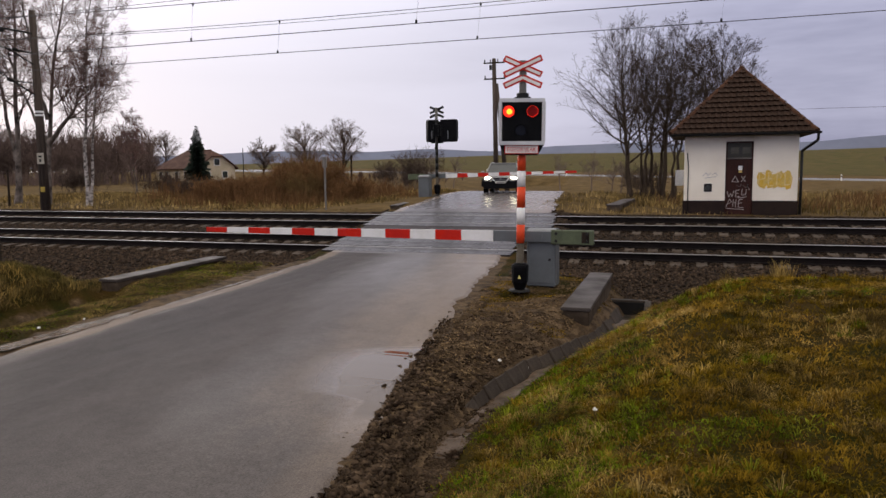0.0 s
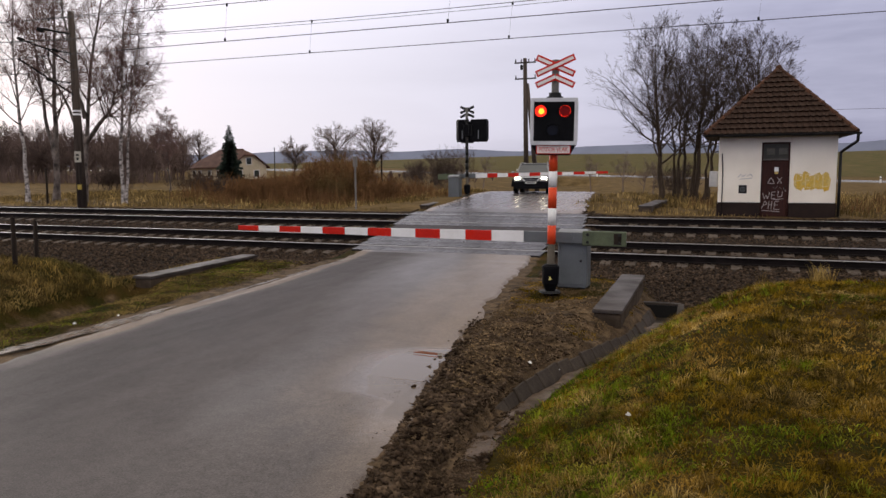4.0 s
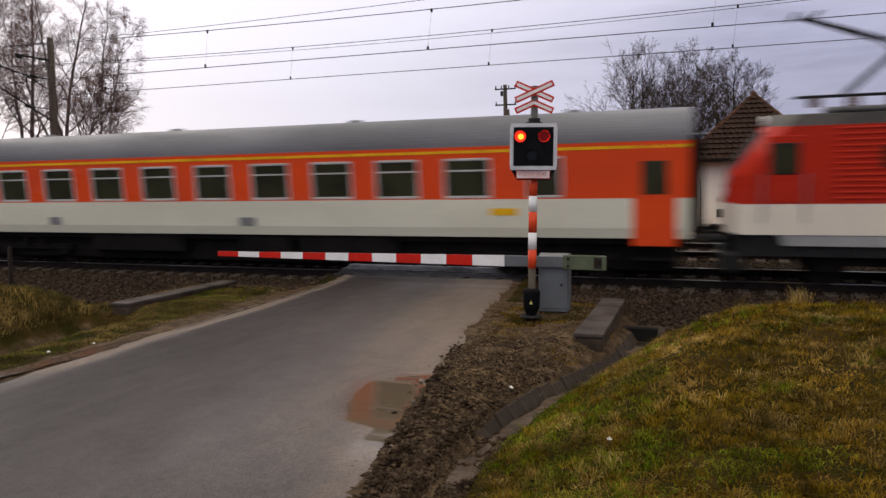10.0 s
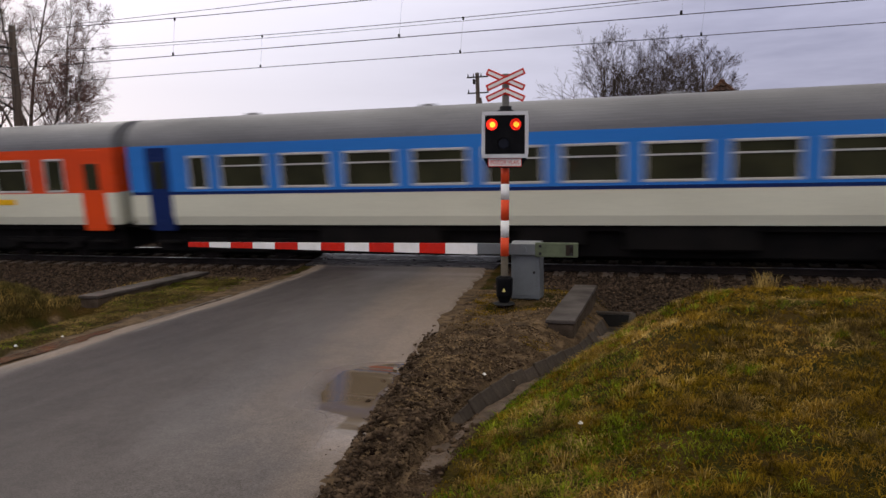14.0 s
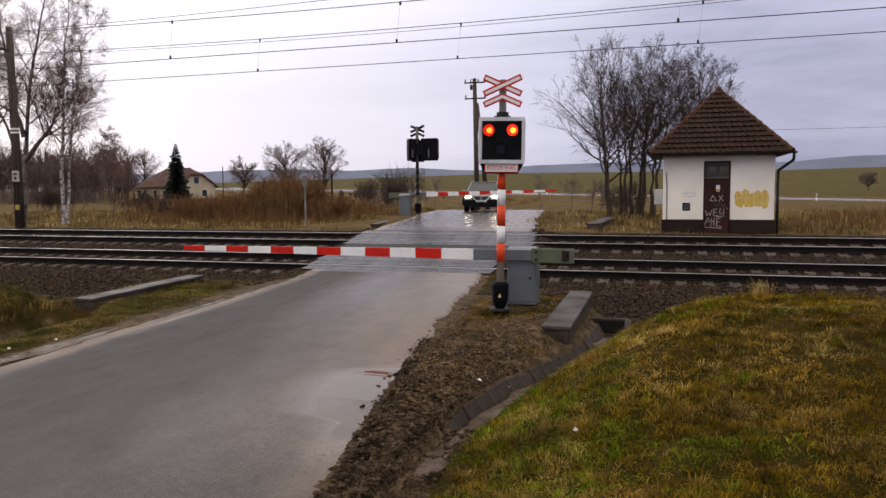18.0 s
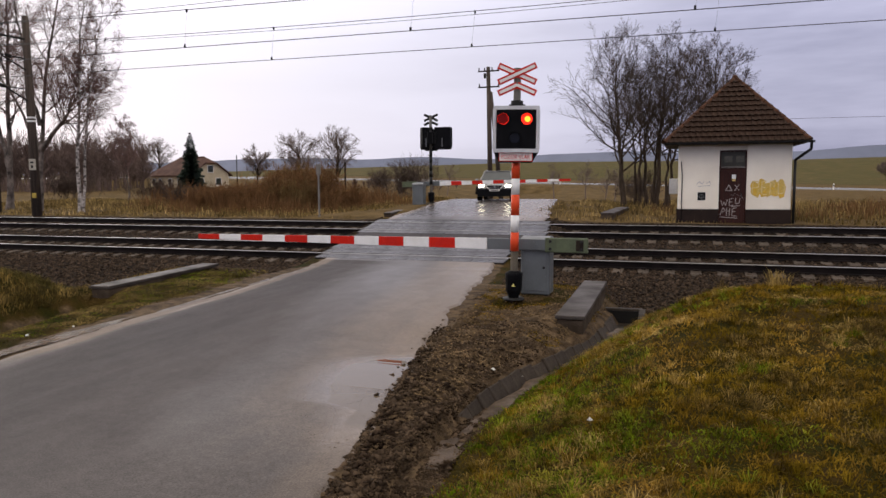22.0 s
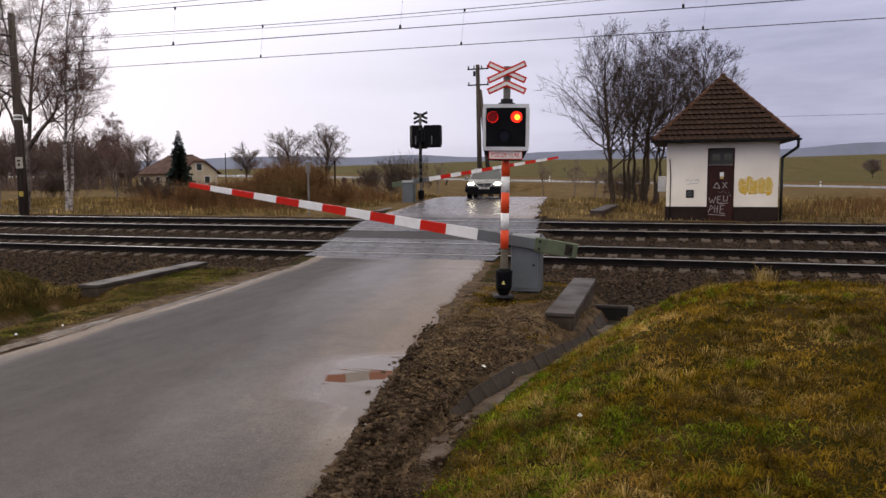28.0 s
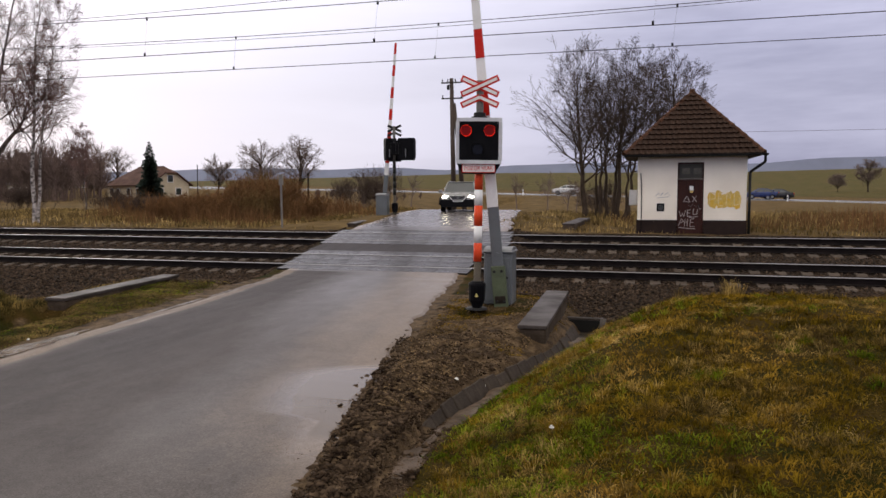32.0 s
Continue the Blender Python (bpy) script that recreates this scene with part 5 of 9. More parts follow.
def build_barrier(name, m, length, label):
    """Drive cabinet, boom with red and white bands on a grey root, green counterweight arm. The boom turns about its axle."""
    b = thing(name, m, label, "barrier", "barriers")
    cab = part("drive_cabinet", Geo().box(-0.275, 0.275, 0.06, 0.5, 0.03, 1.02, 0.02), GREY_PAINT, b, "grey steel drive cabinet")
    lid = Geo()
    lid.box(-0.30, 0.30, 0.03, 0.53, 1.02, 1.06, 0.015)
    prof = [(0.28 + 0.235 * math.cos(math.pi * q / 8), 1.06 + 0.07 * math.sin(math.pi * q / 8)) for q in range(8, -1, -1)][::-1]
    lid.prism(prof, "x", -0.27, 0.27)
    part("cabinet_lid", lid, GREY_STEEL, cab)
    part("cabinet_door", Geo().box(-0.225, 0.225, 0.045, 0.062, 0.1, 0.93, 0.01), GREY_PAINT, cab)
    part("door_lock", Geo().cyl((0.17, 0.045, 0.55), (0.17, 0.025, 0.55), 0.025, n=10), BLACK_METAL, cab)
    for x in (-0.2, 0.2):
        for y in (0.12, 0.42):
            part("anchor_bolt", Geo().cyl((x, y, -0.12), (x, y, 0.03), 0.035, n=8), BLACK_METAL, b)
    part("footing", Geo().box(-0.38, 0.38, -0.06, 0.62, -0.42, -0.03, 0.03), CONCRETE_DARK, b)
    boom = part("boom", Geo().box(-0.95, 0.22, -0.055, 0.0, -0.105, 0.105, 0.01), GREY_PAINT, b, "red and white striped boom on a grey root")
    part("axle", Geo().cyl((0, -0.07, 0), (0, 0.08, 0), 0.05, n=16), GREY_PAINT, boom)
    # tapered bands from root to tip
    x, i = -0.903, 0
    tip = -length
    h_at = lambda q: 0.105 - 0.055 * (q + 0.9) / (tip + 0.9)
    step = (length - 0.903 - 0.638) / 11
    while x > tip + 0.05:
        x2 = max(tip, x - (step if i else 0.638))
        h0, h1 = h_at(x), h_at(x2)
        g = Geo().add([(x, -0.075, -h0), (x, -0.075, h0), (x, -0.02, h0), (x, -0.02, -h0), (x2, -0.07, -h1), (x2, -0.07, h1), (x2, -0.025, h1), (x2, -0.025, -h1)],
                      [(0, 1, 2, 3), (7, 6, 5, 4), (0, 4, 5, 1), (1, 5, 6, 2), (2, 6, 7, 3), (3, 7, 4, 0)])
        part("band", g, (WHITE_PAINT, RED_PAINT)[i % 2], boom, ("white band", "red band")[i % 2])
        x, i = x2, i + 1
    arm = Geo()
    arm.box(0.21, 1.0, -0.075, 0.0, -0.135, 0.135, 0.012)
    cw = part("counterweight", arm, GREEN_PAINT, boom, "olive green counterweight arm")
    part("end_plate", Geo().box(0.78, 0.92, -0.082, -0.07, -0.10, 0.10, 0.004), WOOD_DARK, cw, "dark brown end plate")
    for px, pz in ((0.31, 0.07), (0.31, -0.07), (0.88, 0.07), (0.88, -0.07)):
        part("bolt", Geo().cyl((px, -0.074, pz), (px, -0.098, pz), 0.028, n=8), BLACK_METAL, cw)
    BOOMS.append(boom)
    return b


build_hut()
signal_near = build_signal("crossing_signal", pose(-3.04, 13.3, -0.13, 0, 0.9, 10))
signal_far = build_signal("crossing_signal_far", pose(-11.88, 33.9, 0.87, 0, 0, 186), False)
for px, pw, turn in ((-0.62, 0.42, -8), (0.27, 0.19, 35)):
    sp = part("side_panel", Geo().add([(x * pw, y, z) for y in (-0.16, 0.12) for x, z in ((-1, 2.72), (-0.86, 2.56), (0.86, 2.56), (1, 2.72), (1, 3.52), (0.9, 3.62), (-0.9, 3.62), (-1, 3.52))],
                        [tuple(range(8)), tuple(range(15, 7, -1))] + [(i, i + 8, (i + 1) % 8 + 8, (i + 1) % 8) for i in range(8)]), BLACK_PLASTIC, signal_far, "black back of a second lamp board")
    sp.matrix_local = pose(px, 0.05, 0, 0, 0, turn)
    part("panel_rib", Geo().box(-0.02, 0.02, 0.12, 0.15, 2.7, 3.1, 0.005), GREY_STEEL, sp)
build_barrier("barrier", pose(-2.715, 13.62, -0.13), 7.40, "lowering barrier with a red and white boom beside the road")
build_barrier("barrier_far", pose(-12.45, 34.05, 0.72, 0, 0, 180), 7.28, "far barrier with a red and white boom")


# ---- concrete walls of the ditch crossings, drain ----
PARAPET_SIDE = mat("stained_concrete", (0.085, 0.062, 0.042), (0.035, 0.025, 0.017), spec=0.1, big=2.5, fine=40, rough=0.7, bump=0.4, dist=0.01)


def parapet(name, x0, y0, x1, y1, z, w, drop, label):
    """A low wall: a wet concrete cap on a muddy body."""
    d = Vector((x1 - x0, y1 - y0, 0))
    t = thing(name, pose((x0 + x1) / 2, (y0 + y1) / 2, z, 0, 0, math.degrees(math.atan2(d.y, d.x))), label, "parapet", "ditch parapets")
    L = d.length / 2
    part("cap", Geo().box(-L, L, -w / 2, w / 2, -0.06, 0.0, 0.01), CONCRETE_WET, t, "wet flat concrete cap")
    part("wall_body", Geo().box(-L + 0.03, L - 0.03, -w / 2 + 0.025, w / 2 - 0.025, -drop, -0.058, 0.02), PARAPET_SIDE, t, "brown-stained concrete body")
    return t


parapet("parapet", -1.68, 11.2, -1.76, 15.15, 0.0, 0.46, 0.5, "low concrete parapet with a wet flat top")
parapet("parapet", -11.2, 11.75, -11.42, 15.75, 0.0, 0.46, 0.6, "long low concrete parapet on the grass")
parapet("parapet", -11.55, 27.6, -12.6, 33.4, 0.70, 0.34, 0.7, "low concrete parapet beyond the track")
parapet("parapet", -2.9, 28.1, -2.75, 33.6, 0.74, 0.5, 0.7, "low concrete parapet beyond the track")

culvert = thing("culvert_mouth", pose(-1.2, 14.3, -0.72), "square concrete culvert mouth at the end of the drain", "culvert")
part("head_wall", Geo().box(-0.36, 0.42, 0.12, 0.26, 0.02, 0.3, 0.02), CONCRETE_DARK, culvert)
part("wing_wall", Geo().prism([(-0.55, 0.0), (0.15, 0.0), (0.15, 0.3), (-0.55, 0.16)], "x", -0.46, -0.36), CONCRETE_DARK, culvert)
part("wing_wall", Geo().prism([(-0.35, 0.0), (0.15, 0.0), (0.15, 0.3), (-0.35, 0.18)], "x", 0.36, 0.47), CONCRETE_DARK, culvert)
part("apron", Geo().box(-0.36, 0.36, -0.5, 0.12, -0.06, 0.02, 0.01), CONCRETE_DARK, culvert)
part("sill", Geo().box(-0.2, 0.24, -0.62, -0.5, -0.06, 0.04, 0.01), CONCRETE, culvert, "pale concrete sill")
# near-black slab set in the opening for the shade inside the culvert
part("mouth_shade", Geo().box(-0.34, 0.35, 0.09, 0.14, 0.022, 0.26), mat("culvert_shade", (0.008, 0.007, 0.006), rough=0.9), culvert)

lining = thing("drain_lining", pose(0, 0, 0), "row of tilted concrete slabs lining the drain", "drain")
SLAB = mat("silty_concrete", (0.062, 0.048, 0.037), (0.024, 0.018, 0.013), spec=0.12, big=3, fine=40, rough=0.7, bump=0.4, dist=0.01, vary=0.2)
slab_me = Geo().box(-0.16, 0.155, -0.025, 0.025, -0.06, 0.175, 0.012).mesh("lining_slab", SLAB)
yy = 6.7
while yy < 13.4:
    xa, xb = float(ditch_x(yy)), float(ditch_x(yy + 0.33))
    o = part("lining_slab", slab_me, SLAB, lining)
    ang = math.degrees(math.atan2(0.33, xb - xa))
    k = random.uniform(-1, 1)
    o.matrix_local = pose((xa + xb) / 2 - 0.09, yy + 0.16, float(np.interp(yy, (6, 9, 13.9), (-0.33, -0.47, -0.56))), 0, 0, ang) @ pose(0, 0.02 * k, 0.02 * random.uniform(-1, 1) - 0.09 * float(smooth01(8.4, 6.6, yy)), -33 + 6 * k, 2.5 * random.uniform(-1, 1), 2.5 * k)
    yy += 0.325

# ---- the express train ----
SPEED = 28.35
TRAIN = []
LEAN_DEG = math.degrees(math.atan(CANT))
ROOF_GREY = mat("grey_coach_roof", (0.19, 0.19, 0.195), (0.13, 0.13, 0.135), big=0.7, rough=0.45, bump=0.05, stretch=(0.3, 1, 1), spec=0.1)
ROOF_NAVY = mat("navy_coach_roof", (0.05, 0.06, 0.12), (0.038, 0.045, 0.09), big=0.7, rough=0.35, bump=0.05, stretch=(0.3, 1, 1), spec=0.1)
ROOF_RED = mat("red_coach_roof", (0.47, 0.056, 0.03), (0.36, 0.045, 0.026), big=0.7, rough=0.4, bump=0.05, stretch=(0.3, 1, 1), spec=0.1)
PAINT_ORANGE = mat("orange_red_coach_paint", (0.72, 0.075, 0.016), (0.62, 0.062, 0.016), big=0.7, rough=0.3, bump=0.03, stretch=(0.3, 1, 1), grain=0.06, spec=0.1)
PAINT_CREAM = mat("pale_grey_coach_paint", (0.66, 0.645, 0.50), (0.56, 0.545, 0.42), big=0.6, rough=0.35, bump=0.03, stretch=(0.3, 1, 1), grain=0.06, spec=0.1)
PAINT_NAVY = mat("dark_blue_coach_paint", (0.014, 0.028, 0.11), (0.011, 0.022, 0.085), big=0.7, rough=0.25, bump=0.02, stretch=(0.3, 1, 1), grain=0.05, spec=0.1)
PAINT_BLUE = mat("light_blue_coach_paint", (0.042, 0.21, 0.60), (0.036, 0.18, 0.53), big=0.7, rough=0.25, bump=0.02, stretch=(0.3, 1, 1), grain=0.05, spec=0.1)
PAINT_MIDBLUE = mat("blue_coach_paint", (0.035, 0.19, 0.55), (0.03, 0.16, 0.48), big=0.7, rough=0.28, bump=0.02, stretch=(0.3, 1, 1), grain=0.05, spec=0.1)
PAINT_GREYBAND = mat("grey_window_band_paint", (0.30, 0.32, 0.27), (0.24, 0.255, 0.22), big=0.7, rough=0.3, bump=0.02, grain=0.05, spec=0.1)
PAINT_YELLOW = mat("yellow_line_paint", (0.85, 0.47, 0.015), rough=0.35, bump=0.02, spec=0.1)
PAINT_LOCO = mat("red_locomotive_paint", (0.46, 0.028, 0.013), (0.38, 0.024, 0.012), big=0.6, rough=0.32, bump=0.03, stretch=(0.3, 1, 1), grain=0.06, spec=0.1)
PAINT_LOCO_CREAM = mat("cream_locomotive_paint", (0.78, 0.71, 0.56), (0.70, 0.63, 0.50), big=0.6, rough=0.35, bump=0.03, grain=0.06, spec=0.1)
UNDER = mat("underframe_grime", (0.006, 0.0055, 0.005), (0.012, 0.010, 0.009), big=2, rough=0.85, bump=0.2, spec=0.08)
FRAME_PALE = mat("pale_window_frame", (0.72, 0.71, 0.67), rough=0.35, bump=0.02)
FRAME_LIGHT = mat("light_window_frame", (0.52, 0.51, 0.47), rough=0.35, bump=0.02)
FRAME_GREY = mat("aluminium_window_frame", (0.30, 0.30, 0.29), rough=0.35, metal=0.5, bump=0.02)
COACH_GLASS = mat("coach_glass", (0.04, 0.04, 0.022), (0.018, 0.018, 0.012), big=0.9, rough=0.08, rvar=0.03, bump=0.0, spec=0.25, grain=0.15)
DINING_GLASS = mat("dining_coach_glass", (0.17, 0.128, 0.095), (0.055, 0.04, 0.028), big=1.6, fine=9, rough=0.1, rvar=0.03, bump=0.0, spec=0.2, grain=0.3)
LAMP_GLOW = mat("warm_lamp_glow", (1.0, 0.42, 0.08), (0.8, 0.3, 0.06), rough=0.5, bump=0.0, glow=0.7)
CABIN_WARM = mat("window_blind", (0.22, 0.20, 0.13), (0.15, 0.13, 0.09), rough=0.6)


def bogie(parent, x, label="dark bogie"):
    b = Geo()
    for s in (-1, 1):
        b.box(x - 1.65, x + 1.65, s * 1.02 - 0.07, s * 1.02 + 0.07, 0.48, 0.66, 0.03)
        for w in (-1.25, 1.25):
            b.box(x + w - 0.2, x + w + 0.2, s * 1.06 - 0.1, s * 1.06 + 0.1, 0.32, 0.6, 0.04)
        b.cyl((x - 0.35, s * 1.03, 0.5), (x - 0.35, s * 1.03, 0.95), 0.13, n=10).cyl((x + 0.35, s * 1.03, 0.5), (x + 0.35, s * 1.03, 0.95), 0.13, n=10)
    b.box(x - 0.5, x + 0.5, -1.0, 1.0, 0.45, 0.8, 0.05)
    o = part("bogie", b, UNDER, parent, label)
    for w in (-1.25, 1.25):
        g = Geo()
        for s in (-0.7535, 0.7535):
            g.cyl((x + w, s - 0.07, 0.46), (x + w, s + 0.07, 0.46), 0.46, n=24)
        g.cyl((x + w, -0.75, 0.46), (x + w, 0.75, 0.46), 0.08, n=8)
        part("wheelset", g, RAIL_RUST, o)


def coach(name, label, length, roof, upper, lower, windows, doors, lines=(), frame=FRAME_GREY, win_z=(2.13, 3.08), split=2.07, skirt=1.1, roof_z=3.40, door_mat=None, door_foot=0.92, blinds=0.3, badge=(), seed=1, pane=COACH_GLASS, lamps=()):
    """A coach, front end at x = 0, body towards -x. windows and doors: (centre, width)."""
    c = thing(name, pose(0, 0, 0), label, "passenger coach", "coaches of the train")
    L = length - 0.55
    x1, x0 = -0.27, -0.27 - L
    W = 1.41
    wz0, wz1 = win_z
    low = [(-W + 0.05, skirt), (W - 0.05, skirt), (W, skirt + 0.25), (W, split), (-W, split), (-W, skirt + 0.25)]
    part("lower_body", Geo().prism(low, "x", x0, x1), lower, c, "pale lower side")
    # upper side between the windows
    opens = sorted([(cx - w / 2, cx + w / 2) for cx, w in windows])
    up = Geo()
    for s in (-1, 1):
        ya, yb = sorted((s * (W - 0.004), s * (W - 0.07)))
        up.box(x0, x1, ya, yb, split, wz0)
        up.box(x0, x1, ya, yb, wz1, roof_z)
        edge = x0
        for a, b in opens:
            if a > edge:
                up.box(edge, a, ya, yb, wz0, wz1)
            edge = b
        up.box(edge, x1, ya, yb, wz0, wz1)
    up.box(x0, x0 + 0.06, -W + 0.07, W - 0.07, split, roof_z)
    up.box(x1 - 0.06, x1, -W + 0.07, W - 0.07, split, roof_z)
    part("upper_body", up, upper, c, "coloured upper side")
    # solid near-black block in place of the unlit inside of the coach
    part("dark_core", Geo().box(x0 + 0.1, x1 - 0.1, -W + 0.22, W - 0.22, split + 0.002, roof_z), mat(name + "_dark_core", (0.022, 0.02, 0.016), (0.04, 0.034, 0.025), big=1.2, rough=0.8), c)
    arc = [(W - 0.01) * math.cos(math.pi * i / 28) ** 0.72 for i in range(14)]
    rise = [(4.15 - roof_z) * math.sin(math.pi * i / 28) ** 0.9 for i in range(14)]
    crown = [(a, roof_z + b) for a, b in zip(arc, rise)] + [(0.0, 4.15)] + [(-a, roof_z + b) for a, b in zip(arc[::-1], rise[::-1])]
    rf = part("roof", Geo().prism(crown, "x", x0, x1), roof, c, "rounded roof", False)
    if roof is ROOF_RED:
        for a, b in ((-1.30, 3.69), (-1.10, 3.88), (-0.8, 4.03)):
            part("roof_rib", Geo().box(x0 + 0.02, x1 - 0.02, a - 0.02, a + 0.02, b - 0.02, b + 0.025), roof, rf)
    for q in (0.14, 0.36, 0.62, 0.88):
        part("roof_vent", Geo().cyl((x0 + L * q, 0.0, 4.12), (x0 + L * q, 0.0, 4.21), 0.26, 0.18, 12), roof, rf)
    rng = random.Random(seed)
    zm = (wz0 + wz1) / 2
    for cx, w in windows:
        for s in (-1, 1):
            fr = Geo()
            ya, yb = sorted((s * (W + 0.006), s * (W - 0.05)))
            fr.box(cx - w / 2 - 0.03, cx - w / 2 + 0.03, ya, yb, wz0 - 0.03, wz1 + 0.03, 0.01)
            fr.box(cx + w / 2 - 0.03, cx + w / 2 + 0.03, ya, yb, wz0 - 0.03, wz1 + 0.03, 0.01)
            fr.box(cx - w / 2, cx + w / 2, ya, yb, wz0 - 0.035, wz0 + 0.03, 0.01)
            fr.box(cx - w / 2, cx + w / 2, ya, yb, wz1 - 0.03, wz1 + 0.035, 0.01)
            if w > 0.9 and frame is not FRAME_PALE:
                fr.box(cx - w / 2, cx + w / 2, ya + 0.01, yb - 0.01, wz1 - 0.30, wz1 - 0.26)
            wd = part("window", fr, frame, c, "framed coach window")
            ya, yb = sorted((s * (W - 0.03), s * (W - 0.042)))
            part("pane", Geo().box(cx - w / 2, cx + w / 2, ya, yb, wz0, wz1), pane, wd)
            if s < 0 and cx in lamps:
                part("table_lamp", Geo().box(cx - 0.3, cx + 0.22, -W + 0.02, -W + 0.032, wz0 + 0.22, wz0 + 0.26).box(cx - 0.24, cx + 0.12, -W + 0.02, -W + 0.032, wz0 + 0.31, wz0 + 0.345), LAMP_GLOW, wd, "warm lamp seen through the pane")
            if s < 0 and rng.random() < blinds:
                k = rng.uniform(0.25, 0.7)
                part("blind", Geo().box(cx - w / 2 + 0.05, cx + w / 2 - 0.05, -W + 0.055, -W + 0.07, wz1 - (wz1 - wz0) * k, wz1 - 0.02), CABIN_WARM, wd, "drawn window blind")
    for cx, w in doors:
        for s in (-1, 1):
            ya, yb = sorted((s * (W + 0.004), s * (W - 0.05)))
            dr = part("door", Geo().box(cx - w / 2, cx + w / 2, ya, yb, door_foot, roof_z - 0.05, 0.015), door_mat or upper, c, "entrance door")
            ya, yb = sorted((s * (W + 0.012), s * (W - 0.02)))
            part("door_pane", Geo().box(cx - w * 0.3, cx + w * 0.3, ya, yb, 2.15, 2.95, 0.02), COACH_GLASS, dr)
            ya, yb = sorted((s * 1.35, s * 1.05))
            part("footstep", Geo().box(cx - w / 2, cx + w / 2, ya, yb, 0.55, 0.6, 0.01), UNDER, dr)
    for z0, z1, m in lines:
        for s in (-1, 1):
            ya, yb = sorted((s * (W + 0.004), s * (W - 0.006)))
            part("stripe", Geo().box(x0 + 0.01, x1 - 0.01, ya, yb, z0, z1), m, c)
    for cx, w, z0, z1, m in badge:
        part("marking", Geo().box(cx - w / 2, cx + w / 2, -W - 0.006, -W + 0.001, z0, z1, 0.002), m, c)
    un = Geo()
    # full-length dark block, deepened to fill in the shade beneath the floor
    un.box(x0 + 0.3, x1 - 0.3, -0.95, 0.95, 0.22, skirt, 0.05)
    for xa, xb, zb in ((x0 + 6.0, x0 + 9.5, 0.5), (x1 - 10.5, x1 - 7.5, 0.45), (x0 + 11.5, x0 + 13.2, 0.55)):
        part("equipment_box", Geo().box(xa, xb, -1.28, 1.28, zb, skirt - 0.004, 0.06), UNDER, c)
    un.box(x0 + 0.05, x1 - 0.05, -1.2, 1.2, skirt - 0.18, skirt, 0.02)
    part("underframe", un, UNDER, c, "grimy underframe with a dark block for the shade beneath the floor")
    bogie(c, x0 + 3.3)
    bogie(c, x1 - 3.3)
    for xa, xb in ((x1, x1 + 0.27), (x0 - 0.27, x0)):
        fold = [(xa + (xb - xa) * i / 8, 0.75 - 0.09 * (i % 2)) for i in range(9)]
        part("gangway", Geo().prism(fold + [(x, -y) for x, y in fold[::-1]], "z", 1.2, 3.5), BLACK_METAL, c, "black folded gangway bellows")
        for y in (-0.87, 0.87):
            part("buffer", Geo().cyl((xa, y, 1.05), (xb, y, 1.05), 0.1, n=10), BLACK_METAL, c)
    return c


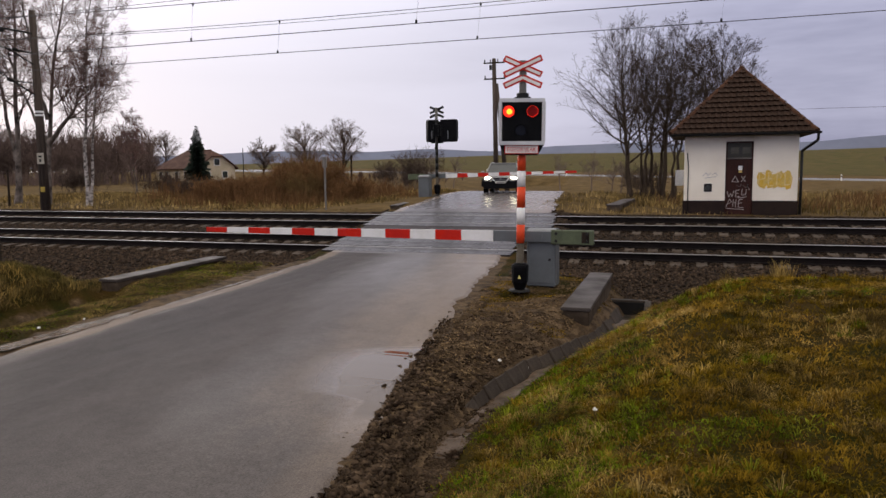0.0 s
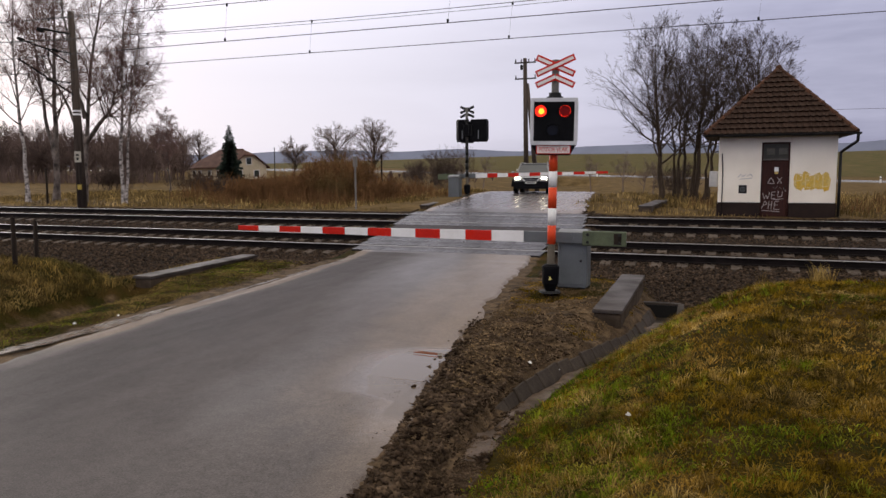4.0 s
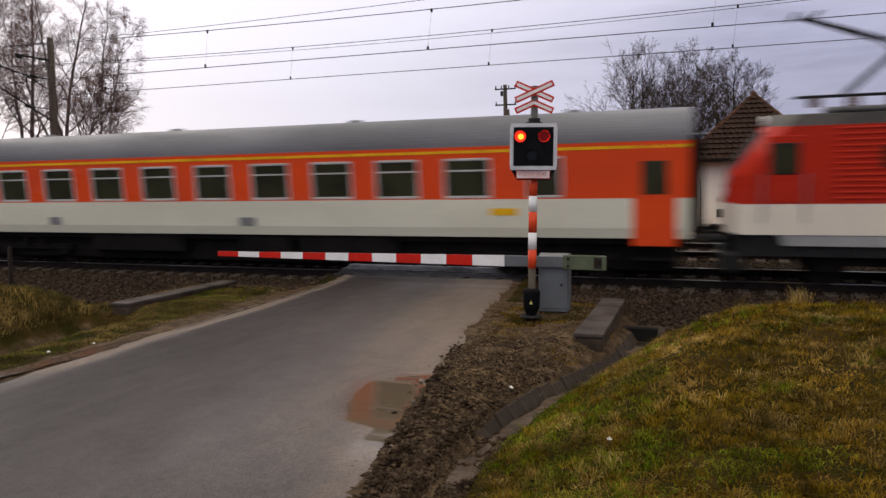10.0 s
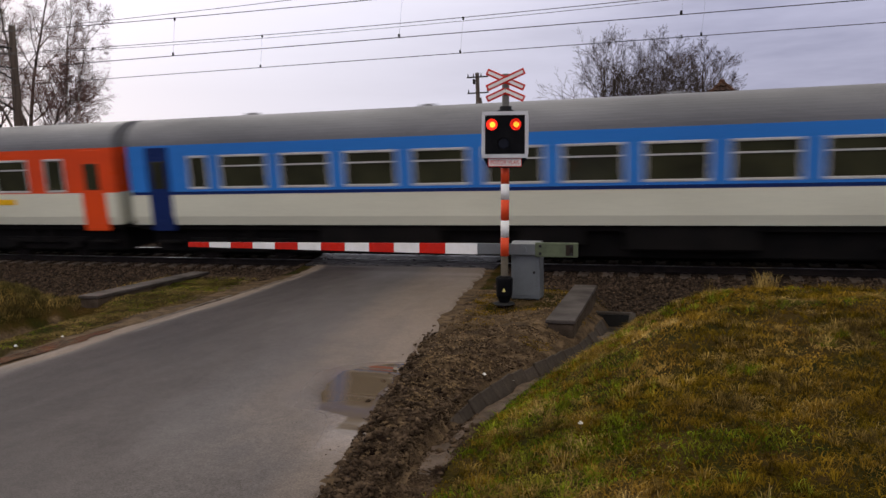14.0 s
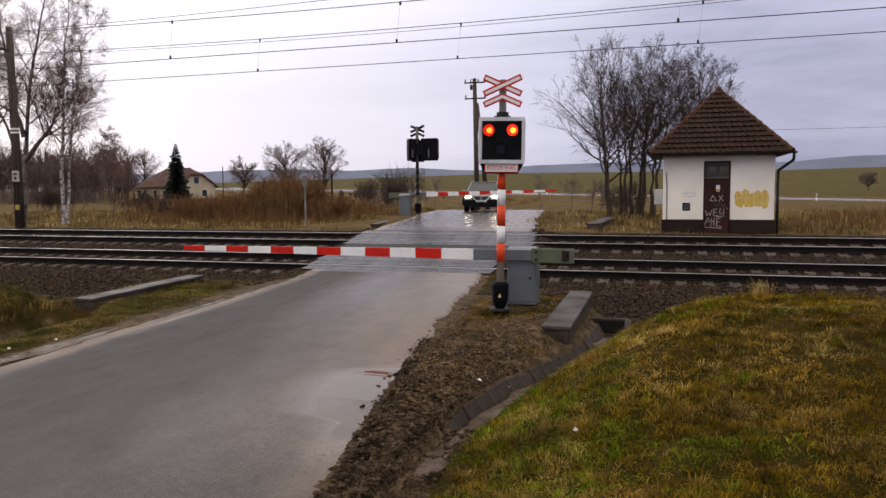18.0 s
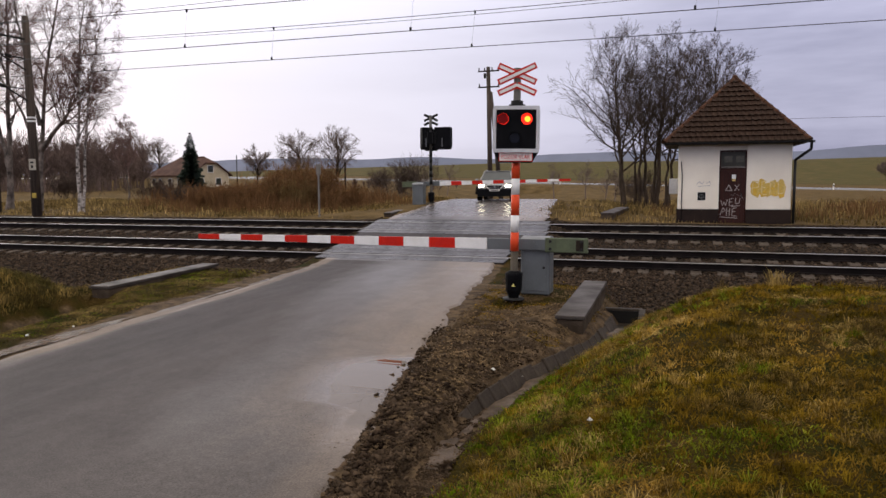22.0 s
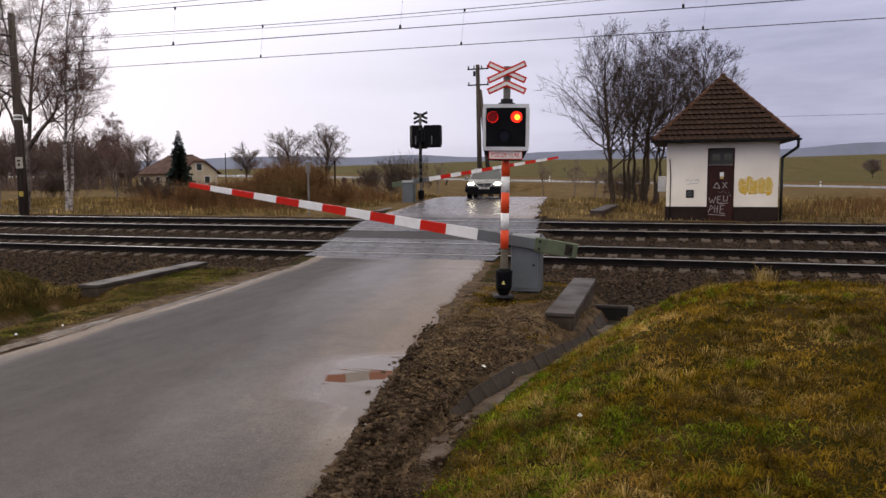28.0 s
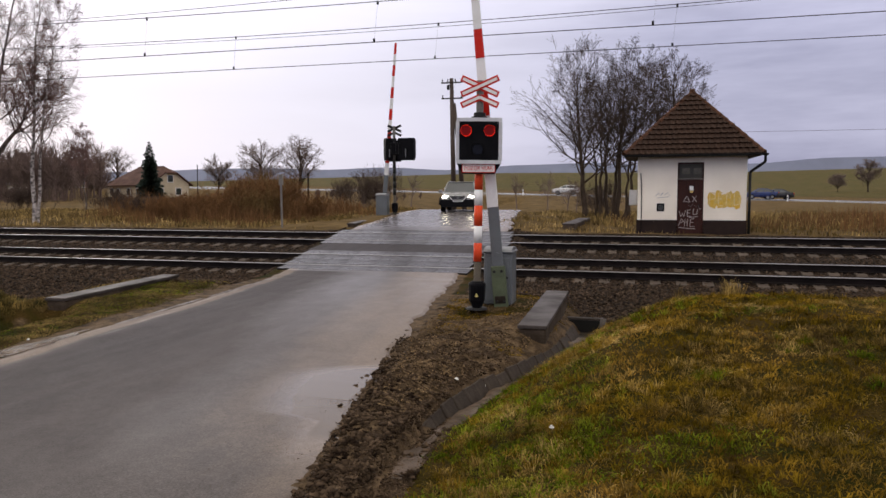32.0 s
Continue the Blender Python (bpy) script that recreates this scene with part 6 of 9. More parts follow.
def locomotive():
    """Box-shaped electric locomotive, x = 0 at the tail buffers, front at +x."""
    lo = thing("electric_locomotive", pose(0, 0, 0), "red and cream electric locomotive with pantographs", "locomotive")
    L, W = 16.35, 1.46
    xa, xb = 0.35, L - 0.15
    # side view of one end: sloped windscreen over an upright nose

    def hull(z0, z1, m, name, w=W, nose=(0.0, 0.0), label=""):
        n0, n1 = nose
        ring = lambda n, z: [(xa + n + 0.34, -w, z), (xb - n - 0.34, -w, z), (xb - n, -w + 0.5, z), (xb - n, w - 0.5, z), (xb - n - 0.34, w, z), (xa + n + 0.34, w, z), (xa + n, w - 0.5, z), (xa + n, -w + 0.5, z)]
        g = Geo().add(ring(n0, z0) + ring(n1, z1), [tuple(range(7, -1, -1)), tuple(range(8, 16))] + [(i, (i + 1) % 8, 8 + (i + 1) % 8, 8 + i) for i in range(8)])
        return part(name, g, m, lo, label)

    hull(0.98, 1.23, mat("grey_locomotive_skirt", (0.34, 0.34, 0.32), (0.27, 0.27, 0.25), rough=0.45), "skirt", W - 0.02, (1.0, 0.9), "grey lower skirt")
    hull(0.72, 1.228, BLACK_METAL, "buffer_beam", W - 0.12, (0.06, 0.03), "black buffer beam")
    hull(1.23, 1.92, PAINT_LOCO_CREAM, "cream_band", W, (0.03, 0.0), "cream band")
    hull(1.92, 2.55, PAINT_LOCO, "nose_band", W, (0.0, 0.12))
    cab = hull(2.55, 3.62, PAINT_LOCO, "upper_body", W, (0.12, 0.95), "red body with pressed ribs")
    hull(3.62, 3.86, mat("grey_locomotive_roof", (0.13, 0.122, 0.105), (0.085, 0.08, 0.07), big=1.0, rough=0.6, spec=0.1), "roof_edge", W - 0.05, (0.95, 1.15), "grey roof edge")
    rib = Geo()
    for i in range(13):
        z = 2.02 + i * 0.125
        for s in (-1, 1):
            ya, yb = sorted((s * (W + 0.022), s * (W - 0.01)))
            rib.box(2.6, L - 2.5, ya, yb, z, z + 0.05, 0.012)
    part("pressed_ribs", rib, PAINT_LOCO, cab, "horizontal pressed ribs")
    for x in (1.6, 14.9):
        for s in (-1, 1):
            ya, yb = sorted((s * (W + 0.012), s * (W - 0.02)))
            dr = part("cab_door", Geo().box(x - 0.36, x + 0.36, ya, yb, 1.95, 3.42, 0.01), PAINT_LOCO, cab, "flat red cab door")
            part("handrail", Geo().cyl((x - 0.44, s * (W + 0.04), 1.5), (x - 0.44, s * (W + 0.04), 2.6), 0.018, n=6).cyl((x + 0.44, s * (W + 0.04), 1.5), (x + 0.44, s * (W + 0.04), 2.6), 0.018, n=6), GREY_STEEL, dr)
    # windows: cab side, engine room
    for x, w, z0, z1 in ((1.6, 0.5, 2.62, 3.22), (3.85, 0.62, 2.72, 3.12), (7.1, 0.66, 2.72, 3.12), (9.1, 0.72, 2.72, 3.2), (12.45, 0.95, 2.74, 3.12), (14.9, 0.72, 2.55, 3.35)):
        for s in (-1, 1):
            ya, yb = sorted((s * (W + 0.03), s * (W - 0.03)))
            o = part("side_window", Geo().box(x - w / 2 - 0.05, x + w / 2 + 0.05, ya, yb, z0 - 0.05, z1 + 0.05, 0.02), BLACK_METAL, cab)
            ya, yb = sorted((s * (W + 0.034), s * (W - 0.02)))
            part("pane", Geo().box(x - w / 2, x + w / 2, ya, yb, z0, z1), COACH_GLASS, o)
    for e, s in ((xb, 1), (xa, -1)):
        g = Geo()
        for ya, yb in ((-0.94, -0.05), (0.05, 0.94)):
            n0, n1 = 0.12 + 0.83 * (2.68 - 2.55) / 1.07, 0.12 + 0.83 * (3.48 - 2.55) / 1.07
            p = [(e - s * n0 + s * 0.012, ya, 2.68), (e - s * n0 + s * 0.012, yb, 2.68), (e - s * n1 + s * 0.012, yb, 3.48), (e - s * n1 + s * 0.012, ya, 3.48)]
            q = [(x - s * 0.04, y, z) for x, y, z in p]
            g.add(p + q, [(0, 1, 2, 3) if s > 0 else (3, 2, 1, 0), (0, 4, 5, 1), (1, 5, 6, 2), (2, 6, 7, 3), (3, 7, 4, 0)])
        part("windscreen", g, glass("windscreen", (0.10, 0.11, 0.13), 0.08), cab, "sloped windscreen")
        lens = mat("headlamp_glass", (0.75, 0.74, 0.7), rough=0.15, bump=0, glow=0.7 if s > 0 else 0.0)
        for back, front, y, z in ((0.02, 0.05, -0.8, 2.12), (0.02, 0.05, 0.8, 2.12), (0.95, -0.85, 0, 3.72)):
            part("headlamp", Geo().cyl((e - s * back, y, z), (e + s * front, y, z), 0.13, n=14), lens, lo, "round headlamp")
        for y in (-0.87, 0.87):
            part("buffer", Geo().cyl((e - s * 0.1, y, 1.05), (e + s * 0.36, y, 1.05), 0.1, n=12).cyl((e + s * 0.35, y, 1.05), (e + s * 0.40, y, 1.05), 0.22, n=16), BLACK_METAL, lo, "black buffer")
        part("coupling_hook", Geo().box(min(e, e + s * 0.25), max(e, e + s * 0.25), -0.06, 0.06, 0.95, 1.12, 0.02), BLACK_METAL, lo)
        part("snow_plough", Geo().box(min(e - s * 0.45, e + s * 0.05), max(e - s * 0.45, e + s * 0.05), -1.3, 1.3, 0.28, 0.8, 0.08), BLACK_METAL, lo, "black plough under the buffers")
    # roof gear
    gear = Geo()
    gear.box(2.6, L - 2.6, -1.0, 1.0, 3.86, 4.0, 0.05)
    part("roof_deck", gear, mat("dark_roof_gear", (0.06, 0.058, 0.055), (0.09, 0.085, 0.08), rough=0.6), lo)
    for i in range(4):
        x = 6.1 + i * 1.06
        o = part("resistor_hood", Geo().prism([(-0.95, 3.99), (0.95, 3.99), (0.8, 4.55), (-0.8, 4.55)], "x", x, x + 1.055), mat("hood_grey", (0.13, 0.118, 0.095), (0.09, 0.083, 0.07), rough=0.6, spec=0.1), lo, "roof hood with dark louvre")
        part("louvre", Geo().box(x + 0.1, x + 0.56, -0.965, 0.965, 4.03, 4.53), BLACK_METAL, o)
    brown = mat("brown_insulator", (0.10, 0.04, 0.025), rough=0.2)
    for x in (2.3, 3.1, 4.0, 12.1, 12.9, 13.6):
        for y in (-0.55, 0.55):
            ins = Geo()
            for j in range(3):
                ins.cyl((x, y, 4.0 + j * 0.07), (x, y, 4.07 + j * 0.07), 0.09, 0.06, 10)
            part("insulator", ins, brown, lo)
    belly = Geo().add(
        [(x, y, z) for y in (-1.43, 1.43) for x, z in ((5.8, 0.80), (10.6, 0.80), (11.6, 0.985), (4.9, 0.985))], [(0, 1, 2, 3), (7, 6, 5, 4), (0, 4, 5, 1), (1, 5, 6, 2), (2, 6, 7, 3), (3, 7, 4, 0)])
    part("belly_panel", belly, mat("grey_belly", (0.27, 0.27, 0.25), (0.2, 0.2, 0.19), rough=0.5), lo, "grey belly panel between the bogies")
    # front pantograph folded, rear one raised to the wire
    fp = part("folded_pantograph", Geo().box(11.5, 14.3, -0.55, -0.47, 4.21, 4.27, 0.01).box(11.5, 14.3, 0.47, 0.55, 4.21, 4.27, 0.01).box(11.5, 11.6, -0.47, 0.47, 4.22, 4.26).box(14.2, 14.3, -0.47, 0.47, 4.22, 4.26), BLACK_METAL, lo, "folded pantograph")
    for y in (-0.5, 0.5):
        part("arm", Geo().line([(14.2, y, 4.28), (12.0, y, 4.40), (14.0, y, 4.46)], 0.03, 6), BLACK_METAL, fp)
    for x in (13.75, 14.15):
        part("collector_strip", Geo().box(x, x + 0.1, -0.85, 0.85, 4.50, 4.54, 0.01), BLACK_METAL, fp)
    rp = part("raised_pantograph", Geo().box(1.9, 4.2, -0.5, -0.42, 4.21, 4.27, 0.01).box(1.9, 4.2, 0.42, 0.5, 4.21, 4.27, 0.01).box(1.9, 2.0, -0.42, 0.42, 4.22, 4.26).box(4.1, 4.2, -0.42, 0.42, 4.22, 4.26), BLACK_METAL, lo, "raised pantograph on the wire")
    for y in (-0.45, 0.45):
        part("arm", Geo().line([(2.9, y, 4.24), (3.95, y * 0.8, 5.2), (3.7, y * 0.7, 5.4), (2.0, y * 0.35, 6.02)], 0.035, 6), BLACK_METAL, rp)
    part("knee_bar", Geo().cyl((3.95, -0.4, 5.2), (3.95, 0.4, 5.2), 0.04, n=6), BLACK_METAL, rp)
    part("head_bar", Geo().cyl((2.0, -0.5, 6.02), (2.0, 0.5, 6.02), 0.03, n=6), BLACK_METAL, rp)
    for x in (1.75, 2.18):
        part("collector_strip", Geo().box(x, x + 0.08, -0.9, 0.9, 6.03, 6.07, 0.01), BLACK_METAL, rp)
    # roof gear between the hoods and the pantographs
    for xa, xb, za in ((4.5, 5.9, 4.24), (10.6, 11.3, 4.34)):
        part("roof_box", Geo().box(xa, xb, -0.6, 0.6, 3.99, za, 0.05), BLACK_METAL, lo, "dark equipment box on the roof")
    part("busbar", Geo().line([(4.3, -0.3, 4.36), (6.2, -0.3, 4.62), (10.4, -0.3, 4.66), (12.0, -0.3, 4.42)], 0.025, 6), BLACK_METAL, lo)
    un = Geo()
    un.box(5.4, 11.1, -1.25, 1.25, 0.36, 0.97, 0.08)
    part("underframe", un, UNDER, lo)
    bogie(lo, 3.8)
    bogie(lo, L - 3.8)
    return lo


def even(first, pitch, n, w):
    return [(first - pitch * i, w) for i in range(n)]


LOCO = locomotive()
OFFS = (0.0, 24.5, 50.8, 77.4, 103.7, 128.9, 154.3, 179.8)
YEL = PAINT_YELLOW
GREYMARK = mat("grey_marking", (0.20, 0.20, 0.19), rough=0.4)
c1 = coach("coach", "orange-red and pale grey first class coach with yellow line", 24.5, ROOF_GREY, PAINT_ORANGE, PAINT_CREAM, even(-5.65, 1.935, 9, 1.18) + [(-3.65, 0.8)], [(-1.05, 1.0), (-23.2, 0.95)],
           lines=[(3.24, 3.31, YEL)], frame=FRAME_LIGHT, badge=[(-4.7, 0.7, 1.66, 1.84, YEL), (-12.3, 0.55, 1.35, 1.6, GREYMARK), (-19.5, 0.5, 1.35, 1.6, GREYMARK)], seed=2)
c2 = coach("coach", "dark blue and pale grey dining coach", 26.3, ROOF_NAVY, PAINT_NAVY, PAINT_CREAM, [(-2.55, 1.75), (-4.3, 1.6), (-6.1, 1.5), (-7.95, 1.5), (-9.75, 1.55), (-14.6, 1.7), (-21.55, 1.65), (-23.35, 1.55)], [(-25.4, 0.8)],
           lines=[(3.31, 3.40, FRAME_PALE), (2.0, 2.075, PAINT_BLUE)], frame=FRAME_PALE, win_z=(2.25, 3.12), badge=[(-5.2, 2.0, 1.48, 1.62, GREYMARK), (-2.2, 0.95, 1.68, 1.88, YEL), (-17.5, 3.4, 1.5, 1.64, GREYMARK), (-12.05, 1.1, 2.36, 2.42, FRAME_PALE), (-12.05, 1.1, 2.94, 3.0, FRAME_PALE), (-12.57, 0.06, 2.42, 2.94, FRAME_PALE), (-11.53, 0.06, 2.42, 2.94, FRAME_PALE), (-12.05, 0.62, 2.52, 2.84, mat("faded_emblem", (0.42, 0.45, 0.52), rough=0.35))], seed=3, pane=DINING_GLASS, lamps=(-2.55, -4.3, -6.1), blinds=0.0)
c3 = coach("coach", "light blue and pale grey coach with navy roof", 26.6, ROOF_NAVY, PAINT_BLUE, PAINT_CREAM, [(-2.35, 1.4), (-4.5, 1.65), (-6.5, 1.65), (-8.4, 1.55), (-10.5, 1.35), (-12.45, 1.6), (-14.6, 1.5), (-21.95, 1.4), (-23.8, 1.45)], [(-0.95, 0.8), (-18.7, 1.35), (-25.9, 0.6)],
           lines=[(3.31, 3.40, FRAME_PALE), (1.96, 2.07, PAINT_NAVY)], frame=FRAME_PALE, win_z=(2.22, 3.14), door_mat=PAINT_NAVY, badge=[(-17.2, 1.1, 2.35, 2.95, mat("pale_blue_panel", (0.16, 0.32, 0.6), rough=0.3)), (-4.3, 1.0, 1.68, 1.9, YEL), (-20.8, 1.5, 1.5, 1.64, GREYMARK)], seed=4)
c4 = coach("coach", "white coach with grey window band and red roof", 26.3, ROOF_RED, PAINT_GREYBAND, PAINT_CREAM, [(-22.95, 1.2), (-21.1, 1.15), (-19.2, 1.1), (-17.2, 1.1), (-15.35, 1.1), (-13.4, 1.1), (-11.4, 1.1), (-9.45, 1.1), (-7.45, 1.15), (-5.5, 1.15), (-3.6, 1.0)], [(-24.6, 0.9), (-2.15, 0.85)],
           lines=[(3.22, 3.40, FRAME_PALE), (1.06, 1.2, ROOF_RED)], split=1.98, win_z=(2.08, 3.02), skirt=1.02, door_mat=PAINT_GREYBAND, badge=[(-20.9, 0.9, 1.5, 1.7, GREYMARK), (-19.6, 1.0, 1.58, 1.66, GREYMARK)], seed=5)
c5 = coach("coach", "blue and pale grey coach with grey roof", 25.2, ROOF_GREY, PAINT_MIDBLUE, PAINT_CREAM, even(-3.85, 1.915, 10, 1.45) + [(-22.55, 0.6)], [(-1.08, 0.7), (-23.9, 0.8)],
           lines=[(1.98, 2.07, PAINT_NAVY)], win_z=(2.17, 3.05), door_mat=PAINT_NAVY, frame=FRAME_LIGHT, badge=[(-4.0, 0.8, 1.72, 1.92, YEL)], seed=6)
c6 = coach("coach", "orange-red and pale grey second class coach", 25.4, ROOF_GREY, PAINT_ORANGE, PAINT_CREAM, even(-4.2, 1.94, 9, 1.3) + [(-2.5, 0.7)], [(-1.1, 0.9), (-24.2, 0.9)],
           frame=FRAME_LIGHT, badge=[(-4.6, 0.9, 1.72, 1.9, YEL), (-12.6, 0.5, 1.35, 1.6, GREYMARK)], seed=7)
c7 = coach("coach", "dark blue coach at the end of the train", 25.5, ROOF_NAVY, PAINT_NAVY, PAINT_CREAM, even(-4.2, 1.94, 9, 1.3), [(-1.1, 0.9), (-24.3, 0.9)], seed=8)
TRAIN += [(LOCO, 0.2)] + [(c, 0.1 - o) for c, o in zip((c1, c2, c3, c4, c5, c6, c7), OFFS)]

# ---- plants ----
def tubes(lines, sides):
    """Tapered tubes along polylines (points n x 3, radii n) as one array mesh."""
    groups = {}
    for p, r in lines:
        groups.setdefault(len(p), []).append((p, r))
    vs, fs, base = [], [], 0
    ang = np.arange(sides) * 2 * math.pi / sides
    for n, items in groups.items():
        P = np.array([i[0] for i in items], float)
        R = np.array([i[1] for i in items], float)
        T = np.gradient(P, axis=1)
        T /= np.linalg.norm(T, axis=2, keepdims=True) + 1e-9
        ref = np.where(np.abs(T[..., 2:3]) > 0.9, np.array([1.0, 0, 0]), np.array([0, 0, 1.0]))
        U = np.cross(T, ref)
        U /= np.linalg.norm(U, axis=2, keepdims=True) + 1e-9
        V = np.cross(T, U)
        ring = P[:, :, None, :] + R[:, :, None, None] * (np.cos(ang)[None, None, :, None] * U[:, :, None, :] + np.sin(ang)[None, None, :, None] * V[:, :, None, :])
        m = len(items)
        idx = base + np.arange(m * n * sides).reshape(m, n, sides)
        a, b = idx[:, :-1, :], idx[:, 1:, :]
        fs.append(np.stack([a, np.roll(a, -1, 2), np.roll(b, -1, 2), b], -1).reshape(-1, 4))
        vs.append(ring.reshape(-1, 3))
        base += m * n * sides
    return np.concatenate(vs), np.concatenate(fs)


def grow(rng, p, d, length, r, level, spec, out, low=0.28):
    """One branch and its children. spec: per level (points, wander, children, spread degrees, length ratio, radius ratio, lift)."""
    pts, wander, kids, spread, lratio, rratio, lift = spec[level]
    P, q, dd = [p.copy()], p.copy(), d.copy()
    for i in range(pts - 1):
        dd = dd + rng.normal(0, wander, 3) + np.array([0, 0, lift])
        dd /= np.linalg.norm(dd)
        q = q + dd * length / (pts - 1)
        P.append(q.copy())
    taper = np.linspace(1, 0.35 if level < len(spec) - 1 else 0.3, pts)
    out[level].append((np.array(P), r * taper))
    if level + 1 >= len(spec):
        return
    n = max(1, int(round(kids * rng.uniform(0.8, 1.2))))
    for k in range(n):
        f = rng.uniform(low if level == 0 else 0.12, 1.0) if k else 1.0
        s = f * (pts - 1)
        i = min(pts - 2, int(s))
        at = P[i] + (P[i + 1] - P[i]) * (s - i)
        axis = rng.normal(0, 1, 3)
        base = (P[i + 1] - P[i]) / (np.linalg.norm(P[i + 1] - P[i]) + 1e-9)
        axis -= base * axis.dot(base)
        axis /= np.linalg.norm(axis) + 1e-9
        a = math.radians(spread * rng.uniform(0.6, 1.25)) * (0.5 if k == 0 else 1)
        nd = base * math.cos(a) + axis * math.sin(a)
        grow(rng, at, nd, length * lratio * rng.uniform(0.7, 1.2) * (1.15 - 0.45 * f), max(0.004, r * rratio * (1.1 - 0.5 * f)), level + 1, spec, out)


def tree(name, x, y, height, r, label, category, spec, seed, bark, twig, spread_base=0.12, group="", twig_min=0.0):
    rng = np.random.default_rng(seed)
    out = [[] for _ in spec]
    d = np.array([rng.normal(0, spread_base), rng.normal(0, spread_base), 1.0])
    grow(rng, np.zeros(3), d / np.linalg.norm(d), height * 0.62, r, 0, spec, out)
    k = height / max(P[:, 2].max() for lv in out for P, R in lv)
    out = [[(P * k, R) for P, R in lv] for lv in out]
    t = thing(name, pose(x, y, float(ground_z(x, y)) - 0.06), label, category, group)
    v, f = tubes(out[0], 9)
    part("trunk", np_mesh("trunk", v, f, bark, True), bark, t)
    for line in out[1]:
        v, f = tubes([line], 6)
        part("limb", np_mesh("limb", v, f, bark, True), bark, t)
    v, f = tubes([(P, np.maximum(R, twig_min)) for lv in out[2:] for P, R in lv], 3)
    part("crown", np_mesh("crown", v, f, twig), twig, t, "bare twigs")
    return t


STEMS = [(8, 0.05, 8, 46, 0.52, 0.5, 0.01), (6, 0.1, 8, 46, 0.55, 0.48, 0.045), (5, 0.14, 5, 42, 0.52, 0.5, 0.06), (3, 0.18, 3, 40, 0.6, 0.6, 0.05), (2, 0.2, 0, 40, 0.5, 0.6, 0.04)]
BRANCHES = [(8, 0.07, 9, 42, 0.46, 0.52, 0.05), (5, 0.10, 4, 42, 0.58, 0.6, 0.035), (4, 0.12, 3, 40, 0.6, 0.65, 0.03), (3, 0.14, 0, 36, 0.5, 0.6, 0.02)]
BIRCH_BRANCHES = [(8, 0.08, 11, 40, 0.48, 0.45, 0.07), (5, 0.12, 7, 44, 0.56, 0.5, 0.0), (4, 0.14, 4, 42, 0.62, 0.6, -0.05), (3, 0.14, 0, 35, 0.7, 0.7, -0.12)]


def stem_tree(name, x, y, stems, reach, r, kids, label, group, seed, limbs, bark, limb_bark, twig, low=0.3, twig_min=0.0045, spread=48):
    """A bare tree of bent stems. stems: lists of (dx, dz) from the foot; limbs leave each stem all round and shorten towards its top."""
    rng = np.random.default_rng(seed)
    t = thing(name, pose(x, y, float(ground_z(x, y)) - 0.08), label, "tree", group)
    fine = [[] for _ in limbs]
    for k, pts in enumerate(stems):
        u = np.linspace(0, 1, 14)
        px = np.array(pts, float)
        q = np.concatenate([[0], np.cumsum(np.hypot(np.diff(px[:, 0]), np.diff(px[:, 1])))])
        q /= q[-1]
        P = np.stack([np.interp(u, q, px[:, 0]), rng.normal(0, 0.25) * u * 1.6 + 0.05 * np.sin(7 * u + k), np.interp(u, q, px[:, 1])], 1)
        P[1:-1] = (P[:-2] + 2 * P[1:-1] + P[2:]) / 4
        P[1:] += rng.normal(0, 0.035, (13, 3))
        rk = r * (1 if k == 0 else rng.uniform(0.6, 0.95))
        R = rk * np.maximum(1 - 0.93 * u ** 0.85, 0.07) * np.where(u == 0, 1.3, 1)
        v, f = tubes([(P, R)], 9)
        part("stem" if len(stems) > 1 else "trunk", np_mesh("stem", v, f, bark, True), bark, t)
        out = [[] for _ in limbs]
        a0 = rng.uniform(0, 6.28)
        for j in range(kids):
            fr = low + (1 - low) * (j + rng.uniform(0, 1)) / kids
            i = min(12, int(fr * 13))
            at = P[i] + (P[i + 1] - P[i]) * (fr * 13 - i)
            d = P[i + 1] - P[i]
            d /= np.linalg.norm(d)
            az = a0 + 2.4 * j + rng.normal(0, 0.3)
            side = np.array([math.cos(az), math.sin(az), 0.0])
            side -= d * side.dot(d)
            side /= np.linalg.norm(side)
            a = math.radians(spread * rng.uniform(0.75, 1.2) * (1.15 - 0.5 * fr))
            grow(rng, at, d * math.cos(a) + side * math.sin(a), reach * rng.uniform(0.8, 1.15) * (1.12 - 0.72 * (fr - low) / (1 - low)), max(0.012, 0.5 * float(np.interp(fr, u, R))), 0, limbs, out)
        for line in out[0]:
            v, f = tubes([line], 5)
            part("limb", np_mesh("limb", v, f, limb_bark, True), limb_bark, t)
        for lv in range(1, len(limbs)):
            fine[lv] += out[lv]
    v, f = tubes([(P, np.maximum(R, twig_min)) for lv in fine for P, R in lv], 3)
    part("crown", np_mesh("crown", v, f, twig), twig, t, "bare twigs")
    return t


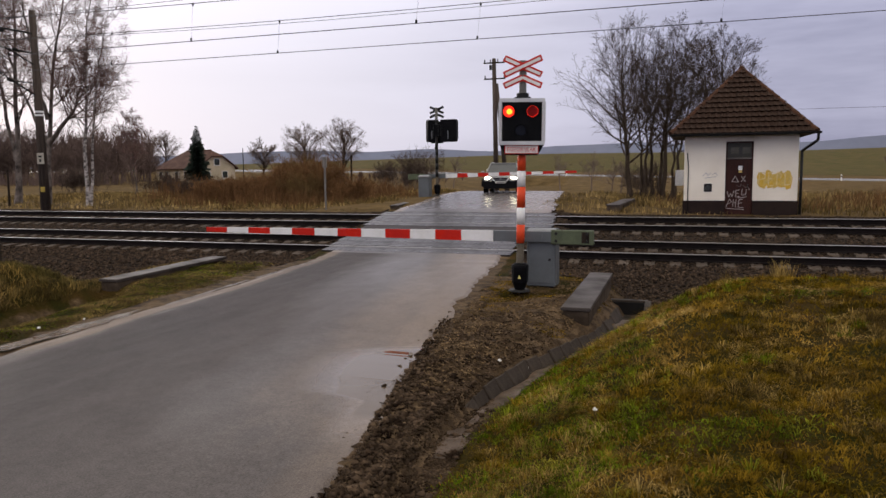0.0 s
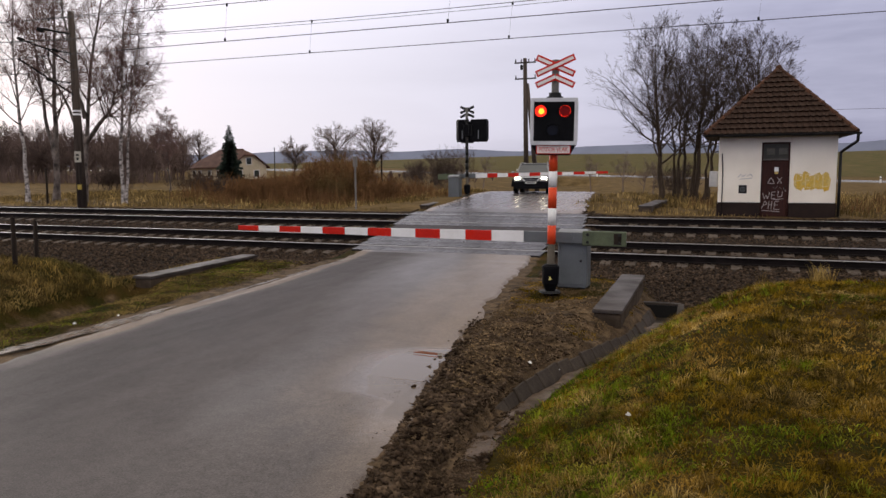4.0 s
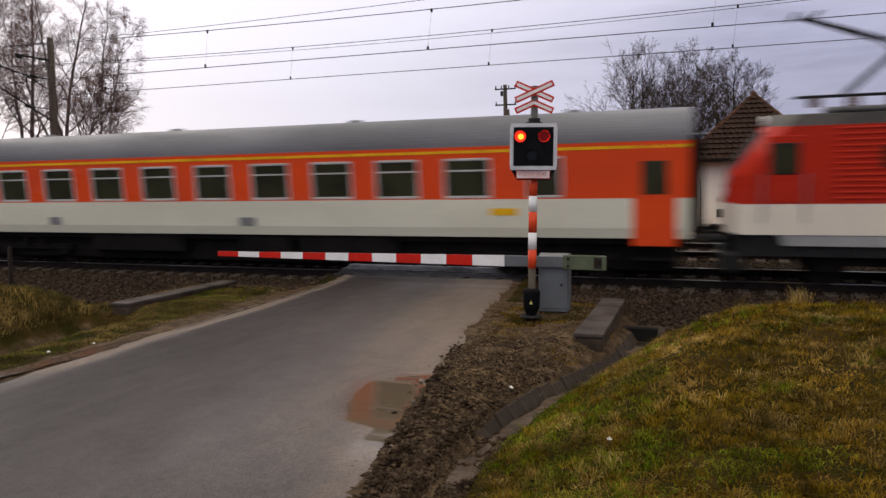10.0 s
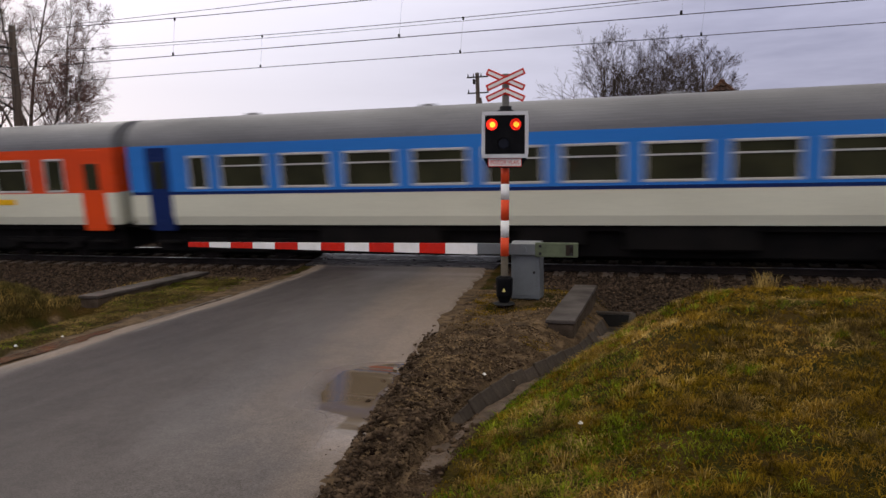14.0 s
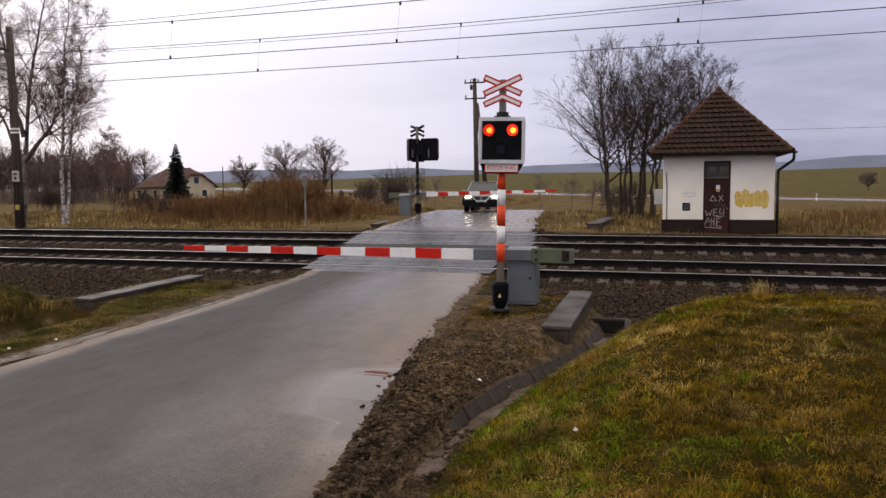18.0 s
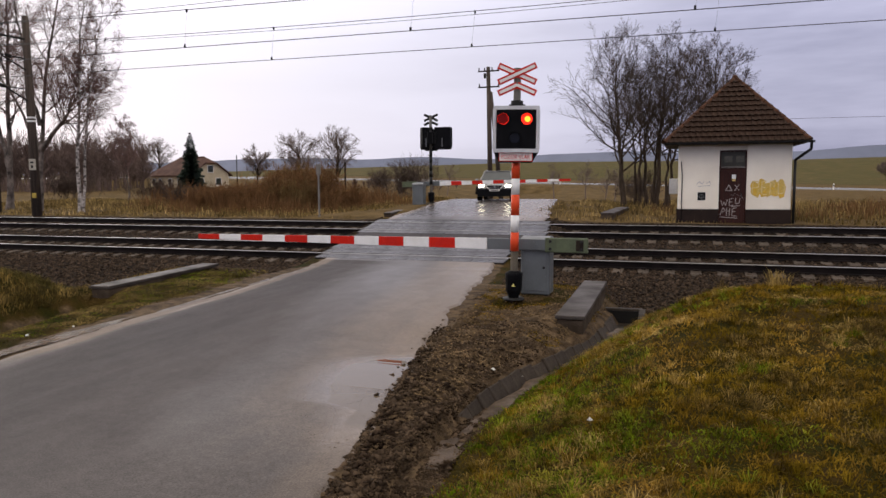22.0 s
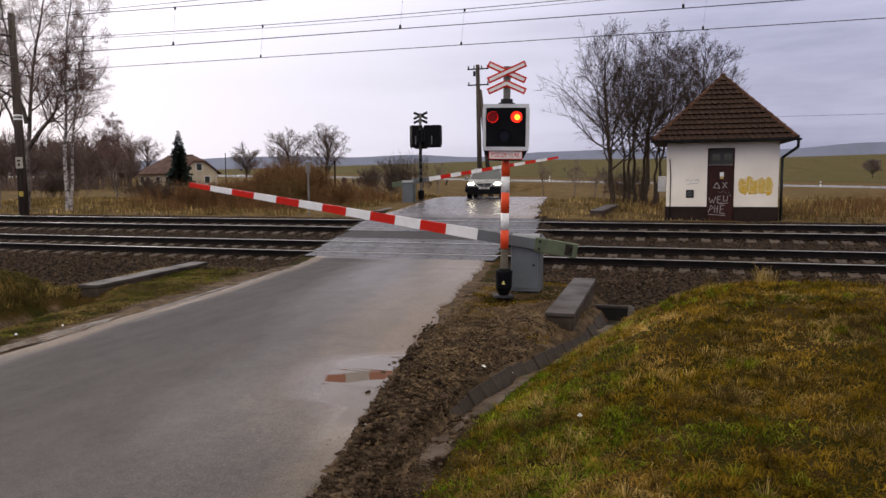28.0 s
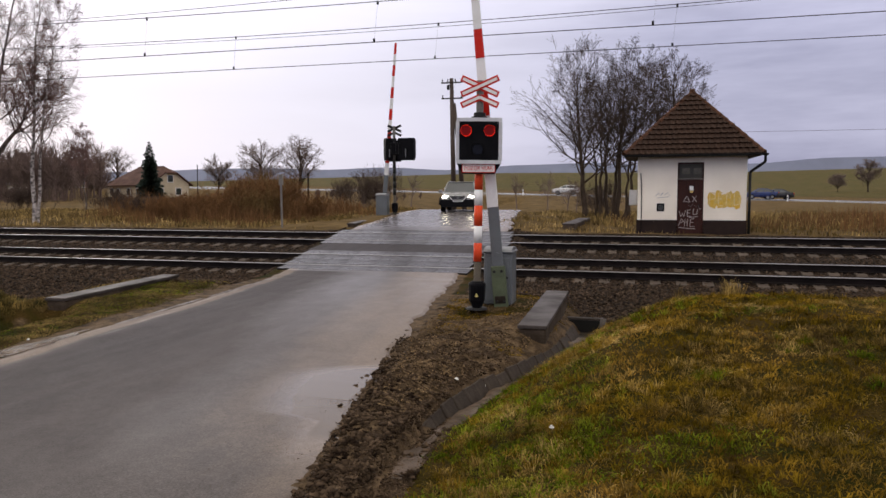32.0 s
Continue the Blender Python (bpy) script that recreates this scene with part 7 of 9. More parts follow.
# the clump behind the hut
HUT_TREES = "bare trees behind the hut"
stem_tree("bare_tree", -3.03, 37.0, [[(0, 0), (-0.2, 2.5), (-0.36, 4.95), (-0.45, 6.6), (-0.5, 7.5)]], 3.35, 0.15, 30, "bare tree beside the road with wide low side limbs", HUT_TREES, 11, BRANCHES, BARK, BARK, TWIG, low=0.24, spread=60)
stem_tree("bare_tree", -1.75, 38.0, [[(0.25, 0), (0.3, 3.0), (0.5, 5.6), (0.72, 8.0)], [(-0.85, 0), (-0.8, 2.5), (-1.1, 5.0), (-1.4, 6.9)], [(-0.35, 0), (-0.35, 3.2), (-0.2, 5.6), (0.0, 7.5)], [(0.05, 0), (0.15, 2.8), (0.7, 5.6), (1.3, 7.6)], [(0.75, 0), (0.95, 2.6), (1.5, 5.4), (2.0, 7.0)], [(-0.6, 0), (-0.55, 2.4), (-0.6, 4.6), (-0.6, 6.6)], [(0.5, 0), (0.75, 2.4), (1.0, 4.4), (1.2, 6.8)]], 2.45, 0.13, 20, "many-stemmed bare tree behind the hut", HUT_TREES, 22, BRANCHES, BARK, BARK, TWIG, low=0.3, spread=56)
stem_tree("bare_tree", 1.0, 41.0, [[(0, 0), (0.1, 3.5), (0.1, 6.0), (0.2, 8.1)], [(0, 0), (-0.3, 3.5), (-0.8, 6.0), (-1.0, 7.7)], [(0.05, 0), (0.3, 3.2), (0.8, 5.6), (1.15, 7.5)]], 2.0, 0.15, 26, "bare round-crowned tree behind the hut", HUT_TREES, 28, BRANCHES, BARK, BARK, TWIG, low=0.42, spread=60)

# birches beyond the tracks
BIRCHES = "birches by the track"
stem_tree("birch", -30.03, 30.5, [[(0, 0), (-0.14, 3.1), (0.35, 5.8), (0.68, 8.4), (1.15, 11.0), (1.3, 13.5)], [(0.08, 0), (0.42, 2.6), (0.8, 5.0), (1.5, 8.0), (2.1, 10.6)]], 2.3, 0.115, 20, "bare white-barked birch with fine drooping twigs", BIRCHES, 31, BIRCH_BRANCHES, BIRCH_BARK, DARK_BIRCH, BIRCH_TWIG, low=0.27, twig_min=0.0036)
stem_tree("birch", -32.9, 30.6, [[(0, 0), (0.35, 3.9), (0.75, 7.3), (1.7, 10.4), (2.3, 13.8)], [(0.3, 3.3), (-0.7, 4.9), (-1.5, 6.1), (-2.4, 9.0), (-2.9, 12.2)], [(0.33, 3.4), (1.5, 4.3), (2.6, 5.2), (3.4, 7.2)], [(0.4, 4.6), (0.1, 7.5), (-0.3, 11.0), (-0.2, 13.6)]], 2.3, 0.155, 19, "bare dark-barked birch forking into heavy limbs", BIRCHES, 32, BIRCH_BRANCHES, DARK_BIRCH, DARK_BIRCH, BIRCH_TWIG, low=0.3, twig_min=0.0036)
stem_tree("birch", -36.98, 30.5, [[(0, 0), (-0.33, 4.4), (-0.42, 9.0), (-0.2, 13.5)]], 2.3, 0.13, 22, "slim bare white-barked birch with fine twigs", BIRCHES, 33, BIRCH_BRANCHES, BIRCH_BARK, DARK_BIRCH, BIRCH_TWIG, low=0.3, twig_min=0.0036)
stem_tree("birch", -35.9, 31.4, [[(0, 0), (0.3, 5.0), (0.7, 9.8), (0.9, 14.2)], [(0.1, 2.5), (-0.7, 6.0), (-1.1, 10.0), (-1.0, 12.8)]], 2.4, 0.19, 18, "bare dark-barked birch with fine drooping twigs", BIRCHES, 34, BIRCH_BRANCHES, DARK_BIRCH, DARK_BIRCH, BIRCH_TWIG, low=0.3, twig_min=0.0036)
stem_tree("birch", -38.4, 43.5, [[(0, 0), (0.1, 2.4), (0.3, 5.6)]], 1.7, 0.07, 14, "small bare birch among scrub", BIRCHES, 35, BIRCH_BRANCHES, DARK_BIRCH, DARK_BIRCH, BIRCH_TWIG, low=0.3, twig_min=0.005)

# free-standing trees in the field
def round_tree(x, y, hgt, reach, seed, twig_r):
    """A short trunk under a rounded crown of forked limbs and fine twigs."""
    rng = np.random.default_rng(seed)
    t = thing("field_tree", pose(x, y, float(ground_z(x, y)) - 0.06), "bare round-crowned tree in the field", "tree", "field trees")
    top = 0.62 * hgt
    P = np.array([(0.03 * hgt * math.sin(q * 2.1 + seed), 0, top * q) for q in np.linspace(0, 1, 6)])
    v, f = tubes([(P, 0.022 * hgt * np.array([1.4, 1, 0.9, 0.75, 0.6, 0.4]))], 8)
    part("trunk", np_mesh("trunk", v, f, BARK, True), BARK, t)
    zc, rz = 0.63 * hgt, 0.37 * hgt
    twigs = []

    def spray(at, d, length, n, level):
        for _ in range(n):
            e = d + rng.normal(0, 0.55, 3) + np.array([0, 0, 0.12])
            e /= np.linalg.norm(e)
            q = at + e * length * rng.uniform(0.6, 1.2)
            mid = (at + q) / 2 + rng.normal(0, 0.05 * length, 3)
            twigs.append((np.array([at, mid, q]), np.array([1.6, 1.2, 0.7]) * twig_r * (1.3 if level == 0 else 0.8)))
            if level < 2:
                spray(mid, e, length * 0.62, 2, level + 1)
                spray(q, e, length * 0.62, 2, level + 1)

    for k in range(44):
        a, h = rng.uniform(0, 2 * math.pi), rng.uniform(-0.6, 1.0)
        w = math.sqrt(max(0.0, 1 - h * h)) * rng.uniform(0.72, 1.0)
        tip = np.array([reach * w * math.cos(a), reach * w * math.sin(a), zc + rz * h * 0.92])
        s0 = np.array([0, 0, max(0.2 * hgt, min(top, tip[2] - 0.75 * reach * w - 0.08 * hgt))])
        line = np.array([s0 + (tip - s0) * q + np.array([0, 0, 0.10 * reach * math.sin(math.pi * q)]) + rng.normal(0, 0.02 * reach, 3) * (0 < q < 1) for q in np.linspace(0, 1, 6)])
        v, f = tubes([(line, np.linspace(0.0062, 0.0022, 6) * hgt)], 5)
        part("limb", np_mesh("limb", v, f, BARK, True), BARK, t)
        for j in (2, 3, 4, 5):
            d = line[j] - line[j - 1]
            spray(line[j], d / np.linalg.norm(d), reach * 0.24, 2, 0)
    v, f = tubes(twigs, 3)
    part("crown", np_mesh("crown", v, f, FIELD_TWIG), FIELD_TWIG, t, "bare fine twigs")


for x, y, hgt, rc, sd in ((-43.8, 78, 6.5, 2.6, 41), (-38.8, 78, 6.8, 2.5, 42), (-49.6, 78, 4.9, 1.6, 43), (42, 190, 4.2, 1.9, 46), (48.4, 190, 7.2, 2.7, 47), (-88.5, 108, 6.6, 2.5, 49)):
    round_tree(x, y, hgt, rc, sd, 0.0075 if y < 150 else 0.015)
for x, y, hgt, sd in ((-8.0, 46.0, 2.5, 51), (-6.05, 46.0, 2.6, 52), (-4.9, 46.5, 2.4, 53), (-4.3, 46.0, 2.2, 54), (-15.0, 46.0, 2.5, 55), (-16.7, 46.0, 2.7, 56)):
    tree("sapling", x, y, hgt, 0.045, "thin bare sapling in dry grass", "tree", STEMS, sd, FIELD_TWIG, FIELD_TWIG, spread_base=0.04, group="saplings", twig_min=0.003)


def scrub(name, boxes, material, label, per_m2, h0, h1, seed, width=0.012, kind="stuff", category="scrub"):
    """Dense upright twigs over rectangles (x0, x1, y0, y1, height factor) of ground."""
    rng = np.random.default_rng(seed)
    P = []
    for x0, x1, y0, y1, k in boxes:
        n = int((x1 - x0) * (y1 - y0) * per_m2)
        x, y = rng.uniform(x0, x1, n), rng.uniform(y0, y1, n)
        # clumps
        keep = (hash_noise(x, y, 0.45, seed) + 0.5 * hash_noise(x, y, 1.3, seed + 1)) > -0.35
        ed = np.minimum(np.minimum(x - x0, x1 - x) / 1.5, np.minimum(y - y0, y1 - y) / 1.0)
        x, y, ed = x[keep], y[keep], ed[keep]
        hgt = rng.uniform(h0, h1, len(x)) * k * (0.55 + 0.45 * np.clip(ed, 0, 1)) * (1 + 0.45 * hash_noise(x, y, 0.3, seed + 2))
        P.append(np.stack([x, y, ground_z(x, y) - 0.03, hgt], 1))
    P = np.concatenate(P)
    n = len(P)
    a = rng.uniform(0, 2 * math.pi, n)
    lean = rng.uniform(0.05, 0.5, n)[:, None] * np.stack([np.cos(a), np.sin(a)], 1)
    b = rng.uniform(0, math.pi, n)
    side = np.stack([np.cos(b), np.sin(b), np.zeros(n)], 1)
    base, hh = P[:, :3], P[:, 3]
    mid = base + np.concatenate([lean * hh[:, None] * 0.35, 0.6 * hh[:, None]], 1)
    top = base + np.concatenate([lean * hh[:, None], hh[:, None]], 1)
    w = width * rng.uniform(0.6, 1.4, n)[:, None]
    v = np.stack([base - side * w, base + side * w, mid - side * w * 0.8, mid + side * w * 0.8, top], 1).reshape(-1, 3)
    i = np.arange(n)[:, None] * 5
    f = np.concatenate([i + np.array([[0, 1, 3]]), i + np.array([[0, 3, 2]]), i + np.array([[2, 3, 4]])])
    return tagged(new(name, np_mesh(name, v, f, material)), label, category, kind=kind)


def bush(name, x, y, w, h, seed, material, label):
    """A dense many-stemmed shrub."""
    rng = np.random.default_rng(seed)
    out = [[] for _ in range(3)]
    spec = [(5, 0.12, 9, 38, 0.55, 0.6, 0.03), (4, 0.16, 7, 40, 0.6, 0.6, 0.04), (3, 0.2, 0, 40, 0.5, 0.5, 0.02)]
    for k in range(int(16 * w)):
        d = np.array([rng.normal(0, 0.35), rng.normal(0, 0.35), 1.0])
        p = np.array([rng.normal(0, w * 0.3), rng.normal(0, w * 0.3), -0.05])
        grow(rng, p, d / np.linalg.norm(d), h * rng.uniform(0.5, 0.8), 0.018, 0, spec, out)
    t = thing(name, pose(x, y, float(ground_z(x, y))), label, "shrub", "shrubs beyond the track")
    v, f = tubes([(P, np.maximum(R, 0.0065)) for P, R in out[0] + out[1] + out[2]], 3)
    part("crown", np_mesh("crown", v, f, material), material, t)
    return t


for i, (x, y, w, h, m) in enumerate(((-19.8, 33.5, 2.0, 2.3, SHRUB_RED), (-22.5, 33.0, 2.2, 1.5, SHRUB_RED), (-18.0, 34.0, 1.8, 2.4, SHRUB_RED), (-24.8, 33.8, 2.0, 1.3, SHRUB_RED), (-20.2, 36.0, 2.2, 2.5, SHRUB_RED),
                                     (-16.0, 33.0, 1.4, 1.4, SHRUB_RED), (-23.5, 37.5, 2.4, 1.5, SHRUB_RED), (-27.5, 38.0, 2.4, 1.4, SHRUB_RED), (-17.6, 46.0, 2.0, 3.0, SHRUB_GREY), (-31.0, 40.0, 2.2, 1.3, SHRUB_GREY),
                                     (-34.6, 60.0, 2.4, 2.9, SHRUB_OLIVE), (-32.6, 60.5, 2.2, 2.6, SHRUB_OLIVE), (-26.0, 61.0, 1.8, 2.4, SHRUB_GREY), (-18.6, 33.0, 1.6, 1.7, SHRUB_OLIVE), (-2.6, 43.0, 1.5, 2.2, SHRUB_GREY), (-38, 46, 2.4, 1.6, SHRUB_GREY), (-46, 46, 2.6, 2.2, SHRUB_GREY))):
    bush("shrub", x, y, w, h, 60 + i, m, "dense leafless " + ("reddish-brown" if m is SHRUB_RED else "olive-brown" if m is SHRUB_OLIVE else "grey-brown") + " shrub")

scrub("russet_scrub", [(-26, -14.2, 29.5, 32.5, 0.8), (-30, -15.0, 32.5, 39.0, 1.0), (-34, -17.0, 39, 47, 1.15), (-14.5, -12.6, 33.2, 37, 0.5)], SHRUB_RED, "low russet scrub and dead stalks along the line", 26, 0.5, 1.25, 71, 0.012)
scrub("dead_stalks", [(3.9, 16, 29.0, 33.0, 0.8), (-1.6, -0.6, 31.0, 36.0, 0.7), (6, 22, 33, 40, 0.8)], SHRUB_RED, "brown dead stalks beside the hut", 22, 0.5, 1.3, 72, 0.01)
scrub("dry_grass_far", [(-45, -13.5, 26.9, 30.5, 0.5), (-45, -13.5, 30.5, 46, 0.6), (-5.8, -3.2, 27.2, 45, 0.55), (-3.0, 22, 27.0, 30, 0.55), (-4.0, 24, 30, 48, 0.6), (-16, -12.9, 27, 45, 0.5)], FIELD_STRAW, "pale dry grass beyond the tracks", 50, 0.15, 0.62, 73, 0.014, category="grass")


scrub("wood_undergrowth", [(-118, -56, 57, 63, 1.0)], WOOD_GREY, "grey-brown undergrowth along the edge of the wood", 9, 0.8, 2.3, 75, 0.03)


def wood(name, x0, x1, y0, y1, n, h0, h1, seed, label):
    """A far leafless wood: many slim trees as one mesh."""
    rng = np.random.default_rng(seed)
    lines = []
    spec = [(3, 0.06, 12, 40, 0.5, 0.5, 0.03), (3, 0.14, 7, 42, 0.6, 0.6, 0.04), (2, 0.18, 0, 40, 0.5, 0.5, 0.02)]
    for k in range(n):
        x, y = rng.uniform(x0, x1), rng.uniform(y0, y1)
        if x / y > -0.845 and h1 > 2.3:
            continue
        out = [[] for _ in spec]
        grow(rng, np.array([x, y, float(ground_z(x, y)) - 0.1]), np.array([rng.normal(0, 0.06), 0, 1.0]), rng.uniform(h0, h1), 0.1, 0, spec, out)
        for lv in out:
            lines += [(P, np.maximum(R, 0.026)) for P, R in lv]
    v, f = tubes(lines, 3)
    return tagged(new(name, np_mesh(name, v, f, WOOD_GREY)), label, "woodland", kind="stuff")


wood("far_wood", -135, -55, 62, 84, 480, 2.6, 4.4, 81, "dark leafless wood behind the birches")
wood("far_wood_edge", -190, -84, 84, 110, 240, 4.0, 6.5, 82, "dark leafless wood beside the house")
wood("far_hedge", -46, -24, 60, 80, 60, 0.4, 0.8, 84, "low brown thicket in the field")


def spruce(x, y, h, seed):
    rng = np.random.default_rng(seed)
    t = thing("spruce", pose(x, y, float(ground_z(x, y))), "dark green spruce beside the house", "tree")
    part("trunk", Geo().cyl((0, 0, -0.1), (0, 0, h * 0.9), 0.16, 0.015, 8), WOOD_DARK, t)
    vs, fs, n = [], [], 0
    lv = 40
    for i in range(lv):
        z = h * (0.06 + 0.93 * i / lv)
        reach = 0.25 * (h - z) * (1 - 0.32 * (1 - z / h)) * (0.8 + 0.4 * rng.uniform()) + 0.12
        for k in range(12 if i < 30 else 9):
            a = rng.uniform(0, 2 * math.pi)
            rr = reach * rng.uniform(0.65, 1.12)
            d = np.array([math.cos(a), math.sin(a), 0])
            s = np.array([-math.sin(a), math.cos(a), 0])
            for j in range(6):
                f0 = j / 6
                c = d * rr * (f0 + 0.16) + np.array([0, 0, z - 0.28 * rr * f0 + 0.1 * rr * f0 * f0])
                w = 0.32 * rr * (1 - f0 * 0.75) + 0.08
                for sd in (-1, 1):
                    tip = c + s * sd * w + d * 0.18 * rr - np.array([0, 0, 0.14 * rr + rng.uniform(0, 0.08)])
                    b = d * 0.24 * rr + np.array([0, 0, 0.05])
                    vs += [c - b, c + b, tip]
                    fs.append((n, n + 1, n + 2))
                    n += 3
    part("crown", np_mesh("crown", vs, fs, SPRUCE), SPRUCE, t, "drooping dark needle branches")


spruce(-65.2, 86.0, 8.6 - float(ground_z(-65.2, 86.0)), 5)


# ---- grass blades on the near ground ----
def blades(name, material, label, seed, count, region, hgt, width, keep, flop=1.0):
    rng = np.random.default_rng(seed)
    x0, x1, y0, y1 = region
    x, y = rng.uniform(x0, x1, count), rng.uniform(y0, y1, count)
    ok = keep(x, y, rng)
    x, y = x[ok], y[ok]
    n = len(x)
    base = np.stack([x, y, ground_z(x, y) - 0.012], 1)
    a, b = rng.uniform(0, 2 * math.pi, n), rng.uniform(0, math.pi, n)
    h = rng.uniform(0.5, 1.2, n) * hgt * (1 + 0.5 * hash_noise(x, y, 1.7, seed) + 0.4 * hash_noise(x, y, 5.0, seed + 1))
    bend = rng.uniform(0.3, 1.25, n) * flop
    lean = np.stack([np.cos(a), np.sin(a)], 1) * (bend * h)[:, None]
    side = np.stack([np.cos(b), np.sin(b), np.zeros(n)], 1) * (width * rng.uniform(0.7, 1.4, n))[:, None]
    mid = base + np.concatenate([lean * 0.35, 0.62 * h[:, None]], 1)
    top = base + np.concatenate([lean, (h * np.clip(1.1 - 0.45 * bend, 0.3, 1))[:, None]], 1)
    v = np.stack([base - side, base + side, mid - side * 0.7, mid + side * 0.7, top], 1).reshape(-1, 3)
    i = np.arange(n)[:, None] * 5
    f = np.concatenate([i + np.array([[0, 1, 3]]), i + np.array([[0, 3, 2]]), i + np.array([[2, 3, 4]])])
    return tagged(new(name, np_mesh(name, v, f, material)), label, "grass", kind="stuff")


def on_mound(green):
    def keep(x, y, rng):
        u = x - ditch_x(y)
        w = hash_noise(x, y, 0.9, 4) + 0.6 * hash_noise(x, y, 2.4, 5)
        dens = np.clip(1.35 - 0.06 * y, 0.4, 1) * smooth01(0.08, 0.3, u)
        g = smooth01(-0.15, 0.4, w + 1.3 * smooth01(2.0, 0.6, u) - 0.54)
        return (rng.uniform(0, 1, len(x)) < dens * (g if green else 1 - 0.75 * g)) & (y < 14.3)
    return keep


def on_left(x, y, rng):
    d = x - road_x(y)
    v = -(d + 2.45)
    return (v > 0.35 + 0.42 * smooth01(13, 8.6, y)) & ((np.abs(v - 2.55) > 0.55) | (y > 11.6)) & ~((v > 3.2) & (y > 12.9)) & (rng.uniform(0, 1, len(x)) < 0.8)


def on_bank(x, y, rng):
    u = x - ditch_x(y)
    d = x - road_x(y)
    return (d > 2.7) & (u < -0.3) & (y > 9.6) & (hash_noise(x, y, 1.6, 8) > 0.1 + 0.35 * smooth01(12.0, 10.0, y))


def near_share(x, y, rng, share):
    """Thins the grass out where nothing but the plan from above shows it."""
    return (rng.uniform(0, 1, len(x)) < share) & ((x < 0.66 * y + 1.3) | (rng.uniform(0, 1, len(x)) < 0.2))


def mixed(fun, share):
    return lambda x, y, rng: fun(x, y, rng) & near_share(x, y, rng, share)


MOUND = (-2.2, 9.2, 3.0, 14.4)
blades("grass_green", GREEN_GRASS, "short green grass on the mound", 91, 260000, MOUND, 0.055, 0.0045, mixed(on_mound(True), 1.0), 1.5)
blades("grass_olive", OLIVE_GRASS, "short yellowed grass on the mound", 92, 230000, MOUND, 0.055, 0.0045, mixed(on_mound(False), 1.0), 1.5)
blades("grass_tuft", DRY_GRASS, "taller pale tufts on the mound", 93, 120000, MOUND, 0.06, 0.0024, mixed(lambda x, y, rng: (x - ditch_x(y) > 0.6) & (hash_noise(x, y, 1.1, 6) + 0.5 * hash_noise(x, y, 3.1, 7) > 0.02 + 0.3 * smooth01(6.0, 8.5, y)), 0.9), 1.6)
blades("grass_thatch", DRY_GRASS, "flattened straw-coloured dead grass on the mound", 99, 260000, MOUND, 0.05, 0.0032, mixed(lambda x, y, rng: (x - ditch_x(y) > 0.9) & (hash_noise(x, y, 1.6, 16) + 0.7 * hash_noise(x, y, 4.3, 17) > 0.28), 0.9), 2.6)


def left_v(x, y):
    return -(x - road_x(y) + 2.45)


def tufts(name, material, label, seed, count, per, region, hgt, width, keep):
    """Tussocks: blades that fan out from many small crowns."""
    rng = np.random.default_rng(seed)
    x0, x1, y0, y1 = region
    cx, cy = rng.uniform(x0, x1, count), rng.uniform(y0, y1, count)
    ok = keep(cx, cy, rng)
    cx, cy = np.repeat(cx[ok], per), np.repeat(cy[ok], per)
    n = len(cx)
    size = np.repeat(rng.uniform(0.55, 1.35, n // per), per)
    a = rng.uniform(0, 2 * math.pi, n)
    out = np.stack([np.cos(a), np.sin(a)], 1)
    q = rng.uniform(0.0, 1.0, n) ** 0.7
    xy = np.stack([cx, cy], 1) + out * (0.035 * q * size)[:, None]
    base = np.concatenate([xy, (ground_z(xy[:, 0], xy[:, 1]) - 0.01)[:, None]], 1)
    h = hgt * size * rng.uniform(0.6, 1.2, n)
    bend = (0.25 + 1.15 * q) * h
    side = np.stack([-np.sin(a), np.cos(a), np.zeros(n)], 1) * (width * rng.uniform(0.7, 1.3, n))[:, None]
    mid = base + np.concatenate([out * (bend * 0.4)[:, None], (0.7 * h)[:, None]], 1)
    top = base + np.concatenate([out * bend[:, None], (h * (1.0 - 0.5 * q))[:, None]], 1)
    v = np.stack([base - side, base + side, mid - side * 0.7, mid + side * 0.7, top], 1).reshape(-1, 3)
    i = np.arange(n)[:, None] * 5
    f = np.concatenate([i + np.array([[0, 1, 3]]), i + np.array([[0, 3, 2]]), i + np.array([[2, 3, 4]])])
    return tagged(new(name, np_mesh(name, v, f, material)), label, "grass", kind="stuff")


def on_top(limit, seed):
    return mixed(lambda x, y, rng: (x - ditch_x(y) > 0.35) & (y < 13.6) & (hash_noise(x, y, 0.8, seed) + 0.6 * hash_noise(x, y, 2.2, seed + 1) > limit), 1.0)


tufts("straw_tussocks", DRY_GRASS, "small straw-coloured tussocks on the mound", 131, 4600, 26, MOUND, 0.085, 0.0026, on_top(0.12, 26))
tufts("green_tussocks", GREEN_GRASS, "small green tussocks on the mound", 132, 3600, 26, MOUND, 0.075, 0.003, mixed(lambda x, y, rng: (x - ditch_x(y) > 0.25) & (y < 13.6) & (hash_noise(x, y, 0.8, 36) + 0.6 * hash_noise(x, y, 2.2, 37) > 0.55 - 0.85 * smooth01(2.4, 0.9, x - ditch_x(y))), 1.0))
tufts("olive_tussocks", OLIVE_GRASS, "small yellowed tussocks on the mound", 133, 4200, 26, MOUND, 0.08, 0.003, on_top(-0.1, 46))
tufts("bank_tussocks", FAR_GRASS, "dull golden tussocks on the bank across the road", 134, 1500, 24, (-19.0, -10.5, 4.5, 14.0), 0.16, 0.004, lambda x, y, rng: on_left(x, y, rng) & (left_v(x, y) > 2.7))


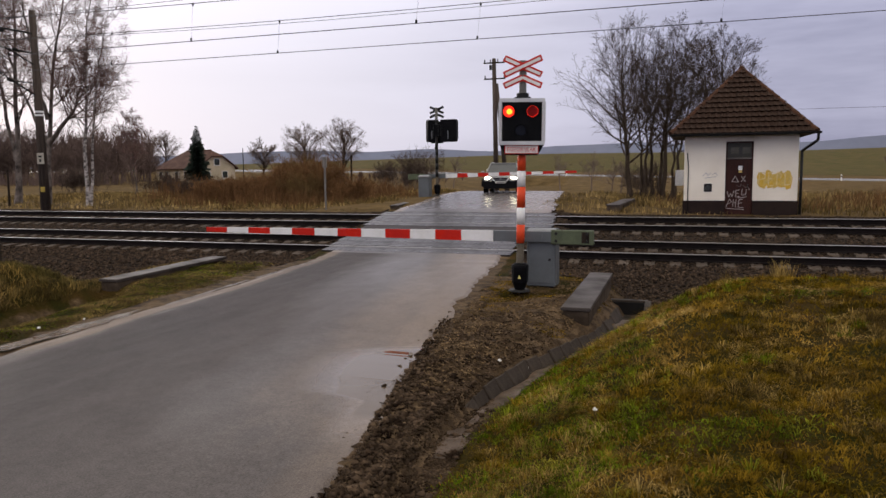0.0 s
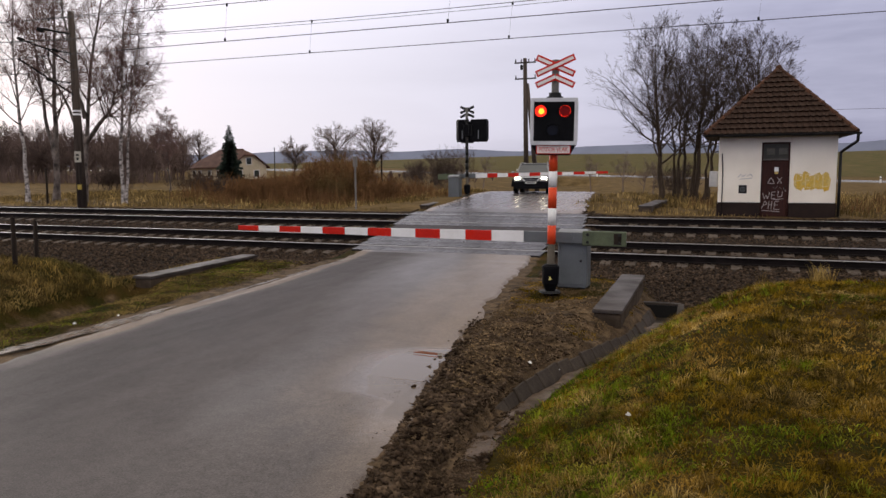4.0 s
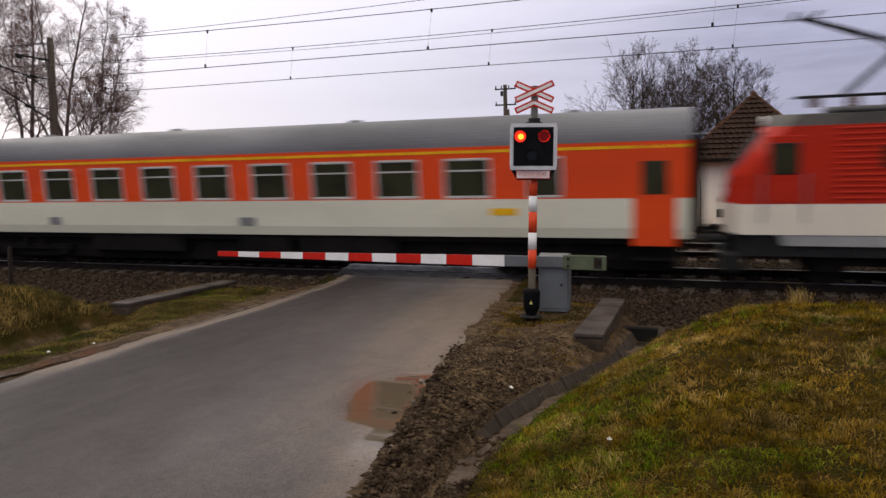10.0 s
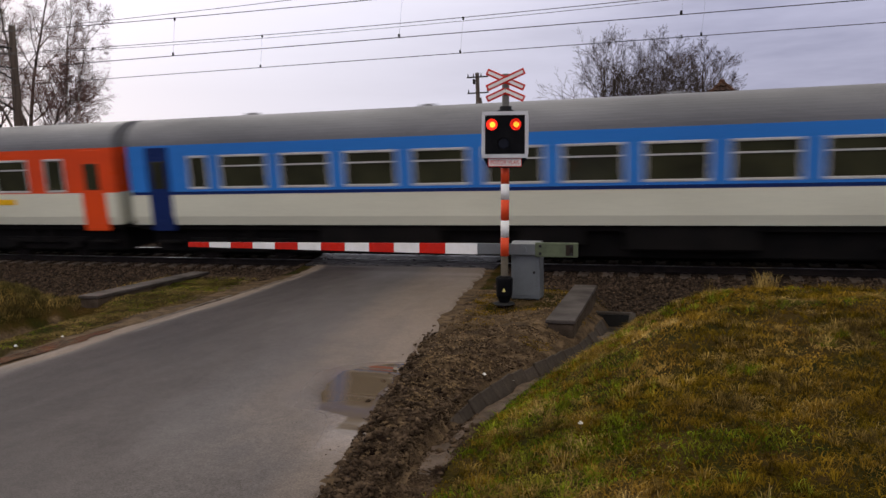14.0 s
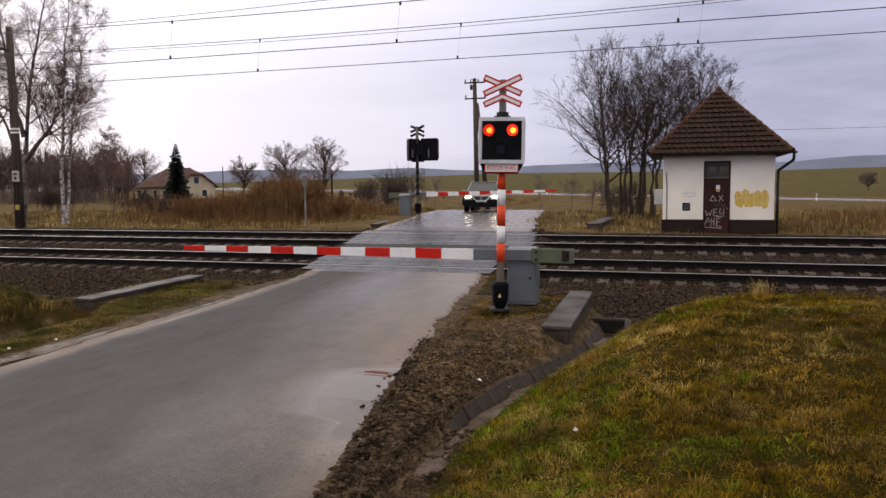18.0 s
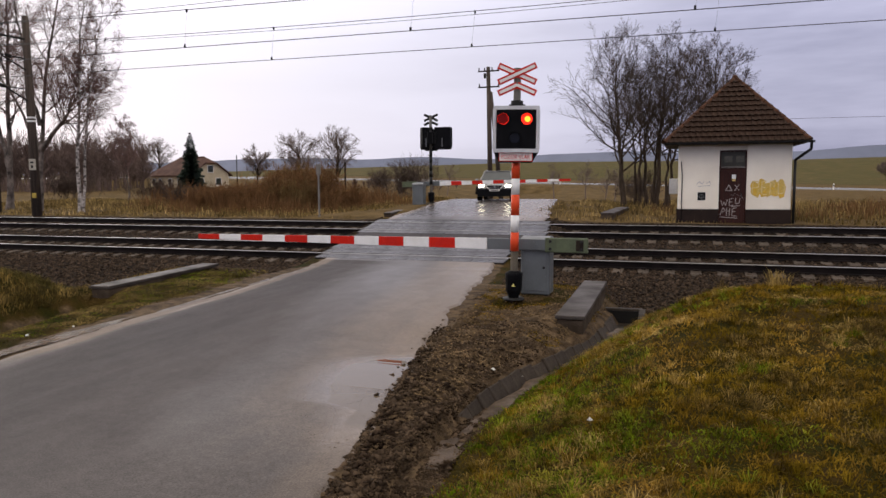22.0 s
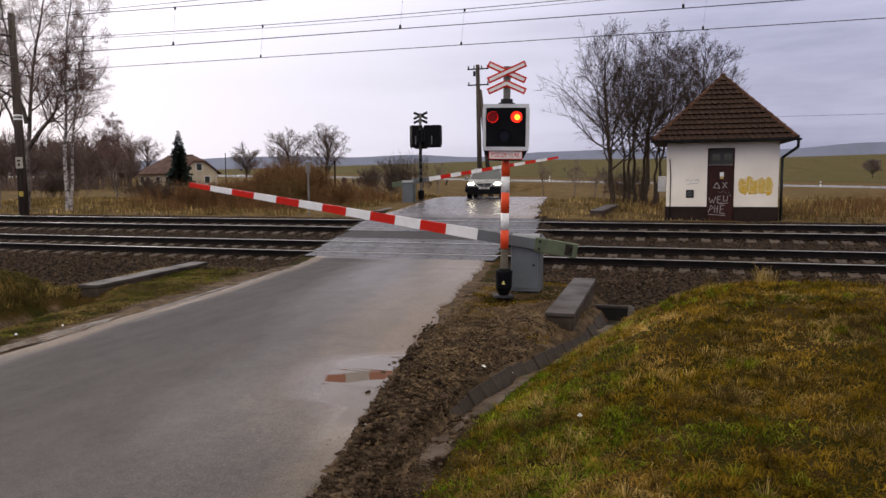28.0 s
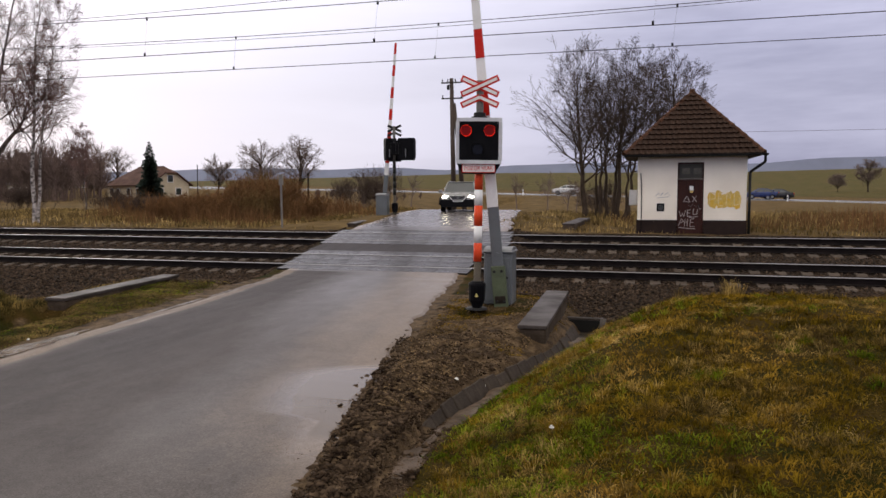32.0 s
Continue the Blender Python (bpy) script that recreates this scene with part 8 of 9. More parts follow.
blades("grass_left", FAR_GRASS, "rough dull golden grass on the bank across the road", 94, 110000, (-19.0, -9.8, 4.5, 15.8), 0.10, 0.006, lambda x, y, rng: on_left(x, y, rng) & (left_v(x, y) > 2.6), 1.2)
blades("grass_left_pale", DRY_GRASS, "pale dry tufts on the bank across the road", 96, 30000, (-19.0, -10.2, 5.5, 14.0), 0.15, 0.005, lambda x, y, rng: on_left(x, y, rng) & (left_v(x, y) > 2.9) & (hash_noise(x, y, 1.0, 9) > 0.0))
blades("grass_left_green", GREEN_GRASS, "short greenish grass strip beside the road", 97, 26000, (-12.6, -8.2, 5.0, 16.0), 0.045, 0.005, lambda x, y, rng: on_left(x, y, rng) & (left_v(x, y) < 2.4) & (left_v(x, y) > 0.55 + 0.3 * hash_noise(x, y, 1.3, 19) + 0.35 * smooth01(13, 8.6, y)), 1.4)
blades("grass_left_brown", FAR_GRASS, "short brown grass strip beside the road", 98, 80000, (-12.6, -8.2, 5.0, 16.0), 0.05, 0.005, lambda x, y, rng: on_left(x, y, rng) & (left_v(x, y) < 2.4) & (left_v(x, y) > 0.5 + 0.35 * smooth01(13, 8.6, y)), 1.4)
blades("grass_bank", OLIVE_GRASS, "thin grass on the gravel bank", 95, 34000, (-4.2, -1.2, 9.6, 16.2), 0.05, 0.004, on_bank, 1.4)
for i, (x, y) in enumerate(((1.10, 10.15), (1.20, 10.3), (2.9, 10.0), (0.46, 10.4), (1.05, 10.35), (3.6, 9.8))):
    blades("dry_tuft", DRY_GRASS, "tall pale dry tuft on the mound", 120 + i, 46, (x - 0.07, x + 0.07, y - 0.07, y + 0.07), 0.24, 0.003, lambda x, y, rng: x > -99, 0.5)

# ---- overhead line ----
COPPER = mat("dark_wire", (0.045, 0.042, 0.045), (0.06, 0.055, 0.055), rough=0.5, bump=0)


def sag(x, low, x_low, c):
    """Height of a hanging wire: lowest at x_low, the same in every span of 60 m."""
    d = (x - x_low + 30.0) % 60.0 - 30.0
    return low + c * d * d


def wire(pts, r):
    """One round wire through the points."""
    v, f = tubes([(np.array(pts, float), np.full(len(pts), r))], 5)
    return np_mesh("wire", v, f, COPPER)


def overhead(name, y, contact, low, x_low, x_drop, label):
    """Contact wire and messenger with droppers over one track."""
    w = thing(name, pose(0, 0, 0), label, "overhead wire", "overhead wires", "structure")
    xs = np.linspace(-88.5, 91.5, 91)
    part("contact_wire", wire([(x, y, contact) for x in xs], 0.0125), COPPER, w)
    mz = lambda x: sag(x, low, x_low, 0.0008)
    part("messenger_wire", wire([(x, y, mz(x)) for x in xs], 0.012), COPPER, w)
    for k in range(-10, 13):
        x = x_drop + 7.4 * k
        part("dropper", Geo().cyl((x, y, contact), (x + 0.12, y, mz(x)), 0.003, n=4), COPPER, w)
        part("clamp", Geo().box(x - 0.03, x + 0.03, y - 0.015, y + 0.015, contact - 0.01, contact + 0.1, 0.006).box(x + 0.09, x + 0.15, y - 0.015, y + 0.015, mz(x) - 0.08, mz(x) + 0.02, 0.006), BLACK_METAL, w)


overhead("overhead_line_near", 19.45, 6.13, 7.215, -8.0, -14.76, "contact and messenger wires over the near track")
overhead("overhead_line_far", 23.5, 6.31, 7.42, -11.0, -14.19, "contact and messenger wires over the far track")
for y, low, x_low in ((24.6, 7.55, -11.0), (19.2, 7.31, -18.0)):
    single("feeder_wire", wire([(x, y, sag(x, low, x_low, 0.001)) for x in np.linspace(-88.5, 91.5, 91)], 0.009), COPPER, "thin feeder wire along the line", "overhead wire", "overhead wires", "structure")


def mast(x, y):
    m = thing("line_mast", pose(x, y, float(ground_z(x, y)) - 0.1), "dark tapered overhead line mast with bracket arms", "mast", "line masts")
    part("shaft", Geo().cyl((0, 0, -0.3), (-0.02, 0, 9.1), 0.22, 0.14, 14), WOOD_POLE, m, "", True)
    part("band", Geo().cyl((0, 0, 4.39), (0, 0, 4.47), 0.19, n=14), WHITE_PAINT, m, "white band")
    part("band", Geo().cyl((0, 0, 4.55), (0, 0, 4.63), 0.188, n=14), WHITE_PAINT, m, "white band")
    part("number_plate", Geo().box(-0.05, 0.35, -0.26, -0.22, 2.22, 2.72, 0.01), mat("pale_plate", (0.42, 0.38, 0.30), rough=0.6), m, "pale plate with an unreadable mark")
    part("plate_bars", Geo().box(0.06, 0.24, -0.267, -0.258, 2.52, 2.6).box(0.09, 0.21, -0.267, -0.258, 2.32, 2.44), BLACK_METAL, m)
    part("yellow_tag", Geo().box(0.02, 0.26, -0.25, -0.21, 0.95, 1.18, 0.01), mat("yellow_tag", (0.42, 0.30, 0.05), rough=0.6), m)
    for pts, r in (([(0, 0, 8.07), (0, -1.85, 8.05)], 0.045), ([(0, 0, 7.2), (0, -1.5, 7.22)], 0.03), ([(0, 0, 6.65), (0, -1.4, 7.2), (0, -2.9, 7.45)], 0.032), ([(0, 0, 5.25), (0, -1.25, 5.85), (0, -2.9, 6.6)], 0.035), ([(0, 0, 5.85), (0, -1.25, 5.85)], 0.025)):
        part("bracket_arm", Geo().line(pts, r, 8), BLACK_METAL, m)
    for p in ((0, -1.6, 7.95), (0, -0.9, 7.2), (0, -1.25, 5.85), (0, -2.6, 7.42)):
        ins = Geo().cyl((p[0], p[1] + 0.02, p[2]), (p[0], p[1] - 0.3, p[2] + 0.03), 0.03, n=6)
        for j in range(4):
            ins.cyl((p[0], p[1] - 0.07 * j, p[2] + 0.01 * j), (p[0], p[1] - 0.07 * j - 0.04, p[2] + 0.01 * j), 0.08, 0.05, 8)
        part("insulator", ins, BLACK_METAL, m)
    return m


mast(-28.47, 26.35)
mast(31.5, 26.35)
mast(-88.5, 26.35)

# ---- poles and posts ----
zp = float(ground_z(-16.3, 62.0))
tp = thing("telegraph_pole", pose(-16.3, 62.0, zp) @ Matrix.Diagonal((1.636, 1.636, (11.4 - zp) / 7.25, 1)), "double-legged wooden pole with two crossarms", "utility pole")
part("pole", Geo().cyl((0, 0, -0.3), (-0.12, 0, 7.25), 0.14, 0.10, 10), WOOD_POLE, tp, "", True)
part("brace_pole", Geo().cyl((0.55, 0.2, -0.3), (0.0, 0.05, 5.9), 0.13, 0.09, 10), WOOD_POLE, tp, "", True)
part("crossarm", Geo().box(-0.66, 0.48, -0.1, -0.02, 6.98, 7.05, 0.01), WOOD_DARK, tp)
part("crossarm", Geo().box(-0.64, 0.5, -0.1, -0.02, 6.12, 6.19, 0.01), WOOD_DARK, tp)
for x, z in ((-0.6, 7.05), (-0.3, 7.05), (0.1, 7.05), (0.42, 7.05), (-0.58, 6.19), (0.44, 6.19)):
    part("insulator", Geo().cyl((x, -0.06, z), (x, -0.06, z + 0.16), 0.035, 0.025, 8), BLACK_METAL, tp)
part("junction_box", Geo().box(-0.32, -0.2, -0.2, -0.08, 6.62, 6.9, 0.02), BLACK_METAL, tp)
fpole = thing("far_pole", pose(1.5, 150, float(ground_z(1.5, 150))), "far wooden power pole in the field", "utility pole")
part("shaft", Geo().cyl((0, 0, -0.5), (0, 0, 12.3 - float(ground_z(1.5, 150))), 0.16, 0.1, 8), WOOD_POLE, fpole)
part("crossarm", Geo().box(-0.8, 0.8, -0.06, 0.06, 11.9 - float(ground_z(1.5, 150)), 12.0 - float(ground_z(1.5, 150)), 0.01), WOOD_DARK, fpole)
single("aerial_wire", wire([(1.5 + 200 * t, 150, 12.3 - 1.2 * t * (1 - t)) for t in np.linspace(0, 1, 30)], 0.03), COPPER, "thin aerial wire sagging across the field", "cable", "aerial wires")

sp = thing("marker_post", pose(-14.62, 27.6, float(ground_z(-14.62, 27.6))), "slim pale marker post with a square head", "post")
part("stem", Geo().cyl((0, 0, -0.2), (0, 0, 2.05), 0.045, n=10), CONCRETE, sp)
part("head", Geo().box(-0.09, 0.09, -0.05, 0.05, 1.75, 2.2, 0.015), CONCRETE, sp)
for x, y, h in ((-12.95, 10.3, 1.02), (-13.8, 11.5, 1.05)):
    st = thing("fence_stake", pose(x, y, float(ground_z(x, y)) - 0.1), "old wooden stake in rough grass", "stake", "fence stakes")
    part("stake_shaft", Geo().cyl((0, 0, -0.2), (random.uniform(-0.04, 0.04), 0, h), 0.05, 0.042, 8), WOOD_DARK, st)
    part("stake_top", Geo().cyl((0, 0, h * 0.97), (0, 0, h * 1.0 + 0.04), 0.03, 0.01, 8), WOOD_DARK, st)
for x, y, h, lab in ((-34.0, 29.2, 1.9, "short dark wooden post by the birches"), (-52.5, 78, 3.9, "thin post in the field"), (-17.5, 36.0, 2.5, "thin dark post in the scrub")):
    st = thing("field_post", pose(x, y, float(ground_z(x, y)) - 0.1), lab, "post", "field posts")
    part("shaft", Geo().cyl((0, 0, -0.2), (0.03, 0, h), 0.06, 0.05, 8), WOOD_DARK, st)
    part("cap", Geo().cyl((0.03, 0, h), (0.03, 0, h + 0.08), 0.08, 0.03, 8), WOOD_DARK, st)

# ---- far road and its fence posts ----
xs = np.linspace(-170, 260, 130)
g = Geo()
for a, b in zip(xs[:-1], xs[1:]):
    za, zb = (float(ground_z(q, 112.0)) + 0.18 for q in (a, b))
    g.add([(a, 109.5, za), (b, 109.5, zb), (b, 114.5, zb), (a, 114.5, za), (a, 107.8, za - 0.7), (b, 107.8, zb - 0.7), (a, 116, za - 0.5), (b, 116, zb - 0.5)], [(0, 1, 2, 3), (4, 5, 1, 0), (3, 2, 7, 6)])
single("road_cross", g, mat("wet_far_asphalt", (0.12, 0.115, 0.12), (0.09, 0.088, 0.09), big=0.2, rough=0.25, rvar=0.08, bump=0, spec=0.6), "wet main road crossing the fields", "road", kind="structure")
for x in np.arange(-30, 70, 12.0):
    z = float(ground_z(x, 107.6))
    p = thing("marker_stone", pose(x, 108.6, z), "small white roadside marker", "marker post", "roadside markers")
    part("stone", Geo().box(-0.09, 0.09, -0.06, 0.06, -0.4, 0.85, 0.03), WHITE_PAINT, p)
    part("stripe", Geo().box(-0.093, 0.093, -0.065, 0.065, 0.5, 0.65, 0.01), BLACK_METAL, p)


# ---- house ----
def build_house():
    z = -0.15
    h = thing("house", pose(-67.4, 89.0, z, 0, 0, -20), "cream single-storey house with a brown half-hipped roof", "house")
    wall = mat("cream_house_wall", (0.55, 0.46, 0.32), (0.45, 0.38, 0.26), big=0.5, rough=0.85)
    tile = mat("house_roof_tiles", (0.085, 0.042, 0.030), (0.06, 0.032, 0.025), big=0.8, fine=8, rough=0.75, bump=0.3, spec=0.1)
    L, W, E, R = 11.2, 6.2, 3.0, 5.4        # length, depth, eaves, ridge
    part("wall", Geo().box(-L, 0, 0, W, -0.6, E, 0.04), wall, h)
    # gable wall under the half hip
    part("gable", Geo().prism([(0.06, E - 0.02), (W - 0.06, E - 0.02), (W * 0.66, 4.45), (W * 0.34, 4.45)], "x", -0.3, -0.005), wall, h, "cream gable")
    o, t = 0.45, 0.16
    rid = [(-L + 3.4, W / 2, R), (-1.3, W / 2, R)]
    gl, gh = 0.35, 4.45
    top = [(-L - o, -o, E - 0.25), (gl, -o, E - 0.25), (gl, W * 0.34, gh + 0.08), (gl, W * 0.66, gh + 0.08), (gl, W + o, E - 0.25), (-L - o, W + o, E - 0.25)] + rid
    low = [(x, y, q - t) for x, y, q in top]
    f = [(0, 1, 2, 7, 6), (2, 3, 7), (3, 4, 5, 6, 7), (5, 0, 6)]
    edge = [0, 1, 2, 3, 4, 5]
    rf = part("roof", Geo().add(top + low, f + [tuple(8 + i for i in q[::-1]) for q in f] + [(edge[i], 8 + edge[i], 8 + edge[(i + 1) % 6], edge[(i + 1) % 6]) for i in range(6)]), tile, h, "brown half-hipped roof")
    part("ridge_cap", Geo().line([rid[0], rid[1]], 0.1, 8), tile, rf)
    part("chimney", Geo().box(-4.4, -3.9, W / 2 - 0.25, W / 2 + 0.25, R - 0.3, R + 0.75, 0.03), mat("chimney_brick", (0.16, 0.08, 0.05), rough=0.8), rf)
    for x in (-9.9, -8.3, -5.6, -3.2, -1.4):
        fr = part("window", Geo().box(x - 0.5, x + 0.5, -0.05, 0.03, 1.25, 2.35, 0.01), WHITE_PAINT, h)
        part("pane", Geo().box(x - 0.42, x + 0.42, -0.06, 0.0, 1.33, 2.27), DARK_GLASS, fr)
    for y, z0 in ((1.5, 1.25), (4.4, 1.25), (W / 2, 3.1)):
        fr = part("window", Geo().box(-0.03, 0.05, y - 0.5, y + 0.5, z0, z0 + 1.1, 0.01), WHITE_PAINT, h)
        part("pane", Geo().box(0.0, 0.06, y - 0.42, y + 0.42, z0 + 0.08, z0 + 1.02), DARK_GLASS, fr)
    return h


build_house()

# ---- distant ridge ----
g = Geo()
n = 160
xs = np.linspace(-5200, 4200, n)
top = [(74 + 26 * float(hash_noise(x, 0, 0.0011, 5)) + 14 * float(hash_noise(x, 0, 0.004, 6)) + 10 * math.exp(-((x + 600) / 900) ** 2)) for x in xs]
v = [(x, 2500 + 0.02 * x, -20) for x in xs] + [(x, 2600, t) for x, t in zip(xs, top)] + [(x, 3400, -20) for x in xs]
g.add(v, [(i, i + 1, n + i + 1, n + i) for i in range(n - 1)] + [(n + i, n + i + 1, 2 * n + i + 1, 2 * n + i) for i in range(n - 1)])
# the haze of distance is put into the bluish base colour
single("backdrop_hills", g, mat("haze_tinted_hills", (0.165, 0.18, 0.235), (0.195, 0.21, 0.27), big=0.002, fine=0.02, rough=1.0, bump=0, spec=0.0, grain=0.06), "wooded hills on the horizon, tinted blue for the haze of distance", "hills", kind="structure")


# ---- vehicles ----
def vehicle(name, label, paint, length=4.5, width=1.82, height=1.62, estate=True, lights=False):
    """A car, nose towards -y. Body, glasshouse, wheels, lamps, plate as a plain bar."""
    c = thing(name, pose(0, 0, 0), label, "car", "cars")
    L, W, H = length / 2, width / 2, height
    # stations from nose to tail: y, bonnet height, half width
    st = [(-L, 0.72, 0.80), (-L + 0.12, 0.86, 0.9), (-L + 0.55, 0.95, 0.98), (-L + 1.1, 1.0, 1.0), (L - 0.5, 1.02, 1.0), (L - 0.08, 0.98, 0.95), (L, 0.7, 0.9)]
    v, f = [], []
    for y, h, k in st:
        w = W * k
        v += [(-w * 0.94, y, 0.28), (-w, y, 0.5), (-w * 0.99, y, h * 0.8), (-w * 0.9, y, h), (w * 0.9, y, h), (w * 0.99, y, h * 0.8), (w, y, 0.5), (w * 0.94, y, 0.28)]
    for i in range(len(st) - 1):
        for j in range(8):
            a, b = i * 8 + j, i * 8 + (j + 1) % 8
            f.append((a, b, b + 8, a + 8))
    f += [tuple(range(8))[::-1], tuple(range(8 * (len(st) - 1), 8 * len(st)))]
    part("body", Geo().add(v, f), paint, c, "", True)
    y0, y1, y2, y3 = -L + 1.05, -L + 1.75, (L - 0.75 if estate else L - 1.4), (L - 0.15 if estate else L - 0.5)
    wt, wb = W * 0.72, W * 0.9
    cabin = Geo().add([(-wb, y0, 0.98), (wb, y0, 0.98), (wb, y3, 1.0), (-wb, y3, 1.0), (-wt, y1, H - 0.04), (wt, y1, H - 0.04), (wt, y2, H - 0.02), (-wt, y2, H - 0.02)],
                      [(0, 1, 5, 4), (1, 2, 6, 5), (2, 3, 7, 6), (3, 0, 4, 7), (4, 5, 6, 7)])
    part("glasshouse", cabin, glass(name + "_glass", (0.03, 0.034, 0.036), 0.05), c, "dark windows")
    part("roof", Geo().box(-wt - 0.01, wt + 0.01, y1 - 0.03, y2 + 0.03, H - 0.05, H + 0.005, 0.02), paint, c)
    pil = Geo()
    for s in (-1, 1):
        pil.cyl((s * wb, y0, 0.98), (s * wt, y1, H - 0.03), 0.04, n=6).cyl((s * wb, y3, 1.0), (s * wt, y2, H - 0.03), 0.05, n=6).cyl((s * W * 0.9, 0.2, 1.0), (s * wt, 0.2, H - 0.03), 0.035, n=6)
        pil.cyl((s * (wt - 0.02), y1 + 0.1, H + 0.05), (s * (wt - 0.02), y2, H + 0.05), 0.02, n=6)
    part("pillars", pil, paint, c)
    for s in (-1, 1):
        part("mirror", Geo().box(min(s * W, s * (W + 0.2)), max(s * W, s * (W + 0.2)), y0 + 0.15, y0 + 0.28, 0.98, 1.13, 0.04), paint, c)
        for yy in (-L + 0.85, L - 0.85):
            t = part("wheel", Geo().cyl((s * (W - 0.22), yy, 0.33), (s * (W + 0.005), yy, 0.33), 0.33, n=20), BLACK_PLASTIC, c)
            part("rim", Geo().cyl((s * (W - 0.02), yy, 0.33), (s * (W + 0.015), yy, 0.33), 0.2, n=14), GREY_STEEL, t)
        lm = HEAD_ON if lights else FRAME_PALE
        part("headlamp", Geo().box(s * 0.66 - 0.15, s * 0.66 + 0.15, -L - 0.03, -L + 0.2, 0.68, 0.82, 0.05), lm, c, "lit headlamp" if lights else "")
        if lights:
            part("wheel_arch", Geo().prism([(0.42 * math.cos(q) - L + 0.85, 0.33 + 0.42 * math.sin(q)) for q in np.linspace(0, math.pi, 12)], "x", s * W - 0.09, s * W + 0.012), BLACK_PLASTIC, c, "black wheel arch")
        part("tail_lamp", Geo().box(s * 0.72 - 0.1, s * 0.72 + 0.1, L - 0.06, L + 0.015, 0.75, 0.95, 0.02), RED_PAINT, c)
    gr = part("grille", Geo().box(-0.46, 0.46, -L - 0.015, -L + 0.05, 0.60, 0.78, 0.02), BLACK_PLASTIC, c)
    part("grille_trim", Geo().box(-0.46, 0.46, -L - 0.025, -L, 0.685, 0.705).box(-0.46, 0.46, -L - 0.025, -L, 0.635, 0.65), GREY_STEEL, gr)
    if lights:
        part("bumper", Geo().prism([(-L - 0.05, 0.24), (-L + 0.2, 0.22), (-L + 0.2, 0.60), (-L - 0.02, 0.60)], "x", -W * 0.93, W * 0.93), BLACK_PLASTIC, c, "black lower bumper")
        part("chrome_trim", Geo().box(-0.5, 0.5, -L - 0.035, -L + 0.02, 0.775, 0.80, 0.008).prism([(0.80, -0.5), (0.80, -0.44), (0.60, -0.27), (0.60, -0.33)], "y", -L - 0.06, -L - 0.02).prism([(0.80, 0.5), (0.80, 0.44), (0.60, 0.27), (0.60, 0.33)][::-1], "y", -L - 0.06, -L - 0.02), WHITE_PAINT, c, "bright V-shaped grille trim")
    part("badge", Geo().cyl((0, -L - 0.03, 0.70), (0, -L, 0.70), 0.05, n=12), GREY_STEEL, c)
    part("lower_intake", Geo().box(-0.6, 0.6, -L - 0.01, -L + 0.08, 0.32, 0.46, 0.02), BLACK_PLASTIC, c)
    part("number_plate", Geo().box(-0.26, 0.26, -L - 0.07, -L, 0.49, 0.59, 0.005), WHITE_PAINT, c, "white plate with a dark bar")
    part("plate_bar", Geo().box(-0.2, 0.2, -L - 0.074, -L - 0.068, 0.52, 0.56), BLACK_METAL, c)
    return c


HEAD_ON = mat("lit_headlamp", (1.0, 0.9, 0.66), (1.0, 0.92, 0.7), rough=0.2, bump=0, glow=14.0)
SILVER = mat("silver_beige_car_paint", (0.24, 0.24, 0.235), (0.20, 0.20, 0.195), rough=0.3, metal=0.25, bump=0)
waiting = vehicle("waiting_car", "silver estate car waiting with headlamps lit", SILVER, 4.6, 1.86, 1.55, lights=True)
waiting.matrix_world = pose(-9.62, 38.3, float(road_z(38.3)) - 0.03, -1.2, 0, 9)
car_blue = vehicle("passing_car", "dark blue car passing on the far road", mat("blue_car_paint", (0.02, 0.035, 0.12), rough=0.25, bump=0), 4.3, 1.74, 1.45, False)
car_dark = vehicle("passing_car", "dark car passing on the far road", mat("dark_car_paint", (0.02, 0.02, 0.022), rough=0.25, bump=0), 4.2, 1.7, 1.45, False)
car_white = vehicle("passing_car", "white car passing on the far road", mat("white_car_paint", (0.75, 0.75, 0.74), rough=0.25, bump=0), 3.9, 1.66, 1.38, True, lights=False)


